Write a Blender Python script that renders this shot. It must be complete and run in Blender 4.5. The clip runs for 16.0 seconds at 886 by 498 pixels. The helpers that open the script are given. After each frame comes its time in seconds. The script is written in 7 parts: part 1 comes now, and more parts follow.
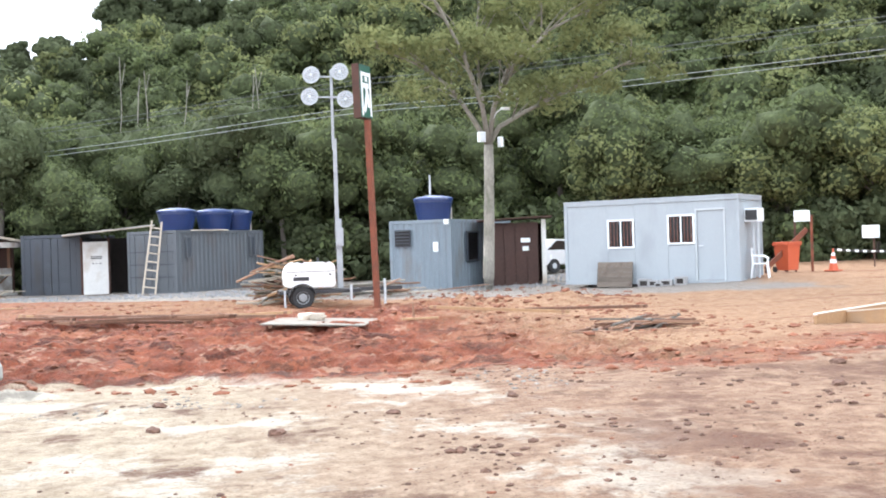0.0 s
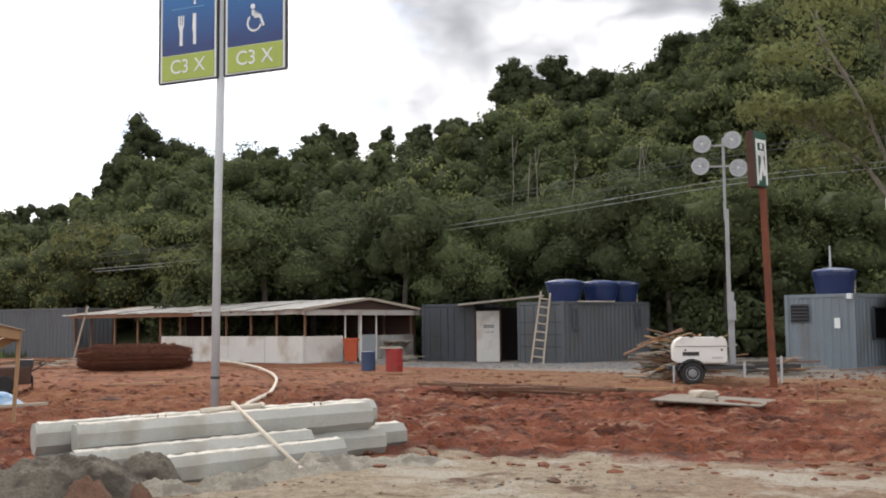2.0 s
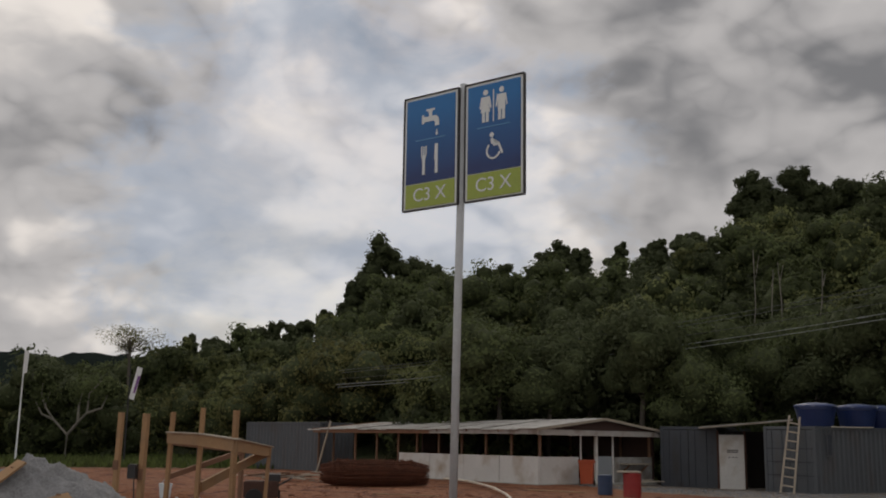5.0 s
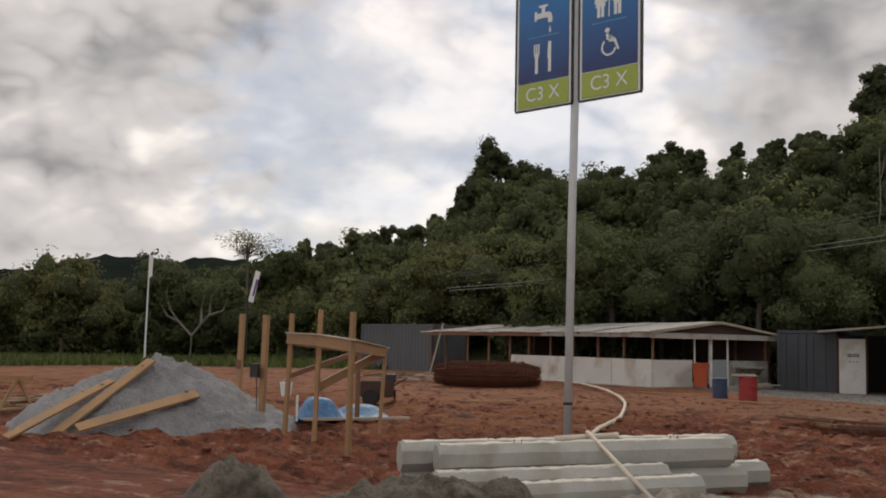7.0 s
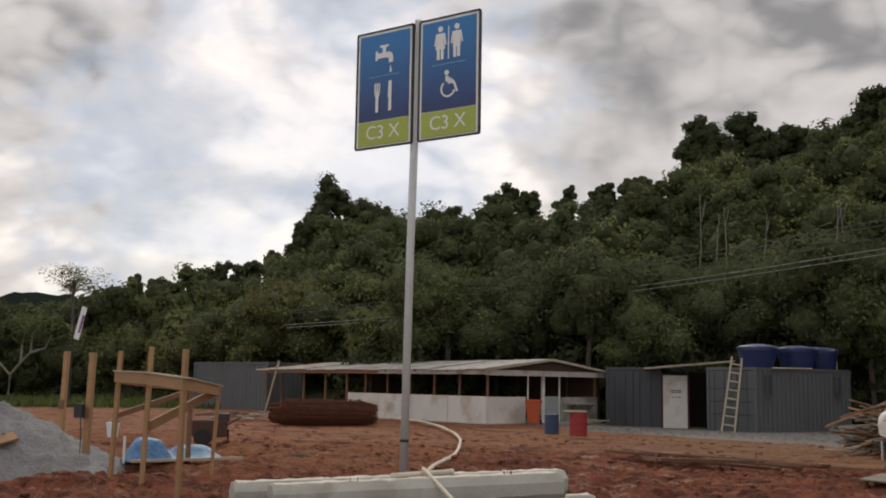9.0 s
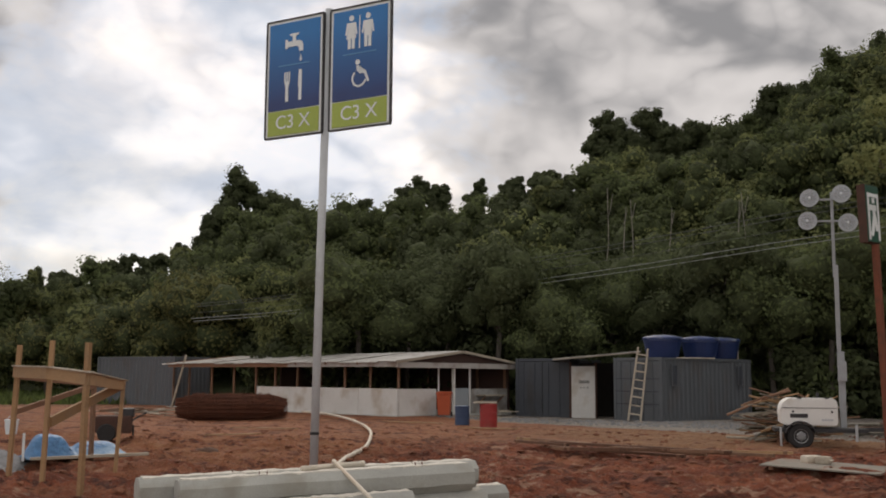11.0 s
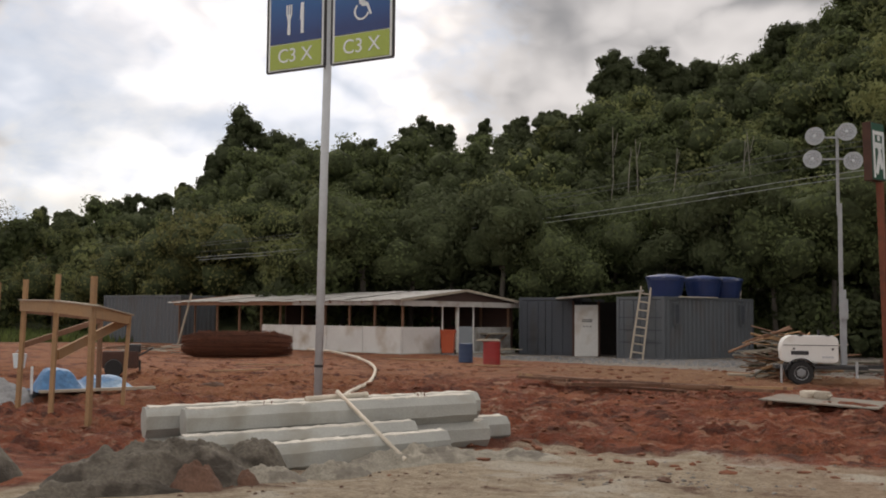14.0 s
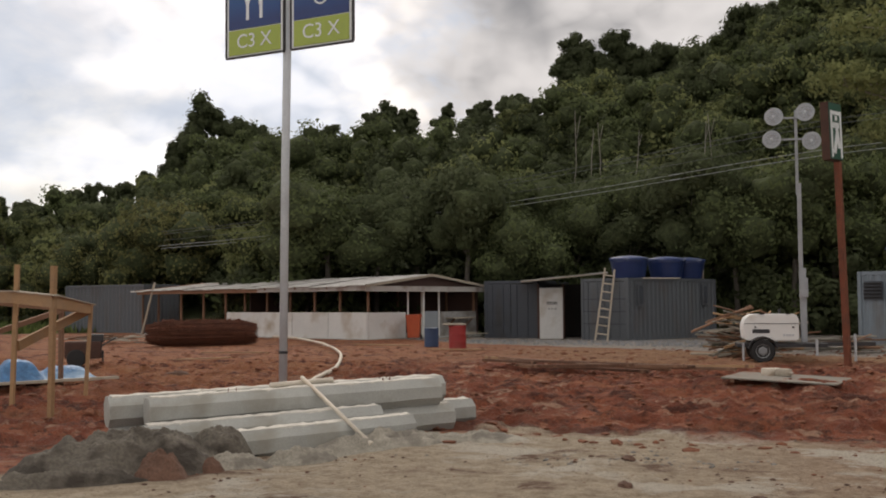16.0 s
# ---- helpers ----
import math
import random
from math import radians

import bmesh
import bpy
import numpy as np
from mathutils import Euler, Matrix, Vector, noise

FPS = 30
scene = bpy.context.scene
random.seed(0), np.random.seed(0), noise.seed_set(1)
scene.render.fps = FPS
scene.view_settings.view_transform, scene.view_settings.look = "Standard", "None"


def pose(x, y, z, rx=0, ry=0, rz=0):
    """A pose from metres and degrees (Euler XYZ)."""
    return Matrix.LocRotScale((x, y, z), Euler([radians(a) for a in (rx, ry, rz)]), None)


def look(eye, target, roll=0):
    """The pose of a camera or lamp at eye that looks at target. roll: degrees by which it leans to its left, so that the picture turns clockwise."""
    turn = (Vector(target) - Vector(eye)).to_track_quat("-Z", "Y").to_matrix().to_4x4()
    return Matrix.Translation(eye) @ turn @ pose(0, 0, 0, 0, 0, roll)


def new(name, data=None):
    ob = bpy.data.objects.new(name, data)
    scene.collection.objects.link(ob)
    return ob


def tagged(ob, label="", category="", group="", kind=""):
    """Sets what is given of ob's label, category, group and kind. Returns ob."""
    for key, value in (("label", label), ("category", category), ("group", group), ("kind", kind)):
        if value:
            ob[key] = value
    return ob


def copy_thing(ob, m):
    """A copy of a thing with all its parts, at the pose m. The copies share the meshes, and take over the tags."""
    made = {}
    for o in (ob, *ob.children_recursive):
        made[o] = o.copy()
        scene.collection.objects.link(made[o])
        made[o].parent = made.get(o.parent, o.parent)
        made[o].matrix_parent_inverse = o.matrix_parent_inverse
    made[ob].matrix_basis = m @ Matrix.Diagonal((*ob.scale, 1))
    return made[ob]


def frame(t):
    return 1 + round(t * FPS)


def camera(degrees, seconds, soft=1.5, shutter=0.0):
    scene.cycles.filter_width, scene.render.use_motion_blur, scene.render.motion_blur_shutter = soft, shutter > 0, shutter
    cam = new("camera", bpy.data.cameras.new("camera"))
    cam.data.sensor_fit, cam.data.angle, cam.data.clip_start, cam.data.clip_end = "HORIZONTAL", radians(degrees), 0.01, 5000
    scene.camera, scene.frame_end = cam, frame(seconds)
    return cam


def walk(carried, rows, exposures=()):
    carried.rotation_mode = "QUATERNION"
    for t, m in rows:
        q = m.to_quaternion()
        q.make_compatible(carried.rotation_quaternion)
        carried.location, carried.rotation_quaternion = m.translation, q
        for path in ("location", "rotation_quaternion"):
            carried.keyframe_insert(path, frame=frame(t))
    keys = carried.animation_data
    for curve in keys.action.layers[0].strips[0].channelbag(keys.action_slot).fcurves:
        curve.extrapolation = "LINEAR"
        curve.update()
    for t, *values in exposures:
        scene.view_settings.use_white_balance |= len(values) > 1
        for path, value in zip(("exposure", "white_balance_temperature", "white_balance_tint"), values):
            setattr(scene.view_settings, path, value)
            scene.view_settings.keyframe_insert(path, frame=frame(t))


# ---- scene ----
# camera: seconds, place, pitch, roll, yaw
cam = camera(45.98, 16.0, soft=1.9)
PATH = [
    (0, 0.302, -0.363, 1.601, -0.24, 1.77, -8.73),
    (0.5, 0.290, -0.290, 1.600, 0.25, 1.58, -3.40),
    (1, 0.267, -0.222, 1.598, 1.59, 1.19, 1.01),
    (1.5, 0.223, -0.133, 1.603, 2.41, 0.82, 7.33),
    (2, 0.158, -0.073, 1.640, 4.09, 0.57, 12.03),
    (2.5, 0.106, -0.042, 1.684, 5.69, 0.22, 15.43),
    (3, 0.087, -0.028, 1.710, 7.76, -0.00, 18.58),
    (3.5, 0.101, -0.007, 1.736, 9.01, -0.41, 21.44),
    (4, 0.074, 0.013, 1.754, 9.82, -0.90, 24.12),
    (4.2, 0.074, 0.012, 1.756, 9.80, -0.92, 24.94),
    (6.3, 0.050, -0.031, 1.787, 11.35, -0.68, 24.05),
    (6.5, 0.075, 0.035, 1.766, 8.72, -1.38, 26.97),
    (7, -0.040, 0.077, 1.752, 5.03, -1.18, 30.67),
    (7.5, -0.047, 0.090, 1.750, 7.02, -1.14, 25.15),
    (8, -0.021, 0.072, 1.748, 7.24, -0.39, 23.71),
    (8.5, -0.033, 0.081, 1.750, 6.92, -0.25, 22.66),
    (9, -0.035, 0.061, 1.744, 7.25, -0.93, 21.79),
    (9.5, -0.031, 0.060, 1.741, 6.55, -0.77, 21.27),
    (10, -0.055, 0.156, 1.721, 8.21, 0.06, 19.90),
    (10.2, -0.058, 0.150, 1.744, 8.38, -0.22, 17.94),
    (12.3, -0.056, 0.043, 1.636, 4.25, -0.11, 16.63),
    (12.5, -0.044, 0.038, 1.627, 4.31, -0.24, 17.37),
    (13, -0.046, 0.054, 1.645, 4.31, -0.31, 17.86),
    (13.5, -0.037, 0.070, 1.632, 4.25, -0.60, 17.64),
    (14, -0.024, 0.083, 1.625, 3.70, -0.51, 17.17),
    (14.5, -0.027, 0.080, 1.632, 3.43, -0.49, 16.72),
    (15, -0.019, 0.088, 1.622, 3.19, -0.18, 16.42),
    (15.5, -0.019, 0.090, 1.621, 2.73, 0.12, 15.91),
    (16, 0.002, 0.085, 1.611, 2.88, 0.44, 15.31),
]
EXPOSURE = [(0.0, 2.08, 5900, 10), (0.5, 1.78, 5900, 10), (1.0, 1.44, 6050, 10), (1.5, 1.15, 6250, 10), (2.0, 0.7, 6600, 12), (2.5, 0.2, 6800, 13),
            (3.0, -0.15, 6900, 13), (3.5, -0.48, 6900, 13), (4.2, -0.64, 6900, 13), (6.3, -0.8, 6900, 13), (6.6, -0.56, 6950, 13), (7.0, -0.26, 7050, 14),
            (8.0, -0.2, 7050, 14), (10.2, -0.2, 7050, 14), (12.3, 0.02, 7050, 14), (16.0, -0.03, 7050, 14)]
walk(cam, [(t, pose(x, y, z, 90 + p, r, w)) for t, x, y, z, p, r, w in PATH], EXPOSURE)

# ---- light: cloudy sky, veiled sun behind the clouds ahead ----
SUN_AZ, SUN_EL = 24.0, 38.0  # bearing to the left of +y, height, degrees
world = bpy.data.worlds.new("sky")
scene.world = world
world.use_nodes = True
wt = world.node_tree
wt.nodes.clear()


def wnode(kind, **inputs):
    n = wt.nodes.new(kind)
    for k, v in inputs.items():
        n.inputs[k.replace("_", " ")].default_value = v
    return n


w_out = wnode("ShaderNodeOutputWorld")
w_bg = wnode("ShaderNodeBackground", Strength=0.1)
w_sky = wnode("ShaderNodeTexSky")
w_sky.sky_type, w_sky.sun_disc = "NISHITA", False
w_sky.sun_elevation, w_sky.sun_rotation = radians(SUN_EL), radians(-SUN_AZ)
w_tc = wnode("ShaderNodeTexCoord")
L = wt.links.new


def wmath(op, a, b=0.0, c=0.0):
    n = wt.nodes.new("ShaderNodeMath")
    n.operation = op
    for i, v in enumerate((a, b, c)):
        if isinstance(v, (int, float)):
            n.inputs[i].default_value = v
        else:
            L(v, n.inputs[i])
    return n.outputs[0]


def wramp(v, lo, hi, a=0.0, b=1.0):
    n = wt.nodes.new("ShaderNodeMapRange")
    n.interpolation_type = "SMOOTHSTEP"
    for i, q in enumerate((lo, hi, a, b)):
        n.inputs[i + 1].default_value = q
    L(v, n.inputs[0])
    return n.outputs[0]


def wmix(f, a, b):
    n = wt.nodes.new("ShaderNodeMix")
    n.data_type = "RGBA"
    L(f, n.inputs[0])
    for i, v in ((6, a), (7, b)):
        if isinstance(v, tuple):
            n.inputs[i].default_value = (*v, 1)
        else:
            L(v, n.inputs[i])
    return n.outputs[2]


def wnoise(scale, detail, rough, stretch, at, twist=0.3):
    mp = wnode("ShaderNodeMapping", Scale=(1.0, 1.0, stretch), Location=at)
    L(w_tc.outputs["Generated"], mp.inputs["Vector"])
    n = wnode("ShaderNodeTexNoise", Scale=scale, Detail=detail, Roughness=rough, Distortion=twist)
    L(mp.outputs[0], n.inputs["Vector"])
    return n.outputs["Fac"]


def wtoward(az, el):
    """1 towards that bearing and height, falling off with the angle."""
    n = wnode("ShaderNodeVectorMath")
    n.operation = "DOT_PRODUCT"
    L(w_tc.outputs["Generated"], n.inputs[0])
    a, e = radians(az), radians(el)
    n.inputs[1].default_value = (-math.sin(a) * math.cos(e), math.cos(a) * math.cos(e), math.sin(e))
    return n.outputs["Value"]


s_az, s_el = radians(SUN_AZ), radians(SUN_EL)
TO_SUN = (-math.sin(s_az) * math.cos(s_el), math.cos(s_az) * math.cos(s_el), math.sin(s_el) * 1.6)
AT = (2.31, 0.92, 0.44)


def cumulus(at):
    """Heaped cloud: soft noise with rounded billows on it."""
    height = wmath("MULTIPLY_ADD", wnoise(2.6, 9.0, 0.5, 1.5, at, 0.0), 0.74, -0.02)
    for k, (f, amp) in enumerate(((3.8, 0.34), (8.5, 0.17), (19.0, 0.08), (40.0, 0.035))):
        n = wnoise(f, 0.0, 0.5, 1.5, tuple(a * (1 + 0.3 * k) for a in at), 0.15)
        height = wmath("MULTIPLY_ADD", wmath("ABSOLUTE", wmath("MULTIPLY_ADD", n, 2.0, -1.0)), amp * 1.35, height)
    return height


puffs = cumulus(AT)
puffs_lit = cumulus(tuple(a + 0.03 * b for a, b in zip(AT, TO_SUN)))
banks = wnoise(1.7, 4.0, 0.5, 1.8, (0.2, 1.4, 0.7), 0.0)
shreds = wnoise(8.0, 8.0, 0.6, 1.8, (1.6, 0.2, 0.4), 0.3)
relief = wmath("MULTIPLY", wmath("SUBTRACT", puffs, puffs_lit), 2.0)
wob = wmath("MULTIPLY_ADD", puffs, 0.06, -0.03)
# the veiled sun: a broad glow in the cloud, brightest towards its place
glow = wramp(wmath("ADD", wtoward(SUN_AZ, SUN_EL), wob), math.cos(radians(48)), 1.0)
dark_bank = wramp(wmath("ADD", wtoward(2.0, 26.0), wob), math.cos(radians(19)), math.cos(radians(8)))
light = wmath("MULTIPLY_ADD", wramp(puffs, 0.34, 0.68), 0.50, wmath("MULTIPLY", wramp(banks, 0.34, 0.66), 0.24))
light = wmath("ADD", light, relief)
light = wmath("MULTIPLY_ADD", glow, 0.26, light)
light = wmath("SUBTRACT", light, wmath("MULTIPLY", dark_bank, 0.7))
dark_left = wramp(wmath("ADD", wtoward(49.0, 12.0), wob), math.cos(radians(18)), math.cos(radians(6)))
light = wmath("SUBTRACT", light, wmath("MULTIPLY", dark_left, 0.34))
low_band = wnode("ShaderNodeSeparateXYZ")
L(w_tc.outputs["Generated"], low_band.inputs[0])
light = wmath("MULTIPLY_ADD", wramp(low_band.outputs[2], 0.27, 0.14), 0.13, light)
cloud = wmix(wramp(light, -0.35, 0.45), (3.0, 3.15, 3.4), (7.4, 7.5, 7.7))
cloud = wmix(wramp(light, 0.38, 0.95), cloud, (13.2, 12.9, 12.5))
hole = wramp(wmath("MULTIPLY_ADD", shreds, 0.10, wtoward(29.0, 12.0)), 1.012, 1.036)
gap = wmath("MAXIMUM", wmath("MULTIPLY", hole, 0.7), wramp(wmath("MULTIPLY_ADD", shreds, 0.25, banks), 0.40, 0.33))
blue = wmix(wramp(shreds, 0.35, 0.65), w_sky.outputs[0], (5.2, 7.0, 9.6))
cloud = wmix(wmath("MULTIPLY", gap, 0.7), cloud, blue)
L(cloud, w_bg.inputs["Color"])
L(w_bg.outputs[0], w_out.inputs["Surface"])

sun_data = bpy.data.lights.new("sun", "SUN")
sun_data.energy, sun_data.angle, sun_data.color = 0.9, radians(14), (1.0, 0.95, 0.87)
sun = new("sun", sun_data)
sa, se = radians(SUN_AZ), radians(SUN_EL)
sun.matrix_world = look((-math.sin(sa) * math.cos(se) * 90, math.cos(sa) * math.cos(se) * 90, math.sin(se) * 90), (0, 0, 0))


# ---- materials ----
def surface(name, col, rough=0.8, metal=0.0, var=0.25, scale=3.0, fine=40.0, bump=0.3, dirt=None, dirt_scale=0.8,
            dirt_at=(0.52, 0.7), streak=1.0, island=0.0, each=0.0, thin=0.0, spec=0.5):
    """A procedural surface: colour, varied at two scales, with stains and a fine relief."""
    m = bpy.data.materials.new(name)
    m.use_nodes = True
    nt = m.node_tree
    N, K = nt.nodes, nt.links.new
    b = N["Principled BSDF"]
    b.inputs["Metallic"].default_value = metal
    b.inputs["Specular IOR Level"].default_value = spec
    geo = N.new("ShaderNodeTexCoord")
    mp = N.new("ShaderNodeMapping")
    mp.inputs["Scale"].default_value = (1, 1, streak)
    K(geo.outputs["Object"], mp.inputs["Vector"])

    def noise_at(s, d=4.0):
        n = N.new("ShaderNodeTexNoise")
        n.inputs["Scale"].default_value, n.inputs["Detail"].default_value = s, d
        K(mp.outputs[0], n.inputs["Vector"])
        return n

    n1, n2 = noise_at(scale), noise_at(fine, 3.0)
    add = N.new("ShaderNodeMath")
    add.operation = "ADD"
    K(n1.outputs["Fac"], add.inputs[0])
    K(n2.outputs["Fac"], add.inputs[1])
    last = add.outputs[0]
    span = (0.6, 1.4)
    for use, kind, out in ((island, "ShaderNodeNewGeometry", "Random Per Island"), (each, "ShaderNodeObjectInfo", "Random")):
        if use:
            g = N.new(kind)
            s = N.new("ShaderNodeMath")
            s.operation = "MULTIPLY_ADD"
            s.inputs[1].default_value, s.inputs[2].default_value = use, -use / 2
            K(g.outputs[out], s.inputs[0])
            a = N.new("ShaderNodeMath")
            K(last, a.inputs[0])
            K(s.outputs[0], a.inputs[1])
            last = a.outputs[0]
    rng = N.new("ShaderNodeMapRange")
    rng.inputs[1].default_value, rng.inputs[2].default_value = span
    K(last, rng.inputs[0])
    mix = N.new("ShaderNodeMix")
    mix.data_type = "RGBA"
    mix.inputs[6].default_value = (*[c * (1 - var) for c in col], 1)
    mix.inputs[7].default_value = (*[min(1, c * (1 + var)) for c in col], 1)
    K(rng.outputs[0], mix.inputs[0])
    color = mix.outputs[2]
    if dirt:
        n3 = noise_at(dirt_scale, 6.0)
        r = N.new("ShaderNodeMapRange")
        r.inputs[1].default_value, r.inputs[2].default_value = dirt_at
        K(n3.outputs["Fac"], r.inputs[0])
        m2 = N.new("ShaderNodeMix")
        m2.data_type = "RGBA"
        m2.inputs[7].default_value = (*dirt, 1)
        K(r.outputs[0], m2.inputs[0])
        K(color, m2.inputs[6])
        color = m2.outputs[2]
    K(color, b.inputs["Base Color"])
    rr = N.new("ShaderNodeMapRange")
    rr.inputs[3].default_value, rr.inputs[4].default_value = max(0.02, rough - 0.12), min(1, rough + 0.12)
    K(n1.outputs["Fac"], rr.inputs[0])
    K(rr.outputs[0], b.inputs["Roughness"])
    if bump:
        bp = N.new("ShaderNodeBump")
        bp.inputs["Strength"].default_value, bp.inputs["Distance"].default_value = bump, 0.6 / fine
        K(n2.outputs["Fac"], bp.inputs["Height"])
        K(bp.outputs[0], b.inputs["Normal"])
    if thin:
        tr = N.new("ShaderNodeBsdfTranslucent")
        K(color, tr.inputs["Color"])
        ms = N.new("ShaderNodeMixShader")
        ms.inputs[0].default_value = thin
        K(b.outputs[0], ms.inputs[1])
        K(tr.outputs[0], ms.inputs[2])
        K(ms.outputs[0], N["Material Output"].inputs["Surface"])
    return m


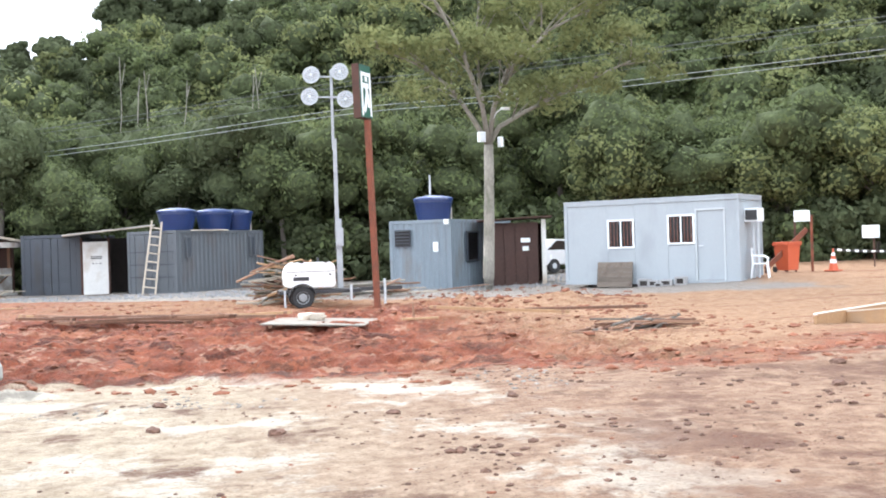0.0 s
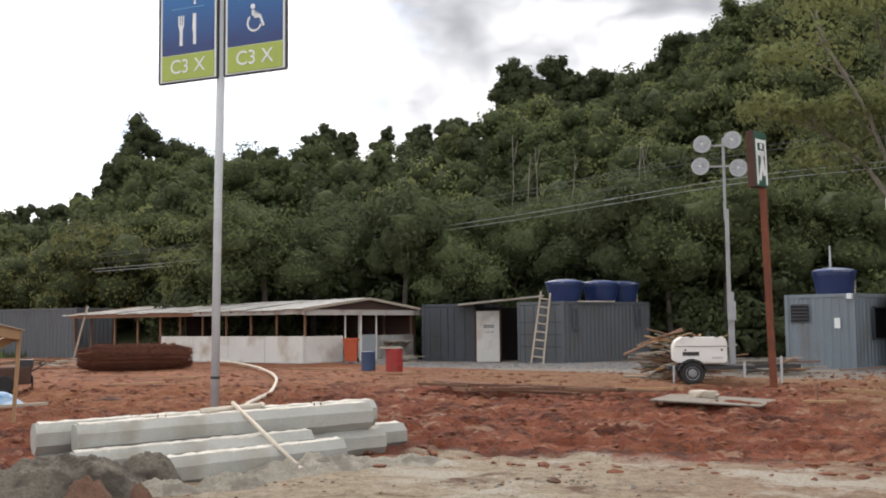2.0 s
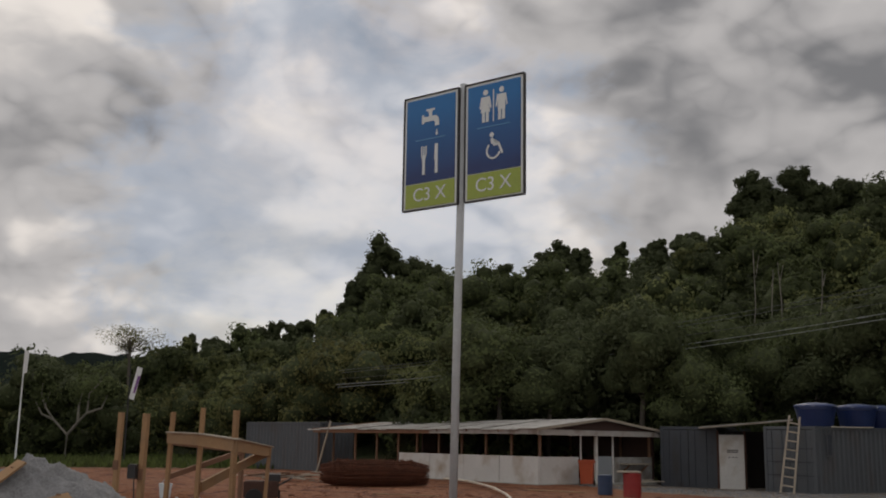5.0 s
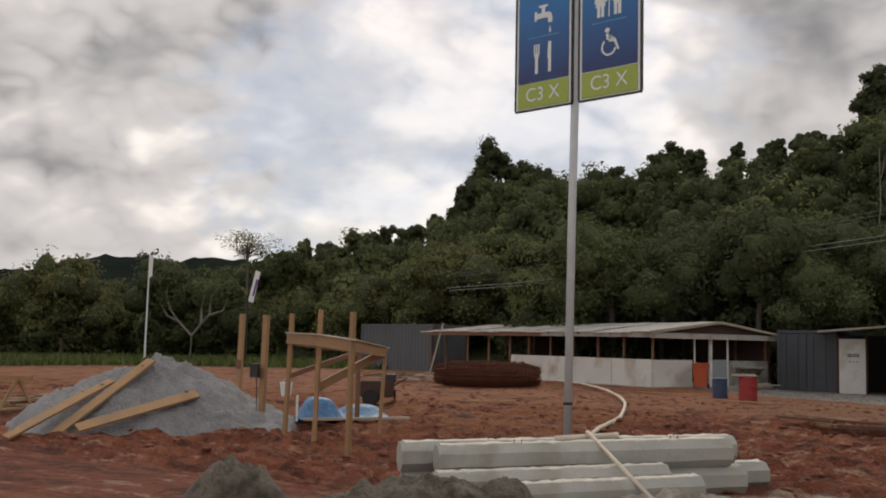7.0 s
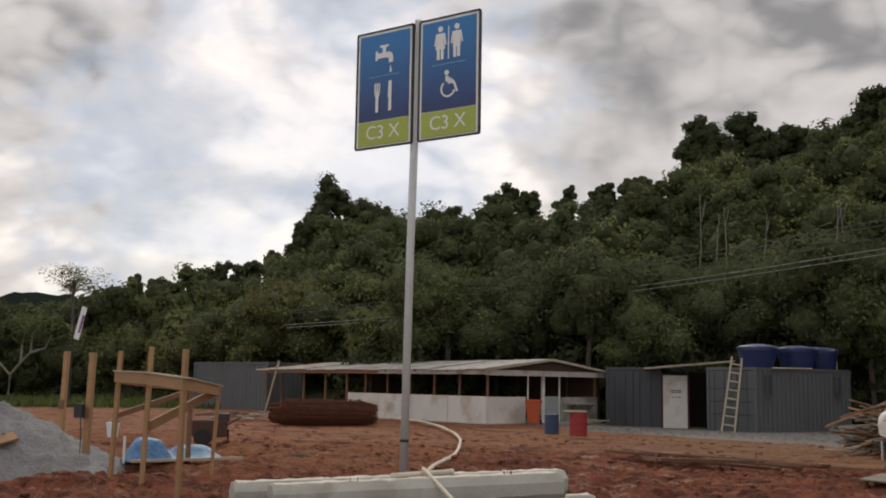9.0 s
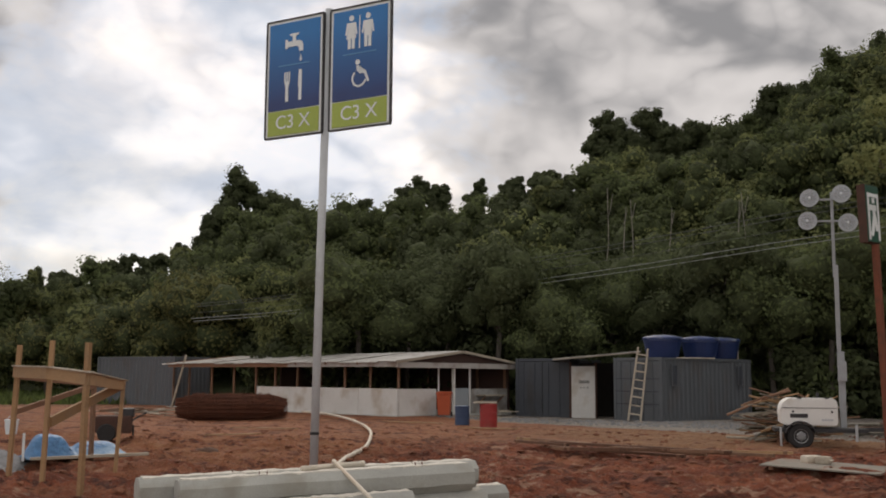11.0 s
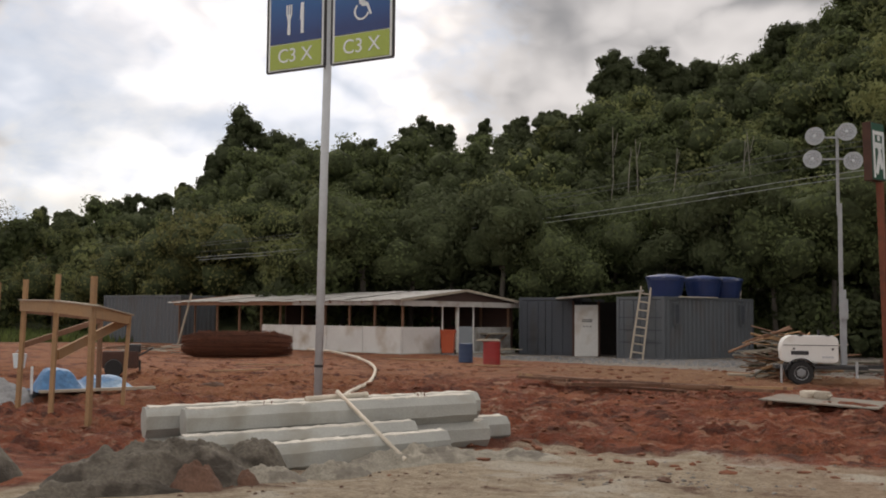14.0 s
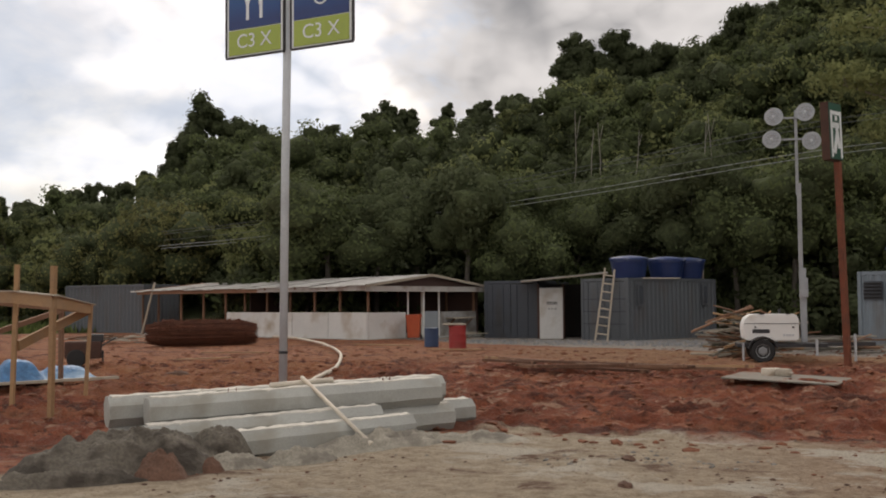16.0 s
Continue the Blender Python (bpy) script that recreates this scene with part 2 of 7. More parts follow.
M = {
    "leaf": surface("leaf", (0.104, 0.128, 0.056), 0.85, var=0.6, scale=0.12, fine=0.5, bump=0, island=0.12, thin=0.3, spec=0.12),
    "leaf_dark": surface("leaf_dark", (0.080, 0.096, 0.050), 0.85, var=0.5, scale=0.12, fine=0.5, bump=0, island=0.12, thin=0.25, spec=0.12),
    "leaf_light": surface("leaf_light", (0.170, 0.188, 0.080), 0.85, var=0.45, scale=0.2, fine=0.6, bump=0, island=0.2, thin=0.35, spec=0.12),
    # crown hearts: shade among the inner leaves put into a darker green
    "leaf_core_shade": surface("leaf_core_shade", (0.058, 0.071, 0.034), 0.9, var=0.65, scale=0.9, fine=4.5, bump=1.0, spec=0.1),
    "leaf_olive": surface("leaf_olive", (0.165, 0.165, 0.068), 0.85, var=0.45, scale=0.2, fine=0.6, bump=0, island=0.4, thin=0.3, spec=0.12),
    "banner": surface("banner", (0.22, 0.10, 0.30), 0.7, var=0.1, fine=20, bump=0),
    "bark": surface("bark", (0.11, 0.095, 0.08), 0.9, var=0.4, scale=2, fine=18, bump=0.8, streak=0.3),
    "bark_pale": surface("bark_pale", (0.22, 0.205, 0.175), 0.9, var=0.35, scale=2.5, fine=16, bump=0.7, streak=0.5, dirt=(0.12, 0.125, 0.09), dirt_scale=3),
    "grey_paint": surface("grey_paint", (0.092, 0.103, 0.116), 0.55, var=0.12, scale=1.2, fine=25, bump=0.1, dirt=(0.09, 0.09, 0.094), dirt_scale=1.5, streak=0.4),
    "grey_dark": surface("grey_dark", (0.052, 0.061, 0.076), 0.55, var=0.12, scale=1.2, fine=25, bump=0.1, dirt=(0.042, 0.042, 0.046), dirt_scale=1.5, streak=0.4),
    "blue_grey": surface("blue_grey", (0.171, 0.211, 0.248), 0.5, var=0.1, scale=1.5, fine=25, bump=0.1, dirt=(0.15, 0.16, 0.17), dirt_scale=1.5, streak=0.4),
    "panel_white": surface("panel_white", (0.305, 0.340, 0.368), 0.45, var=0.05, scale=0.9, fine=30, bump=0.05, dirt=(0.26, 0.29, 0.315), dirt_scale=1.2, streak=0.4),
    "white_paint": surface("white_paint", (0.74, 0.74, 0.72), 0.6, var=0.08, scale=1.5, fine=30, bump=0.15, dirt=(0.5, 0.45, 0.38), dirt_scale=1.6, dirt_at=(0.55, 0.75)),
    "white_wall": surface("white_wall", (0.626, 0.626, 0.609), 0.85, var=0.1, scale=1.2, fine=20, bump=0.3, dirt=(0.42, 0.36, 0.29), dirt_scale=1.1, dirt_at=(0.5, 0.72)),
    "grey_wall": surface("grey_wall", (0.33, 0.335, 0.33), 0.85, var=0.25, scale=2.0, fine=20, bump=0.3, dirt=(0.2, 0.18, 0.16), dirt_scale=1.6, dirt_at=(0.45, 0.65)),
    "fascia_grey": surface("fascia_grey", (0.42, 0.40, 0.38), 0.8, var=0.2, scale=1.5, fine=20, bump=0.2, dirt=(0.25, 0.21, 0.18), dirt_scale=1.5),
    "roof_sheet": surface("roof_sheet", (0.46, 0.45, 0.43), 0.8, var=0.2, scale=1.2, fine=20, bump=0.2, dirt=(0.22, 0.2, 0.18), dirt_scale=1.2),
    "galvanised": surface("galvanised", (0.50, 0.53, 0.56), 0.45, 0.6, var=0.12, scale=4, fine=40, bump=0.05),
    "pole_grey": surface("pole_grey", (0.50, 0.53, 0.56), 0.5, 0.1, var=0.12, scale=4, fine=40, bump=0.05),
    "cement_crust": surface("cement_crust", (0.60, 0.57, 0.51), 0.95, var=0.3, scale=6, fine=40, bump=0.6),
    "panel_edge": surface("panel_edge", (0.42, 0.455, 0.48), 0.45, var=0.05, fine=30, bump=0.03),
    "dark_metal": surface("dark_metal", (0.035, 0.035, 0.038), 0.5, 0.2, var=0.3, fine=40, bump=0.1),
    "rust": surface("rust", (0.166, 0.054, 0.029), 0.85, 0.1, var=0.35, scale=4, fine=50, bump=0.3, dirt=(0.1, 0.045, 0.03), dirt_scale=3),
    "rust_brown": surface("rust_brown", (0.075, 0.038, 0.028), 0.85, 0.1, var=0.35, scale=4, fine=50, bump=0.3),
    "blue_tank": surface("blue_tank", (0.012, 0.028, 0.105), 0.4, var=0.15, scale=2, fine=20, bump=0.05),
    "blue_lid": surface("blue_lid", (0.028, 0.055, 0.17), 0.45, var=0.2, scale=3, fine=20, bump=0.1, dirt=(0.3, 0.33, 0.4), dirt_scale=2),
    "tarp": surface("tarp", (0.065, 0.19, 0.38), 0.5, var=0.35, scale=3, fine=12, bump=0.8, dirt=(0.15, 0.28, 0.43), dirt_scale=2, dirt_at=(0.5, 0.6)),
    "concrete": surface("concrete", (0.385, 0.39, 0.365), 0.9, var=0.18, scale=2.0, fine=60, bump=0.35, dirt=(0.30, 0.29, 0.25), dirt_scale=2.5, each=0.5),
    "sand": surface("sand", (0.140, 0.122, 0.098), 0.95, var=0.5, scale=2.5, fine=30, bump=1.0, dirt=(0.05, 0.041, 0.032), dirt_scale=2.6, dirt_at=(0.47, 0.62)),
    "sand_pale": surface("sand_pale", (0.30, 0.275, 0.225), 0.95, var=0.4, scale=3, fine=45, bump=0.9, dirt=(0.2, 0.18, 0.15), dirt_scale=4, dirt_at=(0.5, 0.62)),
    "earth_dark": surface("earth_dark", (0.115, 0.062, 0.042), 0.95, var=0.4, scale=3, fine=30, bump=0.9, island=0.4),
    "pebble": surface("pebble", (0.25, 0.23, 0.205), 0.9, var=0.4, scale=2, fine=20, bump=0.4, island=0.8),
    "ply": surface("ply", (0.205, 0.185, 0.155), 0.8, var=0.3, scale=2, fine=25, bump=0.2, dirt=(0.2, 0.1, 0.06), dirt_scale=2.5),
    "mud_board": surface("mud_board", (0.125, 0.062, 0.038), 0.9, var=0.5, scale=2.5, fine=25, bump=0.4, streak=0.4),
    "mast_grey": surface("mast_grey", (0.33, 0.35, 0.37), 0.5, 0.45, var=0.2, scale=4, fine=40, bump=0.05),
    "lamp_grey": surface("lamp_grey", (0.24, 0.25, 0.26), 0.5, 0.3, var=0.15, fine=30, bump=0),
    "gravel": surface("gravel", (0.235, 0.24, 0.25), 0.95, var=0.35, scale=2.5, fine=22, bump=1.0, island=0.5),
    "clod": surface("clod", (0.195, 0.074, 0.039), 0.95, var=0.35, scale=3, fine=25, bump=0.8, each=0.2, island=0.4),
    "plank": surface("plank", (0.32, 0.195, 0.10), 0.8, var=0.22, scale=3, fine=30, bump=0.2, dirt=(0.3, 0.2, 0.12), dirt_scale=2, each=0.6, island=0.4),
    "plank_dark": surface("plank_dark", (0.19, 0.105, 0.065), 0.85, var=0.3, scale=3, fine=30, bump=0.2, each=0.7, island=0.6),
    "crate_wood": surface("crate_wood", (0.135, 0.112, 0.092), 0.85, var=0.35, scale=2.5, fine=25, bump=0.3, each=0.4, dirt=(0.08, 0.06, 0.05), dirt_scale=3),
    "plank_grey": surface("plank_grey", (0.33, 0.29, 0.235), 0.85, var=0.25, scale=3, fine=30, bump=0.2, each=0.7, island=0.6),
    "rebar": surface("rebar", (0.135, 0.052, 0.030), 0.85, 0.2, var=0.4, scale=3, fine=30, bump=0.2, island=0.7),
    "rubber": surface("rubber", (0.02, 0.02, 0.021), 0.8, var=0.3, fine=30, bump=0.2),
    "orange": surface("orange", (0.45, 0.085, 0.03), 0.5, var=0.15, scale=2, fine=25, bump=0.05, dirt=(0.4, 0.1, 0.05)),
    "red": surface("red", (0.30, 0.025, 0.025), 0.5, var=0.2, scale=2, fine=25, bump=0.05, dirt=(0.2, 0.04, 0.03)),
    "blue_drum": surface("blue_drum", (0.03, 0.06, 0.13), 0.5, var=0.2, scale=2, fine=25, bump=0.05),
    "pvc": surface("pvc", (0.60, 0.54, 0.45), 0.6, var=0.12, scale=3, fine=30, bump=0.05, dirt=(0.45, 0.3, 0.2)),
    "sign_top": surface("sign_top", (0.012, 0.115, 0.33), 0.35, var=0.08, scale=2, fine=20, bump=0),
    "sign_low": surface("sign_low", (0.010, 0.030, 0.135), 0.35, var=0.08, scale=2, fine=20, bump=0),
    "sign_rule": surface("sign_rule", (0.10, 0.30, 0.55), 0.4, var=0.05, fine=20, bump=0),
    "sign_green": surface("sign_green", (0.34, 0.43, 0.075), 0.4, var=0.08, scale=2, fine=20, bump=0),
    "sign_white": surface("sign_white", (0.74, 0.78, 0.80), 0.4, var=0.04, fine=20, bump=0),
    "exit_green": surface("exit_green", (0.02, 0.085, 0.06), 0.4, var=0.1, fine=20, bump=0),
    # near-black paint for the shade inside openings and hollows
    "void_shade": surface("void_shade", (0.022, 0.018, 0.016), 0.95, var=0.3, fine=10, bump=0.1),
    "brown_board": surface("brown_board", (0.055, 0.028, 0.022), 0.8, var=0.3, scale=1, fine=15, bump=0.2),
    "car_paint": surface("car_paint", (0.62, 0.64, 0.66), 0.25, 0.1, var=0.04, fine=20, bump=0),
    "black_gloss": surface("black_gloss", (0.012, 0.013, 0.015), 0.12, var=0.1, fine=20, bump=0),
    "wire": surface("wire", (0.25, 0.27, 0.27), 0.5, 0.3, var=0.2, fine=20, bump=0),
    "wire_dark": surface("wire_dark", (0.10, 0.11, 0.11), 0.6, 0.1, var=0.2, fine=20, bump=0),
    "block": surface("block", (0.30, 0.30, 0.30), 0.9, var=0.2, fine=30, bump=0.4, each=0.5),
    "far_hill": surface("far_hill", (0.016, 0.022, 0.020), 0.95, var=0.35, scale=0.05, fine=0.35, bump=0, spec=0.0),
    "grass": surface("grass", (0.09, 0.12, 0.03), 0.8, var=0.4, scale=0.5, fine=3, bump=0, island=0.8, thin=0.2),
}


def glass(name, tint, rough):
    m = bpy.data.materials.new(name)
    m.use_nodes = True
    b = m.node_tree.nodes["Principled BSDF"]
    b.inputs["Base Color"].default_value = (*tint, 1)
    b.inputs["Roughness"].default_value = rough
    b.inputs["Transmission Weight"].default_value = 0.85
    return m


M["lens"] = glass("lens", (0.9, 0.93, 0.95), 0.15)


def ground_material():
    """Red mud, dry tan earth, pale sand near the viewer and a strip of gravel by the containers."""
    m = bpy.data.materials.new("earth")
    m.use_nodes = True
    nt = m.node_tree
    N, K = nt.nodes, nt.links.new
    b = N["Principled BSDF"]
    geo = N.new("ShaderNodeNewGeometry")
    sep = N.new("ShaderNodeSeparateXYZ")
    K(geo.outputs["Position"], sep.inputs[0])

    def nz(s, d=6.0, stretch=(1, 1, 1), rough=0.6):
        mp = N.new("ShaderNodeMapping")
        mp.inputs["Scale"].default_value = stretch
        K(geo.outputs["Position"], mp.inputs["Vector"])
        n = N.new("ShaderNodeTexNoise")
        n.inputs["Scale"].default_value, n.inputs["Detail"].default_value, n.inputs["Roughness"].default_value = s, d, rough
        K(mp.outputs[0], n.inputs["Vector"])
        return n.outputs["Fac"]

    def math_node(op, a, c=0.0, e=0.0):
        n = N.new("ShaderNodeMath")
        n.operation = op
        for i, v in enumerate((a, c, e)):
            if isinstance(v, (int, float)):
                n.inputs[i].default_value = v
            else:
                K(v, n.inputs[i])
        return n.outputs[0]

    def ramp(v, lo, hi):
        n = N.new("ShaderNodeMapRange")
        n.interpolation_type = "SMOOTHSTEP"
        n.inputs[1].default_value, n.inputs[2].default_value = lo, hi
        K(v, n.inputs[0])
        return n.outputs[0]

    def mix(f, a, c):
        n = N.new("ShaderNodeMix")
        n.data_type = "RGBA"
        K(f, n.inputs[0])
        for i, v in ((6, a), (7, c)):
            if isinstance(v, tuple):
                n.inputs[i].default_value = (*v, 1)
            else:
                K(v, n.inputs[i])
        return n.outputs[2]

    big, midn, fine, tiny = nz(0.25), nz(0.9, 8.0, rough=0.65), nz(5.0, 8.0, rough=0.7), nz(30.0, 4.0, rough=0.7)
    wob = math_node("MULTIPLY_ADD", midn, 5.0, -2.5)
    wob2 = math_node("MULTIPLY_ADD", big, 8.0, -4.0)
    x, y = sep.outputs[0], sep.outputs[1]
    yy = math_node("ADD", y, math_node("ADD", wob, wob2))
    red = mix(ramp(midn, 0.35, 0.68), (0.20, 0.046, 0.022), (0.36, 0.105, 0.05))
    red = mix(ramp(fine, 0.52, 0.66), red, (0.088, 0.026, 0.014))
    clumps = nz(1.5, 8.0, stretch=(0.6, 1.3, 1), rough=0.74)
    red = mix(ramp(clumps, 0.47, 0.41), red, (0.10, 0.027, 0.016))
    red = mix(math_node("MULTIPLY", ramp(clumps, 0.555, 0.62), 0.8), red, (0.50, 0.31, 0.215))
    streaks = nz(1.0, 7.0, stretch=(0.22, 1.5, 1), rough=0.68)
    red = mix(math_node("MULTIPLY", ramp(streaks, 0.52, 0.64), 0.55), red, (0.44, 0.185, 0.10))
    red = mix(math_node("MULTIPLY", ramp(streaks, 0.45, 0.36), 0.75), red, (0.105, 0.026, 0.014))
    tan = mix(ramp(fine, 0.3, 0.7), (0.225, 0.10, 0.047), (0.36, 0.195, 0.098))
    tan = mix(math_node("MULTIPLY", ramp(streaks, 0.47, 0.38), 0.8), tan, (0.20, 0.062, 0.03))
    tan = mix(math_node("MULTIPLY", ramp(streaks, 0.56, 0.66), 0.5), tan, (0.48, 0.31, 0.19))
    pale = mix(ramp(fine, 0.3, 0.65), (0.34, 0.26, 0.175), (0.56, 0.465, 0.345))
    brown = mix(ramp(fine, 0.35, 0.7), (0.275, 0.158, 0.10), (0.49, 0.335, 0.228))
    grit = mix(ramp(tiny, 0.35, 0.65), (0.19, 0.165, 0.145), (0.40, 0.37, 0.335))
    near = mix(ramp(math_node("MULTIPLY_ADD", big, 4.0, x), 0.5, 5.0), pale, brown)
    near = mix(math_node("MULTIPLY", ramp(nz(0.5, 8.0, rough=0.7), 0.495, 0.59), ramp(x, 4.5, 1.5)), near, (0.63, 0.575, 0.48))
    near = mix(ramp(midn, 0.55, 0.66), near, (0.165, 0.09, 0.058))
    near = mix(math_node("MULTIPLY", ramp(nz(0.42, 8.0, rough=0.7), 0.5, 0.6), ramp(x, 2.0, 4.0)), near, (0.19, 0.098, 0.064))
    far = mix(math_node("MULTIPLY", ramp(yy, 25.0, 29.0), ramp(math_node("ADD", x, wob2), -12.0, -3.0)), red, tan)
    ochre = mix(ramp(fine, 0.3, 0.7), (0.29, 0.108, 0.048), (0.46, 0.215, 0.105))
    far = mix(math_node("MULTIPLY", math_node("MULTIPLY", ramp(x, -6.0, -10.0), ramp(yy, 15.0, 19.0)), math_node("MULTIPLY", ramp(clumps, 0.42, 0.5), 0.7)), far, ochre)
    # the haul track climbing to the right is dry and tan
    track = math_node("MULTIPLY", ramp(math_node("ADD", x, wob), 2.0, 6.5), ramp(yy, 12.0, 16.0))
    dry = mix(ramp(fine, 0.3, 0.7), (0.31, 0.165, 0.088), (0.50, 0.32, 0.195))
    dry = mix(math_node("MULTIPLY", ramp(streaks, 0.46, 0.38), 0.7), dry, (0.22, 0.09, 0.05))
    far = mix(track, far, dry)
    strip_y = math_node("MULTIPLY_ADD", x, 0.6, math_node("MULTIPLY_ADD", wob, 0.35, y))
    strip = math_node("MULTIPLY", math_node("MULTIPLY", ramp(strip_y, 32.6, 33.4), ramp(y, 52.0, 48.0)), math_node("MULTIPLY", ramp(math_node("MULTIPLY_ADD", x, 1.0, wob), -15.0, -10.0), ramp(math_node("ADD", x, wob), 15.0, 13.0)))
    far = mix(strip, far, grit)
    edge_y = math_node("MULTIPLY_ADD", math_node("ADD", wob, wob2), 0.6, y)
    edge = ramp(math_node("MULTIPLY_ADD", ramp(x, -3.0, -8.0), 5.5, edge_y), 12.2, 12.9)
    col = mix(edge, near, far)
    grain = nz(75.0, 3.0, rough=0.75)
    col = mix(math_node("MULTIPLY", ramp(tiny, 0.50, 0.38), 0.32), col, (0.075, 0.04, 0.028))
    col = mix(math_node("MULTIPLY", ramp(grain, 0.54, 0.66), 0.35), col, (0.46, 0.37, 0.28))
    specks = math_node("MULTIPLY", ramp(nz(12.0, 6.0, rough=0.75), 0.58, 0.66), 0.7)
    col = mix(specks, col, (0.10, 0.056, 0.04))
    # undergrowth at the foot of the hill
    dist = math_node("SQRT", math_node("ADD", math_node("MULTIPLY", x, x), math_node("MULTIPLY", y, y)))
    col = mix(ramp(math_node("ADD", dist, wob), 54.0, 62.0), col, (0.045, 0.055, 0.022))
    K(col, b.inputs["Base Color"])
    wet = N.new("ShaderNodeMapRange")
    wet.inputs[3].default_value, wet.inputs[4].default_value = 0.7, 1.0
    K(fine, wet.inputs[0])
    K(wet.outputs[0], b.inputs["Roughness"])
    b.inputs["Specular IOR Level"].default_value = 0.25
    hb = math_node("ADD", math_node("MULTIPLY", fine, 0.9), math_node("MULTIPLY", tiny, 0.35))
    bp = N.new("ShaderNodeBump")
    bp.inputs["Strength"].default_value, bp.inputs["Distance"].default_value = 1.0, 0.2
    K(hb, bp.inputs["Height"])
    K(bp.outputs[0], b.inputs["Normal"])
    return m


M["earth"] = ground_material()


def printed_blue():
    """The sign's printed field, running from bright blue at the top to navy below."""
    m = bpy.data.materials.new("printed_blue")
    m.use_nodes = True
    nt = m.node_tree
    N, K = nt.nodes, nt.links.new
    b = N["Principled BSDF"]
    b.inputs["Roughness"].default_value = 0.4
    tc = N.new("ShaderNodeTexCoord")
    sp = N.new("ShaderNodeSeparateXYZ")
    K(tc.outputs["Object"], sp.inputs[0])
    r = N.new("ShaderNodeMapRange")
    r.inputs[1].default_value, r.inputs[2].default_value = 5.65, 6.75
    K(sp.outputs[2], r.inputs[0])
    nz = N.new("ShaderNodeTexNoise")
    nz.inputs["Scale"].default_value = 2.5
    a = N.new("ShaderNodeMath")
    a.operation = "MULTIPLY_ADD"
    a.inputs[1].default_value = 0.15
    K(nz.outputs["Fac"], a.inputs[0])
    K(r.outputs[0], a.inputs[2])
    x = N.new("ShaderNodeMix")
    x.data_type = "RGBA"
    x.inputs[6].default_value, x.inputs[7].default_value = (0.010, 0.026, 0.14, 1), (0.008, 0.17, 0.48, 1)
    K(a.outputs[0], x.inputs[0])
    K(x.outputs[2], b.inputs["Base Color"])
    return m


M["printed_blue"] = printed_blue()


# ---- mesh helpers ----
def part(name, bm, material, parent=None, label="", smooth=False):
    """Links a bmesh as one mesh object under a thing or a part."""
    me = bpy.data.meshes.new(name)
    bm.to_mesh(me)
    bm.free()
    me.materials.append(M[material])
    if smooth:
        me.polygons.foreach_set("use_smooth", [True] * len(me.polygons))
    ob = new(name, me)
    ob.parent = parent
    if label:
        tagged(ob, label)
    return ob


def thing(name, x, y, z=0.0, turn=0.0, label="", category="", group="", kind="", tilt=(0, 0)):
    ob = new(name)
    ob.empty_display_size = 0.2
    ob.matrix_world = pose(x, y, z, tilt[0], tilt[1], turn)
    return tagged(ob, label, category, group, kind)


def box(bm, c, s, bevel=0.0, rot=None):
    r = bmesh.ops.create_cube(bm, size=1.0)
    m = Matrix.Translation(c) @ (rot or Matrix.Identity(4)) @ Matrix.Diagonal((*s, 1))
    bmesh.ops.transform(bm, matrix=m, verts=r["verts"])
    if bevel:
        es = list({e for v in r["verts"] for e in v.link_edges})
        bmesh.ops.bevel(bm, geom=es, offset=bevel, segments=2, affect="EDGES", profile=0.7)
    return bm


def boxed(c, s, bevel=0.0, rot=None):
    return box(bmesh.new(), c, s, bevel, rot)


def rod(bm, a, b, r0, r1=None, n=10, caps=True):
    a, b = Vector(a), Vector(b)
    d = b - a
    r = bmesh.ops.create_cone(bm, cap_ends=caps, segments=n, radius1=r0, radius2=r0 if r1 is None else r1, depth=d.length)
    q = d.to_track_quat("Z", "Y").to_matrix().to_4x4()
    bmesh.ops.transform(bm, matrix=Matrix.Translation((a + b) / 2) @ q, verts=r["verts"])
    return bm


def rodded(a, b, r0, r1=None, n=10):
    return rod(bmesh.new(), a, b, r0, r1, n)


def beam(bm, a, b, w, h):
    """A squared timber from a to b, w wide and h high."""
    a, b = Vector(a), Vector(b)
    d = b - a
    q = d.to_track_quat("X", "Z").to_matrix().to_4x4()
    return box(bm, (a + b) / 2, (d.length, w, h), 0, q)


def beamed(a, b, w, h):
    return beam(bmesh.new(), a, b, w, h)


def tube(bm, pts, r, n=6, r_end=None):
    """A pipe through the points."""
    rings, pts = [], [Vector(p) for p in pts]
    for i, p in enumerate(pts):
        d = (pts[min(i + 1, len(pts) - 1)] - pts[max(i - 1, 0)]).normalized()
        q = d.to_track_quat("Z", "Y").to_matrix()
        rr = r if r_end is None else r + (r_end - r) * i / (len(pts) - 1)
        rings.append([bm.verts.new(p + q @ Vector((math.cos(k * math.tau / n) * rr, math.sin(k * math.tau / n) * rr, 0))) for k in range(n)])
    for a, b in zip(rings, rings[1:]):
        for k in range(n):
            bm.faces.new((a[k], a[(k + 1) % n], b[(k + 1) % n], b[k]))
    bm.faces.new(rings[0][::-1])
    bm.faces.new(rings[-1])
    return bm


def lathe(bm, profile, n=24, c=(0, 0, 0)):
    """Turns (radius, height) pairs round the z axis."""
    rings = [[bm.verts.new((c[0] + r * math.cos(k * math.tau / n), c[1] + r * math.sin(k * math.tau / n), c[2] + z)) for k in range(n)] for r, z in profile]
    for a, b in zip(rings, rings[1:]):
        for k in range(n):
            bm.faces.new((a[k], a[(k + 1) % n], b[(k + 1) % n], b[k]))
    bm.faces.new(rings[0][::-1])
    bm.faces.new(rings[-1])
    return bm


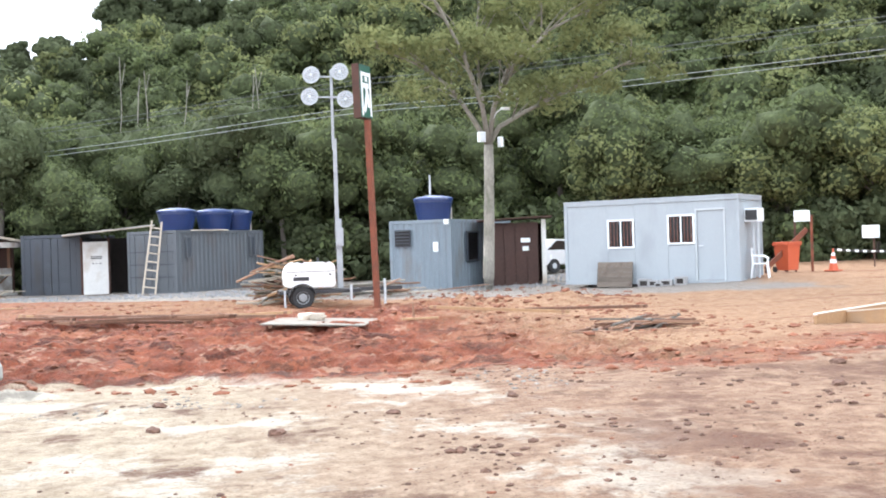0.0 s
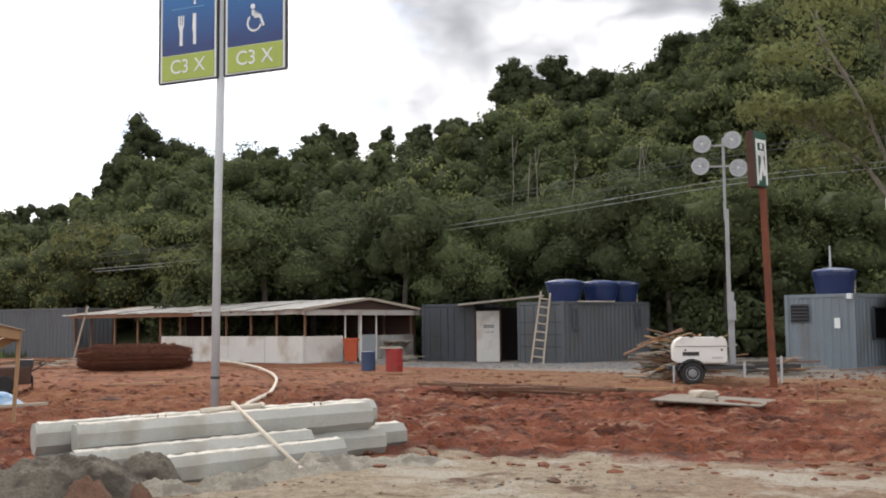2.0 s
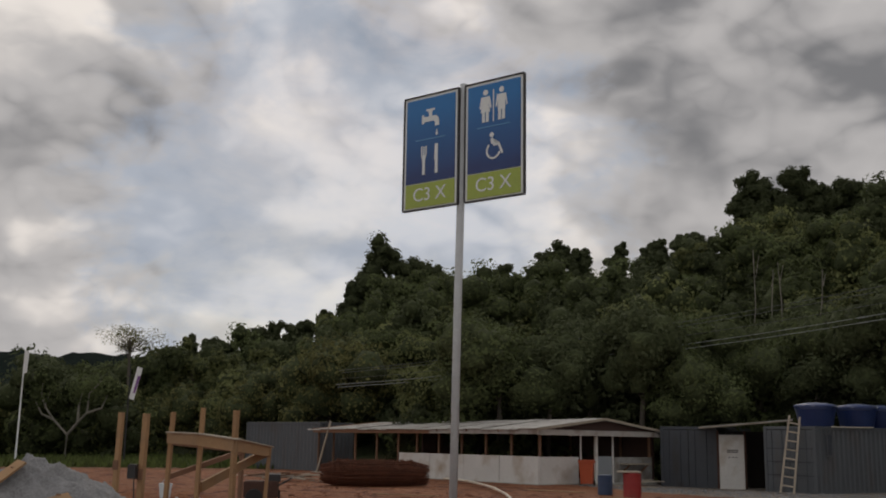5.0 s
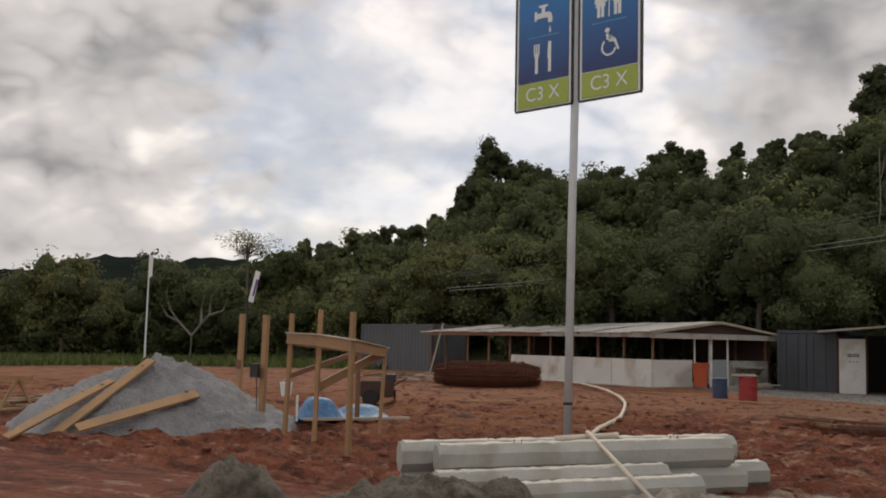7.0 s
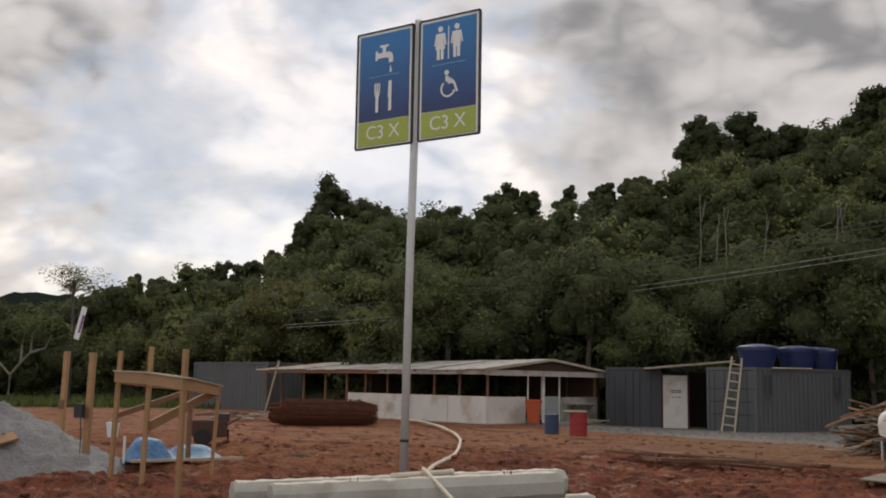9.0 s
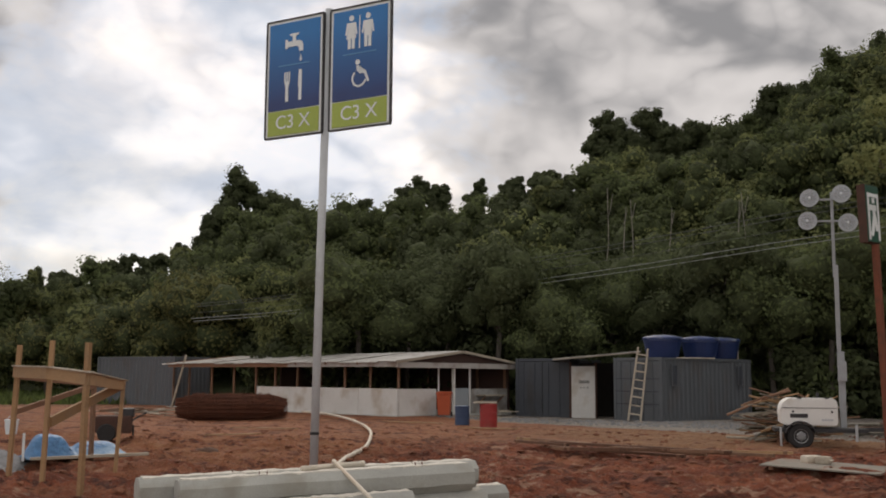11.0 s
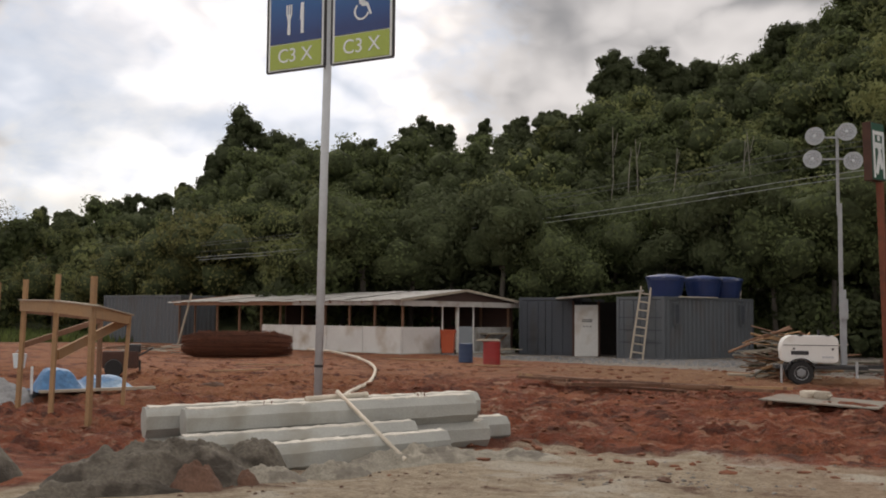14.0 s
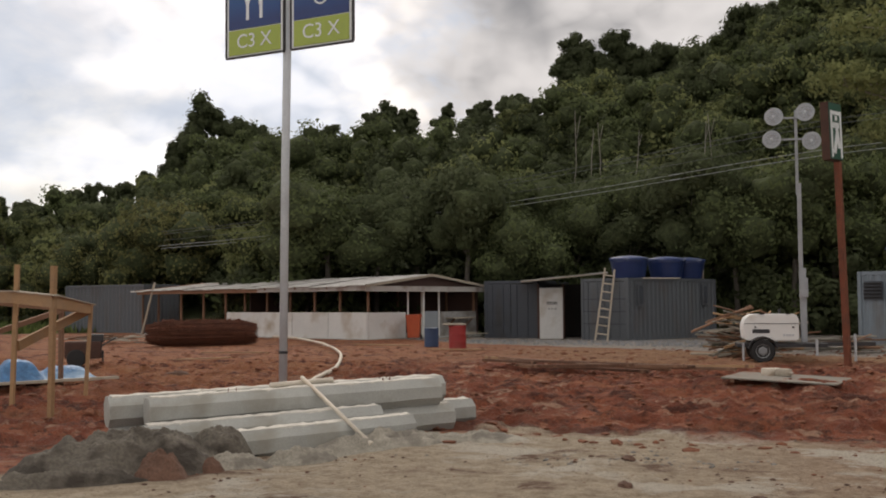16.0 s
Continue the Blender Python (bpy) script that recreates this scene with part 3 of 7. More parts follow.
def plate(bm, outline, thick):
    """A flat plate in the xz plane from an outline of (x, z), thick along y."""
    a = [bm.verts.new((x, -thick / 2, z)) for x, z in outline]
    b = [bm.verts.new((x, thick / 2, z)) for x, z in outline]
    bm.faces.new(a)
    bm.faces.new(b[::-1])
    for i in range(len(a)):
        j = (i + 1) % len(a)
        bm.faces.new((a[j], a[i], b[i], b[j]))
    return bm


def corrugated(bm, length, z0, z1, pitch=0.28, depth=0.036):
    """A ribbed steel wall along x, ribs towards -y, 0.05 thick."""
    xs, x, k = [], 0.0, 0
    while x < length - 0.02:
        xs += [(x, 0.0), (x + pitch * 0.28, 0.0), (x + pitch * 0.5, depth), (x + pitch * 0.78, depth)]
        x += pitch
    xs = [p for p in xs if p[0] < length] + [(length, 0.0)]
    lo = [bm.verts.new((px, py, z0)) for px, py in xs]
    hi = [bm.verts.new((px, py, z1)) for px, py in xs]
    for i in range(len(xs) - 1):
        bm.faces.new((lo[i], lo[i + 1], hi[i + 1], hi[i]))
    return box(bm, (length / 2, depth + 0.022, (z0 + z1) / 2), (length, 0.03, z1 - z0))


def text_mesh(body, size, depth=0.004):
    c = bpy.data.curves.new("lettering", "FONT")
    c.body, c.size, c.extrude, c.align_x, c.align_y = body, size, depth, "CENTER", "CENTER"
    tmp = bpy.data.objects.new("lettering", c)
    me = bpy.data.meshes.new_from_object(tmp)
    bpy.data.objects.remove(tmp)
    return me


def polar(az, d):
    a = radians(az)
    return -math.sin(a) * d, math.cos(a) * d


def smooth(v, lo, hi):
    t = np.clip((v - lo) / (hi - lo), 0, 1)
    return t * t * (3 - 2 * t)


# ---- the lie of the land ----
RIDGE_AZ = np.array([-60, -20, -6, -1, 2, 5, 9, 12, 16, 19, 23, 25, 27, 29, 31, 33, 36, 40, 44, 60])
RIDGE_EL = np.array([19, 19, 18, 15.0, 13.6, 13.2, 10.9, 10.3, 9.8, 9.9, 9.0, 9.0, 8.8, 7.6, 5.9, 4.9, 4.4, 3.8, 2.0, 1.0])


def foot(az):
    """Distance at which the hill begins."""
    return 51 + 16 * smooth(az, 24, 42)


def crest(az):
    return 118 + 30 * smooth(az, 18, 34)


TABLE = np.random.default_rng(3).uniform(-1, 1, (256, 256))


def lattice(x, y):
    """Smooth value noise, -1 to 1."""
    xi, yi = np.floor(x).astype(int), np.floor(y).astype(int)
    fx, fy = x - xi, y - yi
    fx, fy = fx * fx * (3 - 2 * fx), fy * fy * (3 - 2 * fy)
    a, b = TABLE[xi % 256, yi % 256], TABLE[(xi + 1) % 256, yi % 256]
    c, d = TABLE[xi % 256, (yi + 1) % 256], TABLE[(xi + 1) % 256, (yi + 1) % 256]
    return (a * (1 - fx) + b * fx) * (1 - fy) + (c * (1 - fx) + d * fx) * fy


def bumps(x, y, f=0.6, octaves=5, sharp=False, keep=0.52):
    s, amp = 0.0, 1.0
    for k in range(octaves):
        n = lattice(x * f + 17.3 * k, y * f + 9.1 * k)
        s = s + amp * ((0.5 - np.abs(n)) * 1.6 if sharp else n)
        f, amp = f * 2.03, amp * keep
    return s


def land(x, y):
    """Height of the ground."""
    x, y = np.asarray(x, float), np.asarray(y, float)
    d = np.hypot(x, y)
    az = np.degrees(np.arctan2(-x, y))
    rise = 0.34 * smooth(x, 7, 16) * smooth(y, 18, 29) + 0.12 * smooth(y, 33, 40) * smooth(-x, 9, 14)
    mud = smooth(y + 2.5 * smooth(-x, 3, 8), 11.9, 13.8) * (0.3 * smooth(-y, -36, -31) + 0.7 * smooth(-y, -30, -23)) * smooth(-x, -9, -4)
    near = smooth(d, 1, 5) * smooth(-d, -48, -36)
    ruts = 0.05 * mud * np.sin(2.6 * y + 0.35 * x + 1.2 * bumps(x, y, 0.35, 2)) * smooth(bumps(x + 40, y, 0.22, 2), -0.5, 0.5)
    rough = near * (0.020 * bumps(x, y, 0.9, 6) + 0.012 * bumps(x + 7, y, 1.8, 4, True) + mud * (0.088 * bumps(x * 0.8, y * 1.2, 1.2, 6, True, 0.8) + 0.07 * bumps(x * 0.6, y * 1.5, 0.5, 3) - 0.075))
    berm = 0.20 * np.exp(-((y - 26.6 + 0.12 * x - 0.6 * lattice(x * 0.4, y * 0.1)) / 0.75) ** 2) * smooth(x, 2.5, 4.5) * smooth(-x, -10, -7.5) * (1 + 0.6 * bumps(x, y, 1.6, 3))
    el = np.interp(az, RIDGE_AZ, RIDGE_EL)
    top = np.maximum(0, 1.6 + crest(az) * np.tan(np.radians(el)) - 5.5)
    hill = top * smooth(d, foot(az), crest(az) + 6) ** 0.85 * smooth(y, -5, 20)
    return rise + rough + ruts + berm + hill


def gz(x, y):
    return float(land(x, y))


def grid_object(name, xs, ys, material):
    gx, gy = np.meshgrid(xs, ys)
    z = land(gx, gy)
    v = np.stack([gx, gy, z], -1).reshape(-1, 3)
    nx, ny = len(xs), len(ys)
    i = (np.arange(ny - 1)[:, None] * nx + np.arange(nx - 1)[None, :]).ravel()
    me = bpy.data.meshes.new(name)
    me.from_pydata(v.tolist(), [], np.stack([i, i + 1, i + nx + 1, i + nx], -1).tolist())
    me.polygons.foreach_set("use_smooth", [True] * len(me.polygons))
    me.materials.append(M[material])
    return new(name, me)


def spread(lo, hi, near_lo, near_hi, step, grow):
    mid_ = list(np.arange(near_lo, near_hi, step))
    up, s = [near_hi], step
    while up[-1] < hi:
        s *= grow
        up.append(up[-1] + s)
    down, s = [near_lo], step
    while down[-1] > lo:
        s *= grow
        down.append(down[-1] - s)
    return np.array(down[:0:-1] + mid_ + up)


ground = grid_object("ground", spread(-1500, 1500, -13, 10, 0.09, 1.09), spread(-600, 2200, 6, 26, 0.08, 1.085), "earth")
tagged(ground, "churned red mud, tan earth, pale sand and grey gravel", "ground", kind="structure")


# ---- foliage ----
ICO = bmesh.new()
bmesh.ops.create_icosphere(ICO, subdivisions=2, radius=1.0)
ICO_V = np.array([v.co[:] for v in ICO.verts])
ICO_F = np.array([[v.index for v in f.verts] for f in ICO.faces])
ICO.free()
PIP = bmesh.new()
bmesh.ops.create_icosphere(PIP, subdivisions=1, radius=1.0)
PIP_V = np.array([v.co[:] for v in PIP.verts])
PIP_F = np.array([[v.index for v in f.verts] for f in PIP.faces])
PIP.free()


def lobes_to_meshes(rng, centres, radii, leaves, leaf, up_bias=0.15, ball=(ICO_V, ICO_F)):
    """Leaf blades all round a set of lobes, and hearts coloured dark for inner shade. Returns (verts, faces) twice."""
    m = len(centres)
    which = np.repeat(np.arange(m), leaves)
    n = len(which)
    d = rng.normal(size=(n, 3))
    d[:, 2] += up_bias
    d /= np.linalg.norm(d, axis=1, keepdims=True)
    wave = 1 + 0.20 * np.sin(d[:, 0] * 7 + which) * np.sin(d[:, 1] * 6 + which * 1.7) + 0.18 * np.sin(d[:, 2] * 9 + which * 0.6)
    shell = np.minimum((0.72 + 0.36 * rng.uniform(0, 1, n) ** 1.4) * wave, 1.14)[:, None]
    c = centres[which] + d * radii[which] * shell
    nrm = d + rng.normal(size=(n, 3)) * 0.34
    nrm /= np.linalg.norm(nrm, axis=1, keepdims=True)
    ref = rng.normal(size=(n, 3))
    u = np.cross(nrm, ref)
    u /= np.linalg.norm(u, axis=1, keepdims=True)
    w = np.cross(nrm, u)
    s = (leaf[which] * rng.uniform(0.55, 1.35, n))[:, None]
    fold = nrm * s * rng.uniform(-0.25, 0.1, (n, 1))
    verts = np.stack([c - u * s, c - w * s * 0.55 + fold, c + u * s, c + w * s * 0.55 + fold], 1).reshape(-1, 3)
    faces = np.arange(4 * n).reshape(n, 4)
    which = np.arange(m)[:, None]
    bv, bf = ball
    swell = 1 + 0.24 * np.sin(bv[None, :, 0] * 7 + which) * np.sin(bv[None, :, 1] * 6 + which * 1.7) + 0.18 * np.sin(bv[None, :, 2] * 9 + which * 0.6)
    hv = bv[None] * radii[:, None] * (0.66 * np.minimum(swell, 1.25) * rng.uniform(0.9, 1.1, swell.shape))[:, :, None] + centres[:, None]
    hf = (bf[None] + (np.arange(m) * len(bv))[:, None, None]).reshape(-1, 3)
    return verts, faces, hv.reshape(-1, 3), hf


def raw_mesh(name, verts, faces, material, parent=None):
    me = bpy.data.meshes.new(name)
    me.from_pydata(verts.tolist(), [], faces.tolist())
    me.materials.append(M[material])
    if name == "inner_foliage":
        me.polygons.foreach_set("use_smooth", [True] * len(me.polygons))
    ob = new(name, me)
    ob.parent = parent
    return ob


def lobes(rng, n, rx, rz, size):
    """Lobe centres and radii that fill a rounded, uneven crown."""
    c = rng.normal(size=(n, 3))
    c /= np.linalg.norm(c, axis=1, keepdims=True)
    c *= rng.uniform(0.25, 0.8, (n, 1))
    r = size * rng.uniform(0.65, 1.2, n)
    rad = np.stack([r, r * rng.uniform(0.8, 1.1, n), r * rng.uniform(0.8, 1.1, n)], -1)
    return c * (rx, rx, rz), rad


def hillside():
    """The wood that clothes the hill, too many crowns to count."""
    rng = np.random.default_rng(7)
    sets = {"leaf": [], "leaf_dark": [], "leaf_light": []}

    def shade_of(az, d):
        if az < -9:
            # paler leaf mix to the right stands in for bright haze there
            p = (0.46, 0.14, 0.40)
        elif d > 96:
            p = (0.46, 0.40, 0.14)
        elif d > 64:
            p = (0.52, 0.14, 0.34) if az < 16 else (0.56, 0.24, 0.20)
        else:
            # foot of the wood: understorey shade put into the leaf colour
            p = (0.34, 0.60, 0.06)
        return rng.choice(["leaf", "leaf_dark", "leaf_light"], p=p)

    for _ in range(560):
        az = rng.uniform(-36, 46)
        f, c = foot(az), crest(az)
        d = max(f + 5 + (c - f + 6) * rng.uniform(0, 1) ** 0.8, 69 if 26 < az < 38 else 0)
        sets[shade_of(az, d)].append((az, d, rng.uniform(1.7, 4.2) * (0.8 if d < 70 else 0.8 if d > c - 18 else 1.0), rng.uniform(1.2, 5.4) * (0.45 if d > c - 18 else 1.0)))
    for _ in range(80):
        sets[rng.choice(["leaf", "leaf_light"])].append((rng.uniform(33, 62), rng.uniform(80, 92), rng.uniform(1.5, 2.6), rng.uniform(0.8, 2.0)))
    # closer planting on the steep part
    for n, lo, hi, near, deep in ((70, -13, 2, 56, 42), (150, -36, -9, 55, 52), (60, 1, 14, 62, 46)):
        for _ in range(n):
            az, d = rng.uniform(lo, hi), near + deep * rng.uniform(0, 1) ** 0.8
            k = 0.62 if d > 98 else 1.0
            sets[shade_of(az, d)].append((az, d, rng.uniform(2.1, 3.5) * k, rng.uniform(1.0, 3.2) * k))
    # scrub along the foot of the slope, mostly dark leaves for the understorey shade
    for az in np.arange(-36, 34, 0.32):
        d = float(foot(az)) - 1.5 + rng.uniform(0, 5) + 13 * float(smooth(az, 25, 28))
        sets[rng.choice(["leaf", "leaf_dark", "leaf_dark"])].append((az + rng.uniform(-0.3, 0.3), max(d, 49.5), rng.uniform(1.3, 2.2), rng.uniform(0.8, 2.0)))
    holder = thing("hillside_forest", 0, 60, 0, 0, "dense dark green trees covering the hillside", "forest", kind="stuff")
    hearts_v, hearts_f, off = [], [], 0
    for kind, rows in sets.items():
        cs, rs, ls, lf = [], [], [], []
        for az, d, r, h in rows:
            x, y = polar(az, d)
            many = 12 if r > 1.95 else 6
            c, rad = lobes(rng, many, r * 0.85, r * rng.uniform(0.8, 1.3), r * (0.50 if many == 6 else 0.38))
            cs.append(c + (x, y, gz(x, y) + h))
            rs.append(rad)
            ls.append(np.full(many, 104))
            lf.append(np.full(many, 0.105 + 0.0010 * d))
        v, f, hv, hf = lobes_to_meshes(rng, np.concatenate(cs), np.concatenate(rs), np.concatenate(ls), np.concatenate(lf), 0.3, (PIP_V, PIP_F))
        o = raw_mesh("foliage", v - (0, 60, 0), f, kind, holder)
        tagged(o, kind="stuff")
        hearts_v.append(hv)
        hearts_f.append(hf + off)
        off += len(hv)
    o = raw_mesh("inner_foliage", np.concatenate(hearts_v) - (0, 60, 0), np.concatenate(hearts_f), "leaf_core_shade", holder)
    tagged(o, kind="stuff")


hillside()


def tree(name, x, y, rng, height, radius, leaf_mat, label, leaves=360, leaf=0.105, lobes_n=16, bark="bark", group="", low=0.66, tall=0.30, size=0.42):
    t = thing(name, x, y, gz(x, y) - 0.05, 0, label, "tree", group)
    bm = bmesh.new()
    lean = Vector((rng.uniform(-0.4, 0.4), rng.uniform(-0.4, 0.4), 0))
    fork = Vector((0, 0, height * 0.42)) + lean * 0.5
    tube(bm, [(0, 0, 0), Vector((0, 0, height * 0.2)) + lean * 0.2, fork], 0.03 * height * 0.7, 8, 0.02 * height * 0.7)
    cs, rad = lobes(rng, lobes_n, radius, height * tall, radius * size)
    cs = cs + (0, 0, height * low)
    for c in cs[::2]:
        c = Vector(c)
        tube(bm, [fork, fork.lerp(c, 0.5) + Vector((0, 0, 0.3)), c], 0.012 * height * 0.7, 5, 0.02)
    part("trunk", bm, bark, t)
    v, f, hv, hf = lobes_to_meshes(rng, cs, rad, np.full(lobes_n, leaves), np.full(lobes_n, leaf))
    crown = raw_mesh("crown", v, f, leaf_mat, t)
    raw_mesh("inner_foliage", hv, hf, "leaf_core_shade", crown)
    return t


def skyline_trees():
    """Tall crowns that stand out along the ridge: bearing, height of the top and half-width in degrees, distance."""
    rng = np.random.default_rng(51)
    for clumps in (((28.05, 11.05, 1.25), (26.35, 10.0, 1.15), (29.6, 8.7, 0.75), (25.2, 9.6, 0.8), (27.2, 9.3, 1.3)), ((38.3, 5.4, 0.45), (37.2, 5.3, 0.6), (39.4, 4.8, 0.5)), ((35.3, 5.8, 0.7), (36.3, 5.3, 0.6)), ((33.9, 6.3, 0.6), (33.0, 6.3, 0.7), (34.5, 5.8, 0.6)), ((32.2, 6.6, 0.6), (31.2, 7.1, 0.5), (30.5, 6.9, 0.6)), ((22.7, 9.35, 0.7), (23.6, 8.9, 0.6)), ((21.4, 9.65, 0.65), (20.6, 9.1, 0.5)),
                   ((18.5, 10.85, 1.0), (17.4, 10.55, 0.75), (19.3, 9.8, 0.7)), ((15.0, 10.8, 0.42), (15.3, 10.1, 0.5)), ((13.0, 11.0, 0.5), (13.5, 10.5, 0.5)), ((11.9, 11.1, 0.55), (11.0, 11.4, 0.5), (10.3, 11.0, 0.6), (9.5, 10.9, 0.55)),
                   ((7.7, 14.35, 1.0), (8.5, 13.1, 0.75), (6.8, 13.7, 1.1), (8.1, 11.8, 1.1)), ((5.7, 14.35, 0.95), (4.7, 13.7, 0.8), (5.9, 12.4, 1.2)), ((3.1, 13.85, 1.0), (2.2, 13.2, 0.9), (4.0, 13.3, 0.9), (3.4, 12.2, 1.1)), ((1.1, 13.3, 0.8), (0.3, 13.6, 0.8)),
                   ((-1.3, 15.45, 1.3), (-2.6, 15.3, 1.1), (-0.4, 14.2, 0.9), (-1.8, 13.6, 1.3)), ((-4.2, 16.2, 1.4), (-5.6, 15.9, 1.2), (-4.8, 14.4, 1.4))):
        az0 = sum(c[0] for c in clumps) / len(clumps)
        d = 119.0 + 11 * float(smooth(az0, 10, 28))
        x, y = polar(az0, d)
        z = gz(x, y)
        t = thing("tree", x, y, z, 0, "tall dark green tree standing above the ridge", "tree", "tall trees on the skyline")
        cs, rs, bm = [], [], bmesh.new()
        fill = tuple((az + rng.uniform(-0.4, 0.4) * half, el - half * rng.uniform(1.1, 1.5), half * 1.1) for az, el, half in clumps)
        for az, el, half in clumps + fill:
            r = d * radians(half) * 1.12
            px, py = polar(az, d)
            c0 = np.array((px - x, py - y, 1.6 + d * math.tan(radians(el)) - r * 0.92 - z))
            n = 26 if half > 0.7 else 14
            c, rad = lobes(rng, n, r * 1.08, r * 0.98, r * 0.36)
            cs.append(c + c0)
            rs.append(rad)
            hub = Vector(c0)
            tube(bm, [(0, 0, -1.0), (hub.x * 0.4, hub.y * 0.4, hub.z * 0.5), hub], 0.22, 6, 0.08)
        cs, rs = np.concatenate(cs), np.concatenate(rs)
        part("trunk", bm, "bark", t)
        v, f, hv, hf = lobes_to_meshes(rng, cs, rs, np.full(len(cs), 150), np.full(len(cs), 0.21))
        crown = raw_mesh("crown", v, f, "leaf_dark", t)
        raw_mesh("inner_foliage", hv, hf, "leaf_core_shade", crown)


skyline_trees()


def edge_trees():
    rng = np.random.default_rng(21)
    first = []
    kinds = (("leaf", 9.0, 3.4), ("leaf_dark", 8.2, 3.1), ("leaf", 7.0, 3.3), ("leaf_light", 6.3, 2.8))
    for mat, h, r in kinds:
        x, y = polar(-40 + 3 * len(first), 55)
        first.append(tree("tree", x, y, rng, h, r, mat, "leafy green tree at the edge of the wood", group="trees along the foot of the hill"))
    for az in np.arange(-44, 34, 2.6):
        for row in (0, 1):
            a = az + rng.uniform(-1, 1) + row * 1.3
            d = float(foot(a)) - 1.0 + row * 4 + rng.uniform(-1.5, 1.5) + (3 if -16 < a < -6 else 13 if 26.5 < a < 38 else 0)
            x, y = polar(a, d)
            # dark leaves ahead paint the understorey shade, paler ones to the right the haze
            k = rng.choice(4, p=[0.36, 0.16, 0.24, 0.24] if a < -3 else [0.34, 0.36, 0.2, 0.10] if a < 12 else [0.26, 0.58, 0.12, 0.04] if a < 24 else [0.3, 0.1, 0.25, 0.35])
            c = copy_thing(first[k], pose(x, y, gz(x, y) - 0.05, 0, 0, rng.uniform(0, 360)))
            s = rng.uniform(0.8, 1.12)
            c.scale = (s, s, s * rng.uniform(0.85, 1.1))


edge_trees()


# ---- steel containers ----
def side_wall(t, name, origin, turn, length, z0, z1, mat):
    bm = corrugated(bmesh.new(), length, z0, z1)
    bmesh.ops.transform(bm, matrix=pose(*origin, 0, 0, turn), verts=bm.verts)
    return part(name, bm, mat, t)


def container(x, y, turn, label, mat="grey_paint", length=6.06, end_doors=True, rails="grey_paint", ribs_on_end=False):
    """Near corner at the origin; the end runs along -x (2.44), the long side along +y."""
    W_, H = 2.44, 2.59
    t = thing("container", x, y, gz(x, y) - 0.1, turn, label, "container")
    side_wall(t, "side_wall", (0, 0.05, 0), 90, length - 0.1, 0.14, H - 0.1, mat).location.x = -0.03
    side_wall(t, "side_wall", (-W_ + 0.03, length - 0.05, 0), -90, length - 0.1, 0.14, H - 0.1, mat)
    side_wall(t, "end_wall", (-0.05, length - 0.03, 0), 180, W_ - 0.1, 0.14, H - 0.1, mat)
    for px in (-0.06, -W_ + 0.06):
        for py in (0.06, length - 0.06):
            part("corner_post", boxed((px, py, H / 2), (0.13, 0.13, H), 0.012), rails, t)
    for z, h in ((0.07, 0.15), (H - 0.06, 0.12)):
        for px in (-0.06, -W_ + 0.06):
            part("rail", boxed((px, length / 2, z), (0.10, length - 0.26, h), 0.01), rails, t)
        for py in (0.06, length - 0.06):
            part("rail", boxed((-W_ / 2, py, z), (W_ - 0.26, 0.10, h), 0.01), rails, t)
    part("roof", boxed((-W_ / 2, length / 2, H - 0.045), (W_ - 0.2, length - 0.2, 0.04)), rails, t)
    part("floor_panel", boxed((-W_ / 2, length / 2, 0.13), (W_ - 0.2, length - 0.2, 0.05)), "plank_dark", t)
    if ribs_on_end:
        side_wall(t, "end_wall", (-W_ + 0.12, 0.03, 0), 0, W_ - 0.24, 0.14, H - 0.1, mat)
    if end_doors:
        for k in (0, 1):
            dx = -W_ * (0.27 + 0.46 * k)
            bm = boxed((dx, 0.05, H / 2), (W_ * 0.45, 0.05, H - 0.28), 0.012)
            for j in range(4):
                box(bm, (dx, 0.018, 0.45 + j * 0.58), (W_ * 0.38, 0.02, 0.3), 0.008)
            door = part("door", bm, mat, t)
            for s in (-0.28, 0.22):
                part("locking_bar", rodded((dx + s, -0.012, 0.18), (dx + s, -0.012, H - 0.15), 0.018, n=8), rails, door)
            for z in (0.75, 1.25, 1.75):
                part("hinge_strap", boxed((dx, -0.005, z), (W_ * 0.44, 0.02, 0.045)), "grey_dark", door)
    return t


def window_on(t, m, w, h, bars=0, frame_mat="grey_dark", pane="black_gloss", name="window"):
    """A framed window set into a wall; local x along the wall, -y outwards."""
    win = part(name, boxed((0, 0, 0), (w, 0.02, h)), pane, t)
    win.matrix_local = m
    for c, s in (((0, -0.01, h / 2 + 0.03), (w + 0.12, 0.06, 0.06)), ((0, -0.01, -h / 2 - 0.03), (w + 0.12, 0.06, 0.06)),
                 ((-w / 2 - 0.03, -0.01, 0), (0.06, 0.06, h)), ((w / 2 + 0.03, -0.01, 0), (0.06, 0.06, h))):
        part("window_frame", boxed(c, s, 0.006), frame_mat, win)
    return win


def c_one():
    x, y = -3.85, 41.9
    turn = -33.0
    t = container(x, y, turn, "grey steel shipping container with ladder and water tanks")
    for d in (0.75, 5.2):
        window_on(t, pose(0.035, d, 1.9, 0, 0, 90), 0.26, 0.75, frame_mat="grey_paint", pane="grey_dark")
    part("drain_pipe", rodded((0.05, 0.9, 2.58), (0.05, 3.4, 2.6), 0.02), "pvc", t)
    return t


box_one = c_one()
box_dark = container(-7.95, 44.5, -8, "dark grey steel shipping container with closed end doors", "grey_dark", rails="grey_dark")


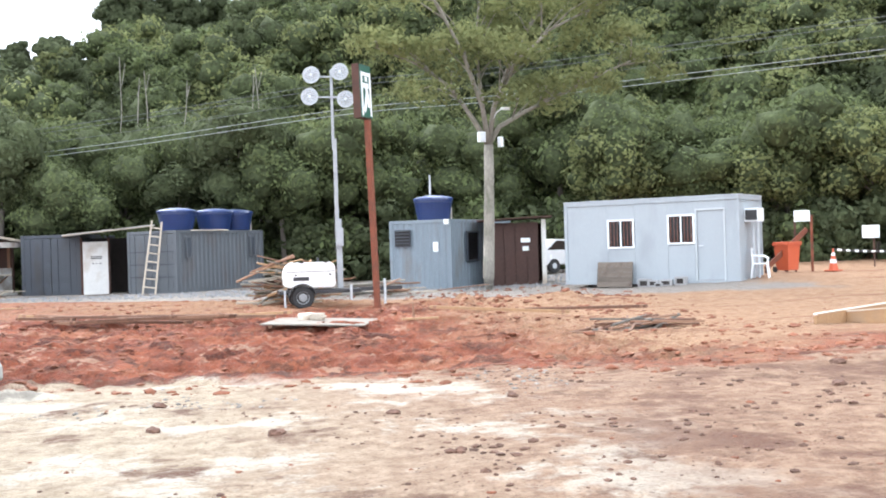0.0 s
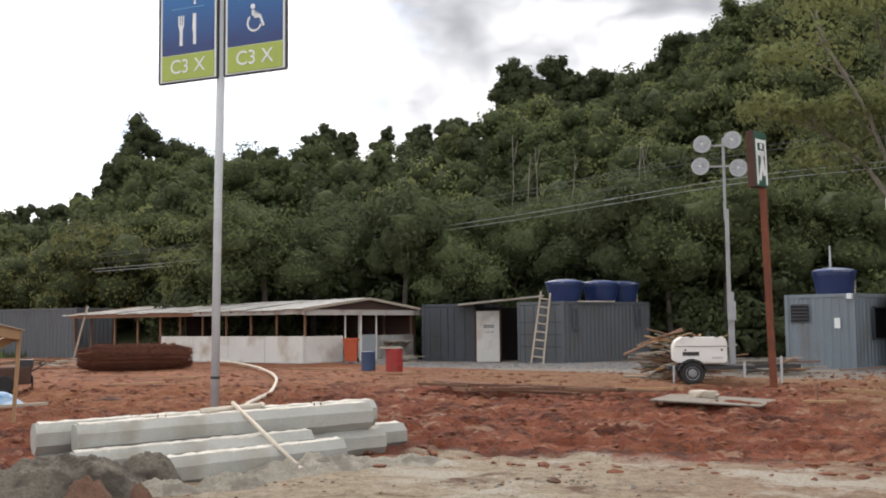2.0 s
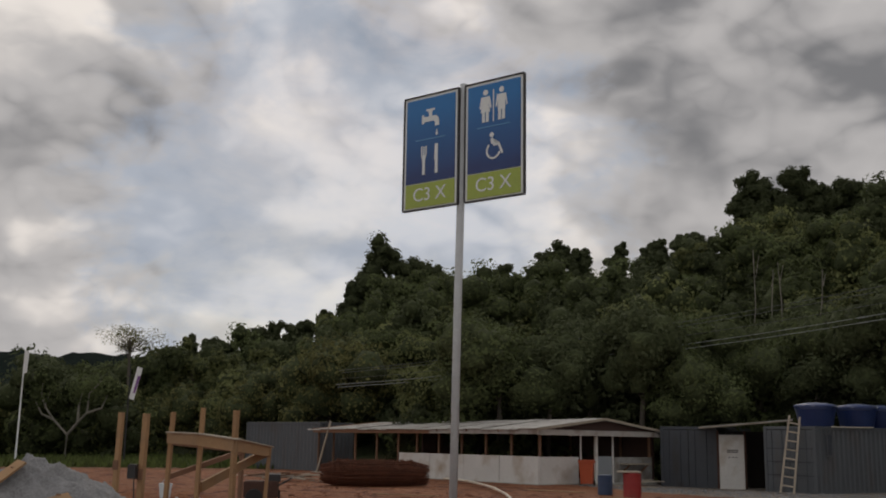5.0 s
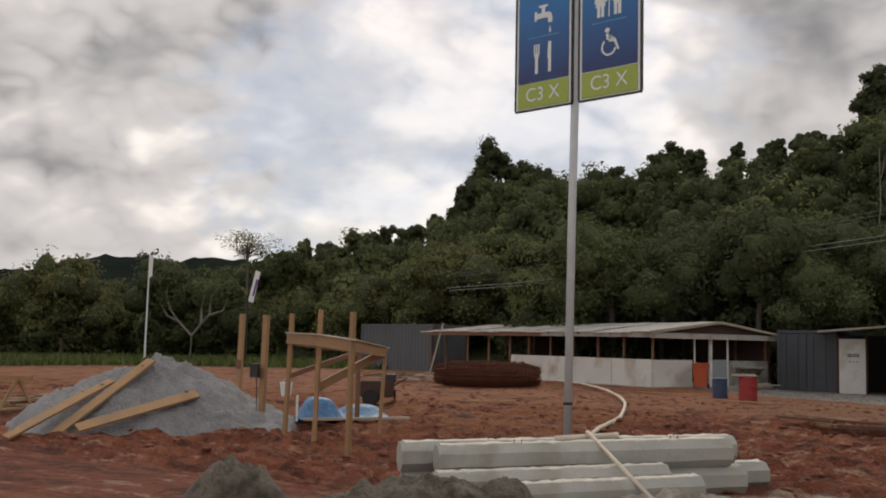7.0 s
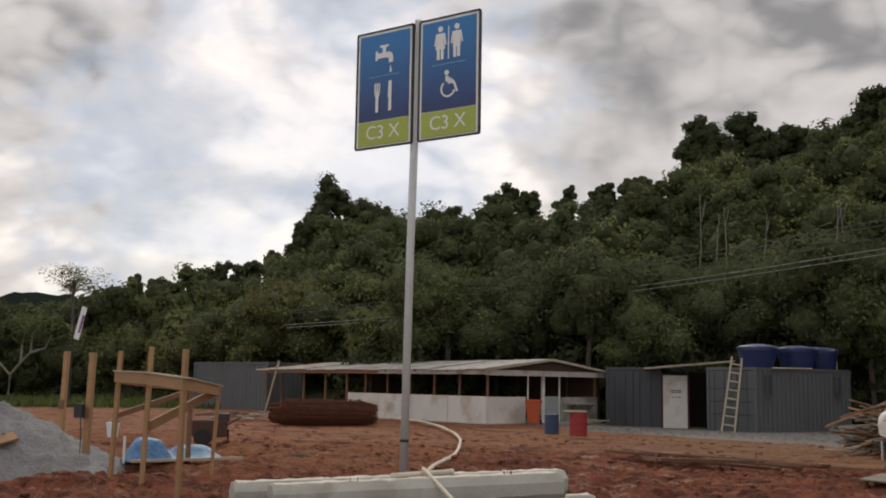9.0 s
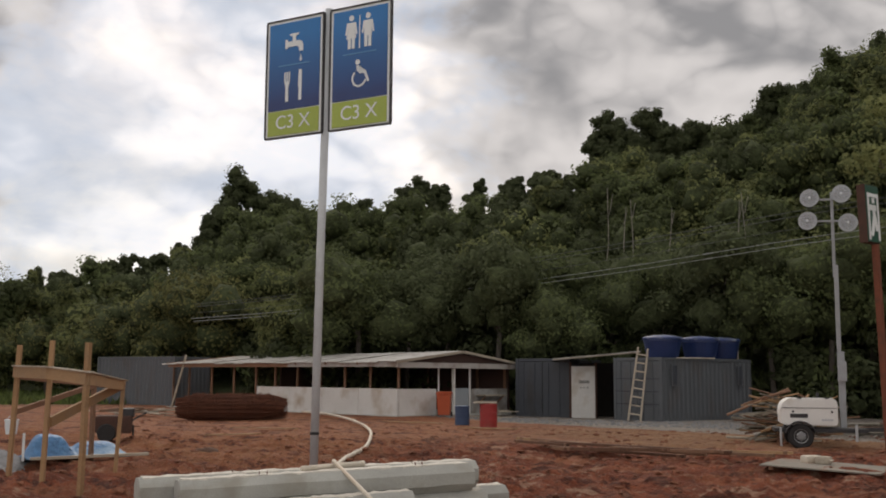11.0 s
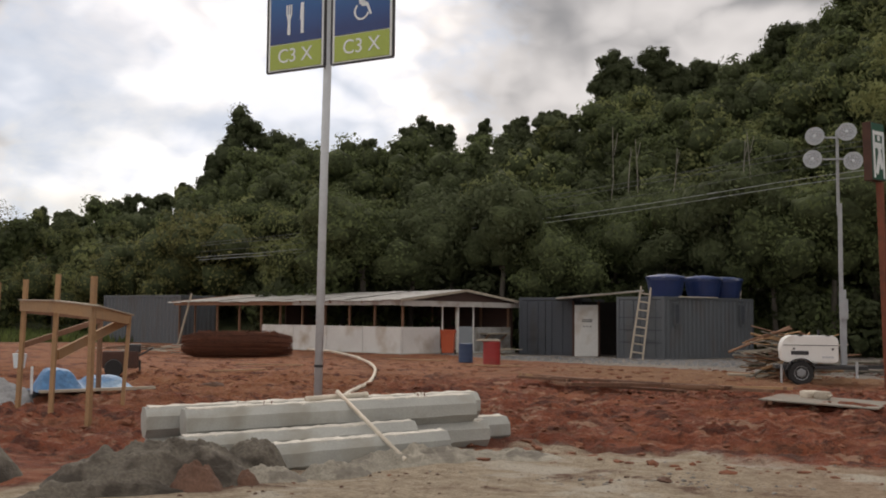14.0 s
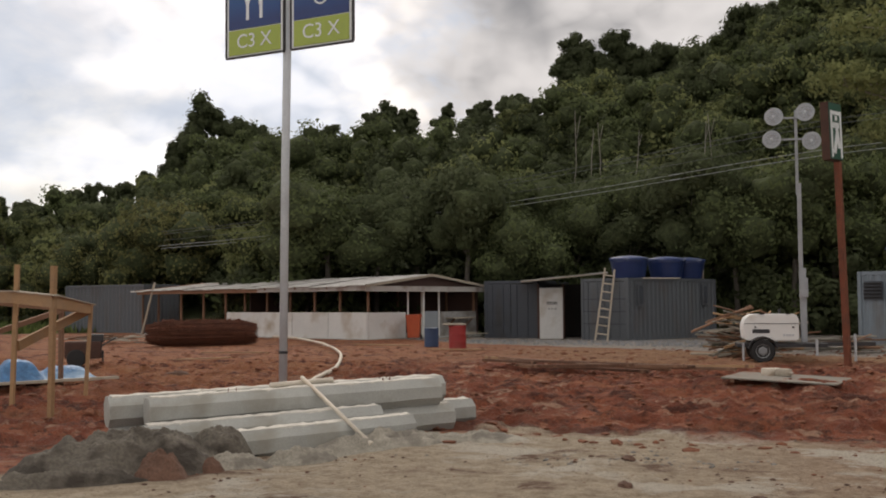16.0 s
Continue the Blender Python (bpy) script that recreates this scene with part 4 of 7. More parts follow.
def c_two():
    t = container(6.2, 36.15, -33.0, "blue-grey corrugated container cabin with louvred vent", "blue_grey", end_doors=False, rails="blue_grey", ribs_on_end=True)
    vent = part("vent", boxed((-1.9, -0.005, 1.95), (0.62, 0.06, 0.62), 0.01), "grey_dark", t, "dark louvred vent")
    for k in range(5):
        part("slat", boxed((-1.9, -0.045, 1.72 + 0.115 * k), (0.6, 0.03, 0.075), 0, pose(0, 0, 0, 35)), "dark_metal", vent)
    part("notice", boxed((-0.6, -0.012, 1.62), (0.2, 0.01, 0.34)), "sign_white", t, "white paper notice")
    window_on(t, pose(0.03, 1.9, 1.6, 0, 0, 90), 1.0, 1.0)
    part("notice", boxed((0.045, 4.4, 1.6), (0.01, 0.35, 0.34)), "sign_white", t, "white paper notice")
    part("floodlight", boxed((-0.12, -0.09, 2.5), (0.16, 0.14, 0.18), 0.02), "sign_white", t, "small white floodlight on the roof edge")
    return t


box_two = c_two()


def lean_to():
    """White door and dark gap between the two grey containers, under a sheet roof."""
    t = thing("lean_to", -6.9, 44.3, gz(-6.9, 44.3) - 0.08, 12, "lean-to with a white door and dark opening between containers", "lean-to")
    door = part("door", boxed((-0.42, 0, 1.14), (0.98, 0.05, 2.2), 0.01), "white_wall", t, "stained white door standing shut")
    for k, (dz, w) in enumerate(((1.62, 0.44), (1.55, 0.44), (1.34, 0.07), (1.34, 0.07), (1.34, 0.07))):
        part("marking", boxed((-0.38 + (0 if k < 2 else (k - 3) * 0.14), -0.03, dz), (w, 0.008, 0.04)), "dark_metal", door)
    for px in (-0.96, 0.1, 0.92):
        part("post", boxed((px, 0.03, 1.2), (0.09, 0.09, 2.4), 0.008), "rust_brown", t)
    # near-black panels stand for the shade inside the gap
    part("back_wall", boxed((0.2, 1.8, 1.2), (2.4, 0.06, 2.4)), "void_shade", t)
    part("side_panel", boxed((0.16, 0.95, 1.2), (0.05, 1.7, 2.4)), "void_shade", t)
    roof = part("roof", beamed((-1.7, 0.3, 2.52), (1.9, 0.3, 2.86), 2.6, 0.035), "roof_sheet", t)
    part("roof_batten", beamed((-1.7, -0.95, 2.49), (1.9, -0.95, 2.83), 0.06, 0.06), "plank_grey", t)


lean_to()


def water_tank(x, y, z, r=0.75, h=0.82, label="round blue plastic water tank with lid", mast=False):
    t = thing("water_tank", x, y, z, random.uniform(0, 90), label, "water tank", "blue water tanks")
    part("body", lathe(bmesh.new(), [(r * 0.78, 0), (r * 0.82, 0.04), (r * 0.97, h * 0.86), (r * 1.0, h * 0.88), (r * 1.0, h)], 32), "blue_tank", t, smooth=False)
    part("lid", lathe(bmesh.new(), [(r * 1.04, 0), (r * 1.04, 0.06), (r * 0.9, 0.10), (r * 0.5, 0.16), (r * 0.16, 0.18)], 32, (0, 0, h)), "blue_lid", t)
    part("pipe", tube(bmesh.new(), [(r * 1.1, 0, -0.3), (r * 1.1, 0, h * 0.7), (r * 0.9, 0, h * 0.75)], 0.025), "pvc", t)
    if mast:
        part("mast", rodded((0, 0.2, h), (0, 0.2, h + 0.95), 0.045, 0.035), "galvanised", t)
    return t


for wx, wy in ((-3.95, 43.6), (-2.55, 45.2), (-1.75, 46.6)):
    water_tank(wx, wy, 2.5, 0.78, 0.76)
water_tank(5.9, 38.2, 2.42, 0.72, 0.85, "round blue plastic water tank below a mast", True)


def ladder():
    t = thing("ladder", -4.9, 41.55, gz(-4.9, 41.55), 14, "weathered wooden ladder leaning on the container", "ladder", tilt=(-10, 9))
    for s in (-1, 1):
        part("stile", beamed((0.24 * s, 0, 0), (0.19 * s, 0, 2.95), 0.045, 0.07), "plank_grey", t)
    for k in range(8):
        part("rung", beamed((-0.24, -0.03, 0.28 + 0.34 * k), (0.24, -0.03, 0.28 + 0.34 * k), 0.03, 0.055), "plank_grey", t)


ladder()


# ---- white site office ----
def site_office():
    a, b = Vector((9.24, 32.03)), Vector((13.44, 28.38))
    d = b - a
    length, turn = d.length, math.degrees(math.atan2(d.y, d.x))
    z = 0.2
    t = thing("site_office", a.x, a.y, z, turn, "white panelled portable site office with barred windows", "site office")
    H, W_ = 2.58, 2.4
    wins = ((1.46, 0.88, 1.62), (3.40, 1.02, 1.70))
    door = (4.30, 5.12)
    n = 12
    step = length / n
    # front wall in panels, cut round the openings
    for x0, x1, z0, z1 in ((0.06, wins[0][0] - 0.02, 0.1, H - 0.1), (wins[0][0] - 0.02, wins[0][0] + wins[0][1], 0.1, 1.12), (wins[0][0] - 0.02, wins[0][0] + wins[0][1], 2.0, H - 0.1),
                           (wins[0][0] + wins[0][1], wins[1][0], 0.1, H - 0.1), (wins[1][0], wins[1][0] + wins[1][1] - 0.18, 0.1, 1.18), (wins[1][0], wins[1][0] + wins[1][1] - 0.18, 2.06, H - 0.1),
                           (wins[1][0] + wins[1][1] - 0.18, door[0], 0.1, H - 0.1), (door[0], door[1], 2.2, H - 0.1), (door[1], length - 0.06, 0.1, H - 0.1)):
        part("wall_panel", boxed(((x0 + x1) / 2, 0.05, (z0 + z1) / 2), (x1 - x0 - 0.006, 0.07, z1 - z0), 0.003), "panel_white", t)
    for k, (x0, w, zc) in enumerate(wins):
        w = w if k == 0 else w - 0.18
        win = part("window", boxed((x0 + w / 2 - 0.01 * (1 - k), 0.06, zc - 0.06), (w, 0.02, 0.88)), "black_gloss", t, "dark window behind white bars")
        cx = x0 + w / 2 - 0.01 * (1 - k)
        for c, s in (((cx, 0.0, zc + 0.36), (w, 0.05, 0.05)), ((cx, 0.0, zc - 0.48), (w, 0.05, 0.05)), ((cx - w / 2 + 0.025, 0, zc - 0.06), (0.05, 0.05, 0.80)), ((cx + w / 2 - 0.025, 0, zc - 0.06), (0.05, 0.05, 0.80))):
            part("window_frame", boxed(c, s, 0.005), "sign_white", win)
        for j in range(1, 8):
            bx = cx - w / 2 + w * j / 8
            part("bar", rodded((bx, 0.0, zc - 0.46), (bx, 0.0, zc + 0.34), 0.026 if j == 4 else 0.011, n=6), "sign_white" if j == 4 else "rust", win)
    dr = part("door", boxed(((door[0] + door[1]) / 2, 0.055, 1.15), (door[1] - door[0] - 0.02, 0.05, 2.08), 0.004), "panel_white", t)
    part("handle", boxed((door[0] + 0.12, 0.01, 1.13), (0.14, 0.05, 0.035), 0.008), "galvanised", dr, "chrome lever handle")
    for c, s in (((door[0] - 0.02, 0.005, 1.13), (0.05, 0.04, 2.12)), ((door[1] + 0.02, 0.005, 1.13), (0.05, 0.04, 2.12)), (((door[0] + door[1]) / 2, 0.005, 2.21), (door[1] - door[0] + 0.09, 0.04, 0.05))):
        part("door_frame", boxed(c, s, 0.005), "panel_edge", t)
    for px in (0.03, length - 0.03):
        for py in (0.03, W_ - 0.03):
            part("corner_post", boxed((px, py, H / 2), (0.1, 0.1, H), 0.01), "panel_white", t)
    for zz, h in ((0.05, 0.1), (H - 0.05, 0.12)):
        part("rail", boxed((length / 2, 0.03, zz), (length - 0.1, 0.1, h), 0.008), "panel_white", t)
        part("rail", boxed((length / 2, W_ - 0.03, zz), (length - 0.1, 0.1, h), 0.008), "panel_white", t)
        part("rail", boxed((length - 0.03, W_ / 2, zz), (0.1, W_ - 0.1, h), 0.008), "panel_white", t)
        part("rail", boxed((0.03, W_ / 2, zz), (0.1, W_ - 0.1, h), 0.008), "panel_white", t)
    part("end_wall", boxed((length - 0.05, W_ / 2, H / 2), (0.06, W_ - 0.12, H - 0.2)), "panel_white", t)
    part("end_wall", boxed((0.05, W_ / 2, H / 2), (0.06, W_ - 0.12, H - 0.2)), "panel_white", t)
    part("back_wall", boxed((length / 2, W_ - 0.05, H / 2), (length - 0.12, 0.06, H - 0.2)), "panel_white", t)
    part("roof", boxed((length / 2, W_ / 2, H + 0.02), (length + 0.06, W_ + 0.06, 0.05), 0.01), "panel_white", t)
    part("floor_panel", boxed((length / 2, W_ / 2, 0.08), (length - 0.2, W_ - 0.2, 0.05)), "plank_dark", t)
    ac = part("air_conditioner", boxed((length + 0.2, 0.9, 2.0), (0.42, 0.6, 0.4), 0.02), "sign_white", t, "white window air conditioner")
    part("grille", boxed((length + 0.2, 0.59, 2.0), (0.34, 0.02, 0.3)), "dark_metal", ac)
    for s in (0.14, 0.28):
        part("pipe", rodded((length + s, 1.0, 0), (length + s, 1.0, 1.8), 0.035), "galvanised", t)


site_office()


# ---- long canteen shed ----
def canteen():
    a, b = Vector((-21.76, 42.88)), Vector((-13.82, 39.24))
    d = b - a
    n, turn = d.length, math.degrees(math.atan2(d.y, d.x))
    t = thing("canteen_shed", a.x, a.y, 0.12, turn, "long open-sided shed with white half walls and sheet roof", "shed")
    depth, left = 7.0, -6.8
    for k in range(4):
        w = n / 4
        part("half_wall", boxed((w * (k + 0.5), 0, 0.53), (w - 0.025, 0.12, 1.10), 0.01), "white_wall", t)
    part("end_wall", boxed((n - 0.06, 1.17, 0.53), (0.12, 2.2, 1.08), 0.01), "white_wall", t)
    part("end_wall", boxed((n - 0.06, 5.74, 0.53), (0.12, 2.5, 1.06), 0.01), "grey_wall", t, "stained grey half wall")
    part("entrance_door", boxed((n - 0.04, 3.88, 0.54), (0.05, 0.92, 1.10), 0.006), "panel_white", t, "pale half door in the entrance")
    part("counter", boxed((n + 0.22, 5.6, 0.78), (0.5, 1.5, 0.06), 0.01), "plank_grey", t, "worn shelf on the end wall")
    for py in (5.0, 6.2):
        part("bracket", beamed((n, py, 0.45), (n + 0.4, py, 0.76), 0.05, 0.05), "plank_dark", t)
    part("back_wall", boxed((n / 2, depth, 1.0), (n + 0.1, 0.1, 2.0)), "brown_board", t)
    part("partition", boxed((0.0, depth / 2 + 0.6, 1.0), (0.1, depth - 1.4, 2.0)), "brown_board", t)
    part("floor_slab", boxed((n / 2 + left / 2, depth / 2, -0.03), (n - left + 0.2, depth + 0.3, 0.12)), "concrete", t)
    for px in (left + 0.3, -5.2, -3.4, -1.7, -0.1, 1.1, 2.6, 4.1, 5.6, 7.1, n - 0.06):
        part("post", boxed((px, 0.10 if px > 0 else -0.02, 1.02), (0.08, 0.08, 2.0), 0.005), "plank_dark", t)
        part("post", boxed((px, depth - 0.15, 1.0), (0.09, 0.09, 2.0), 0.005), "plank_dark", t)
    for py, w in ((2.42, 0.05), (3.36, 0.11), (4.4, 0.06)):
        part("door_post", boxed((n - 0.02, py, 1.0), (w, w, 2.0), 0.005), "white_paint", t)
    part("prop", beamed((-5.6, -0.7, 0.0), (-5.05, -0.35, 2.5), 0.085, 0.085), "plank_grey", t, "leaning pole")
    part("fascia", boxed((n - 2.9, -0.42, 2.04), (6.6, 0.04, 0.2), 0.004), "fascia_grey", t, "weathered pale fascia board")
    part("fascia", boxed((n + 0.34, depth / 2, 2.02), (0.04, depth + 0.9, 0.22), 0.004), "fascia_grey", t, "weathered pale fascia board")
    part("tie_beam", boxed(((left + n) / 2 - 2.6, -0.4, 2.02), (n - left - 6.0, 0.06, 0.17)), "plank_dark", t)
    for px in np.arange(left + 0.4, n, 1.9):
        part("rafter", beamed((px, -0.5, 2.08), (px, depth / 2, 2.5), 0.06, 0.1), "plank_dark", t)
        part("rafter", beamed((px, depth + 0.4, 2.08), (px, depth / 2, 2.5), 0.06, 0.1), "plank_dark", t)
    # roof: two shallow slopes of corrugated sheets with uneven laps
    rr = random.Random(14)
    for front in (True, False):
        x = left
        while x < n + 0.35:
            w = min(1.06, n + 0.45 - x)
            sag = rr.uniform(-0.03, 0.03)
            y0, y1 = (-0.55, depth / 2) if front else (depth + 0.5, depth / 2)
            f = (x - left) / (n - left)
            bm = bmesh.new()
            rows = []
            for y, z in ((y0, 2.10 + 0.04 * f + sag), (y1, 2.50 + 0.12 * f + sag * 0.4)):
                rows.append([(bm.verts.new((x + (w + 0.04) * i / 24, y, z + 0.022 * math.cos(i * math.pi / 2))), bm.verts.new((x + (w + 0.04) * i / 24, y, z - 0.012 + 0.022 * math.cos(i * math.pi / 2)))) for i in range(25)])
            for i in range(24):
                for k in (0, 1):
                    bm.faces.new((rows[0][i][k], rows[0][i + 1][k], rows[1][i + 1][k], rows[1][i][k]))
                bm.faces.new((rows[0][i][0], rows[0][i + 1][0], rows[0][i + 1][1], rows[0][i][1]))
            part("roof_sheet", bm, "roof_sheet", t)
            x += w
    part("gable_board", plate(bmesh.new(), [(-0.3, 2.10), (depth + 0.3, 2.10), (depth / 2, 2.55)], 0.03), "brown_board", t).matrix_local = pose(n + 0.26, 0, 0, 0, 0, 90)
    for y0 in (-0.5, depth + 0.5):
        part("barge_board", beamed((n + 0.42, y0, 2.12), (n + 0.42, depth / 2, 2.60), 0.03, 0.1), "plank_grey", t)


canteen()
side_box = container(-34.5, 49.05, -106.8, "grey corrugated container beyond the canteen shed", "grey_paint", end_doors=False, ribs_on_end=True)


# ---- direction sign on its pole ----
def direction_sign():
    a, b = Vector((-6.98, 13.73)), Vector((-4.83, 13.25))
    mid_ = (a + b) / 2
    turn = math.degrees(math.atan2((b - a).y, (b - a).x))
    t = thing("direction_sign", mid_.x, mid_.y, 0, turn, "blue and green double direction sign on a galvanised pole", "sign")
    part("pole", tube(bmesh.new(), [(-0.15, 0.09, -0.2), (-0.10, 0.09, 3.5), (-0.03, 0.09, 6.98)], 0.058, 16), "pole_grey", t, smooth=True)
    part("pole_joint", rodded((-0.138, 0.09, 0.90), (-0.137, 0.09, 0.94), 0.066, n=16), "dark_metal", t)
    for k in (0, 1):
        s = -1 if k == 0 else 1
        cx, z0, z1 = s * 0.575, 5.16, 6.9
        w = 1.0
        board = part("board", boxed((cx, 0.02, (z0 + z1) / 2), (w, 0.03, z1 - z0)), "sign_white", t)
        for c, sz in (((cx, 0.015, z1 + 0.012), (w + 0.03, 0.05, 0.022)), ((cx, 0.015, z0 - 0.012), (w + 0.03, 0.05, 0.022)), ((cx - w / 2 - 0.014, 0.015, (z0 + z1) / 2), (0.022, 0.05, z1 - z0)), ((cx + w / 2 + 0.014, 0.015, (z0 + z1) / 2), (0.022, 0.05, z1 - z0))):
            part("frame", boxed(c, sz, 0.004), "dark_metal", board)
        fw = w - 0.085
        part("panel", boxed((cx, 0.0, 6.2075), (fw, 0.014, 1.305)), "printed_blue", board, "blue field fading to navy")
        part("panel", boxed((cx, 0.0, 5.36), (fw, 0.014, 0.36)), "sign_green", board, "lime green field")
        part("rule", boxed((cx, -0.009, 6.215), (0.56, 0.006, 0.014)), "sign_rule", board)
        me = text_mesh("C3 X", 0.285)
        me.materials.append(M["sign_white"])
        tx = new("lettering", me)
        tx.parent = board
        tx.matrix_local = pose(cx, -0.012, 5.36, 90, 0, 0)

        def shape(outline, label="", lift=0.0, size=1.0, mid_z=5.8):
            o = part("symbol", plate(bmesh.new(), [(cx + u * size, mid_z + (v - mid_z) * size + lift) for u, v in outline], 0.008), "sign_white", board, label)
            o.location.y = -0.012

        def arc(u, v, r, r2, a0, a1, n=14, **place):
            ang = [radians(a0 + (a1 - a0) * i / n) for i in range(n + 1)]
            shape([(u + r * math.cos(q), v + r * math.sin(q)) for q in ang] + [(u + r2 * math.cos(q), v + r2 * math.sin(q)) for q in reversed(ang)], **place)

        def dot(u, v, r, **place):
            shape([(u + r * math.cos(i * math.tau / 14), v + r * math.sin(i * math.tau / 14)) for i in range(14)], **place)

        if k == 0:
            shape([(-0.16, 6.46), (-0.16, 6.60), (-0.12, 6.60), (-0.12, 6.565), (-0.03, 6.565), (-0.03, 6.64), (-0.08, 6.655), (-0.08, 6.68), (0.08, 6.68), (0.08, 6.655), (0.03, 6.64), (0.03, 6.565),
                   (0.10, 6.565), (0.145, 6.54), (0.165, 6.48), (0.165, 6.40), (0.09, 6.40), (0.09, 6.455), (0.06, 6.485), (-0.12, 6.485), (-0.12, 6.46)])
            shape([(0.105, 6.27), (0.125, 6.36), (0.145, 6.27), (0.125, 6.245)])
            for u in (-0.155, -0.115, -0.075):
                shape([(u - 0.011, 5.88), (u + 0.011, 5.88), (u + 0.011, 6.02), (u - 0.011, 6.02)], lift=0.09)
            shape([(-0.166, 5.879), (-0.15, 5.83), (-0.14, 5.80), (-0.14, 5.58), (-0.09, 5.58), (-0.09, 5.80), (-0.08, 5.83), (-0.064, 5.879)], lift=0.09)
            shape([(0.10, 5.58), (0.15, 5.58), (0.15, 6.03), (0.095, 6.03), (0.085, 5.78), (0.10, 5.78)], lift=0.09)
        else:
            # plain block symbols of the washrooms
            for u, waist, hem in ((-0.14, 0.035, 0.085), (0.14, 0.062, 0.062)):
                dot(u, 6.735, 0.042)
                shape([(u - 0.075, 6.67), (u + 0.075, 6.67), (u + 0.105, 6.50), (u + 0.08, 6.49), (u + waist, 6.60), (u + hem, 6.44), (u - hem, 6.44), (u - waist, 6.60), (u - 0.08, 6.49), (u - 0.105, 6.50)])
                for s2 in (-0.033, 0.033):
                    shape([(u + s2 - 0.024, 6.29), (u + s2 + 0.024, 6.29), (u + s2 + 0.024, 6.439), (u + s2 - 0.024, 6.439)])
            shape([(-0.008, 6.28), (0.008, 6.28), (0.008, 6.76), (-0.008, 6.76)])
            chair = dict(lift=0.115, size=0.84)
            arc(0.0, 5.72, 0.15, 0.118, 130, 345, **chair)
            dot(-0.03, 6.0, 0.045, **chair)
            shape([(-0.055, 5.94), (-0.01, 5.945), (0.0, 5.80), (0.10, 5.80), (0.17, 5.64), (0.205, 5.655), (0.13, 5.845), (0.12, 5.85), (-0.045, 5.845)], **chair)


direction_sign()


# ---- precast concrete beams ----
def octagon_beam(a, b, r, label, squash=1.0):
    a, b = Vector(a), Vector(b)
    d = b - a
    t = thing("concrete_beam", a.x, a.y, a.z, math.degrees(math.atan2(d.y, d.x)), label, "concrete beam", "stacked concrete beams", tilt=(0, -math.degrees(math.atan2(d.z, d.xy.length))))
    n, rng = d.length, random.Random(int(a.x * 100))
    bm = bmesh.new()
    ring = [(0.44 * r, r), (r, 0.44 * r), (r, -0.44 * r), (0.44 * r, -r), (-0.44 * r, -r), (-r, -0.44 * r), (-r, 0.44 * r), (-0.44 * r, r)]
    rows = []
    for i in range(13):
        x = n * i / 12
        rows.append([bm.verts.new((x, u + rng.uniform(-0.004, 0.004), v * squash + rng.uniform(-0.005, 0.005))) for u, v in ring])
    for p, q in zip(rows, rows[1:]):
        for k in range(8):
            bm.faces.new((p[k], p[(k + 1) % 8], q[(k + 1) % 8], q[k]))
    bm.faces.new(rows[0][::-1])
    bm.faces.new(rows[-1])
    part("body", bm, "concrete", t)
    crust, last = bmesh.new(), None
    for i in range(41):
        x = n * (0.01 + 0.98 * i / 40)
        e0, e1 = -0.44 * r + rng.uniform(-0.008, 0.022), 0.44 * r + rng.uniform(-0.03, 0.01)
        zt = r * squash
        row = [crust.verts.new((x, e0 - 0.012, zt - 0.03)), crust.verts.new((x, e0, zt + rng.uniform(0.004, 0.011))), crust.verts.new((x, e1, zt + rng.uniform(0.006, 0.024))), crust.verts.new((x, e1 + 0.012, zt - 0.03))]
        if last:
            for k in range(3):
                crust.faces.new((last[k], row[k], row[k + 1], last[k + 1]))
        last = row
    part("mortar_crust", crust, "cement_crust", t, "pale rough mortar left along the top")
    for x in (n * 0.25, n * 0.79) if a.z > 0.3 else ():
        for k in range(2):
            u = x + k * 0.09
            part("lifting_loop", tube(bmesh.new(), [(u, -0.05, r * squash - 0.02), (u + 0.01, -0.04, r * squash + 0.035), (u + 0.03, 0.02, r * squash + 0.04), (u + 0.03, 0.04, r * squash - 0.02)], 0.005, 5), "rebar", t)
    return t


DIR = Vector((2.6, 2.5)).normalized()
SIDE = Vector((-DIR.y, DIR.x))


def along(s, off, z, base=Vector((-6.1, 10.2))):
    p = base + DIR * s + SIDE * off
    return (p.x, p.y, z)


BEAMS = ((0.0, 3.55, 0.0, 0.46), (-0.35, 3.8, 0.36, 0.46), (0.2, 3.75, 0.02, 0.14), (-0.3, 4.25, 0.38, 0.14), (-0.1, 2.6, -0.34, 0.20), (0.5, 2.85, -0.68, 0.11))
for s0, s1, off, z in BEAMS:
    octagon_beam(along(s0, off, z - 0.03), along(s1, off, z + 0.045), 0.163, "grey precast concrete beam in a low stack")


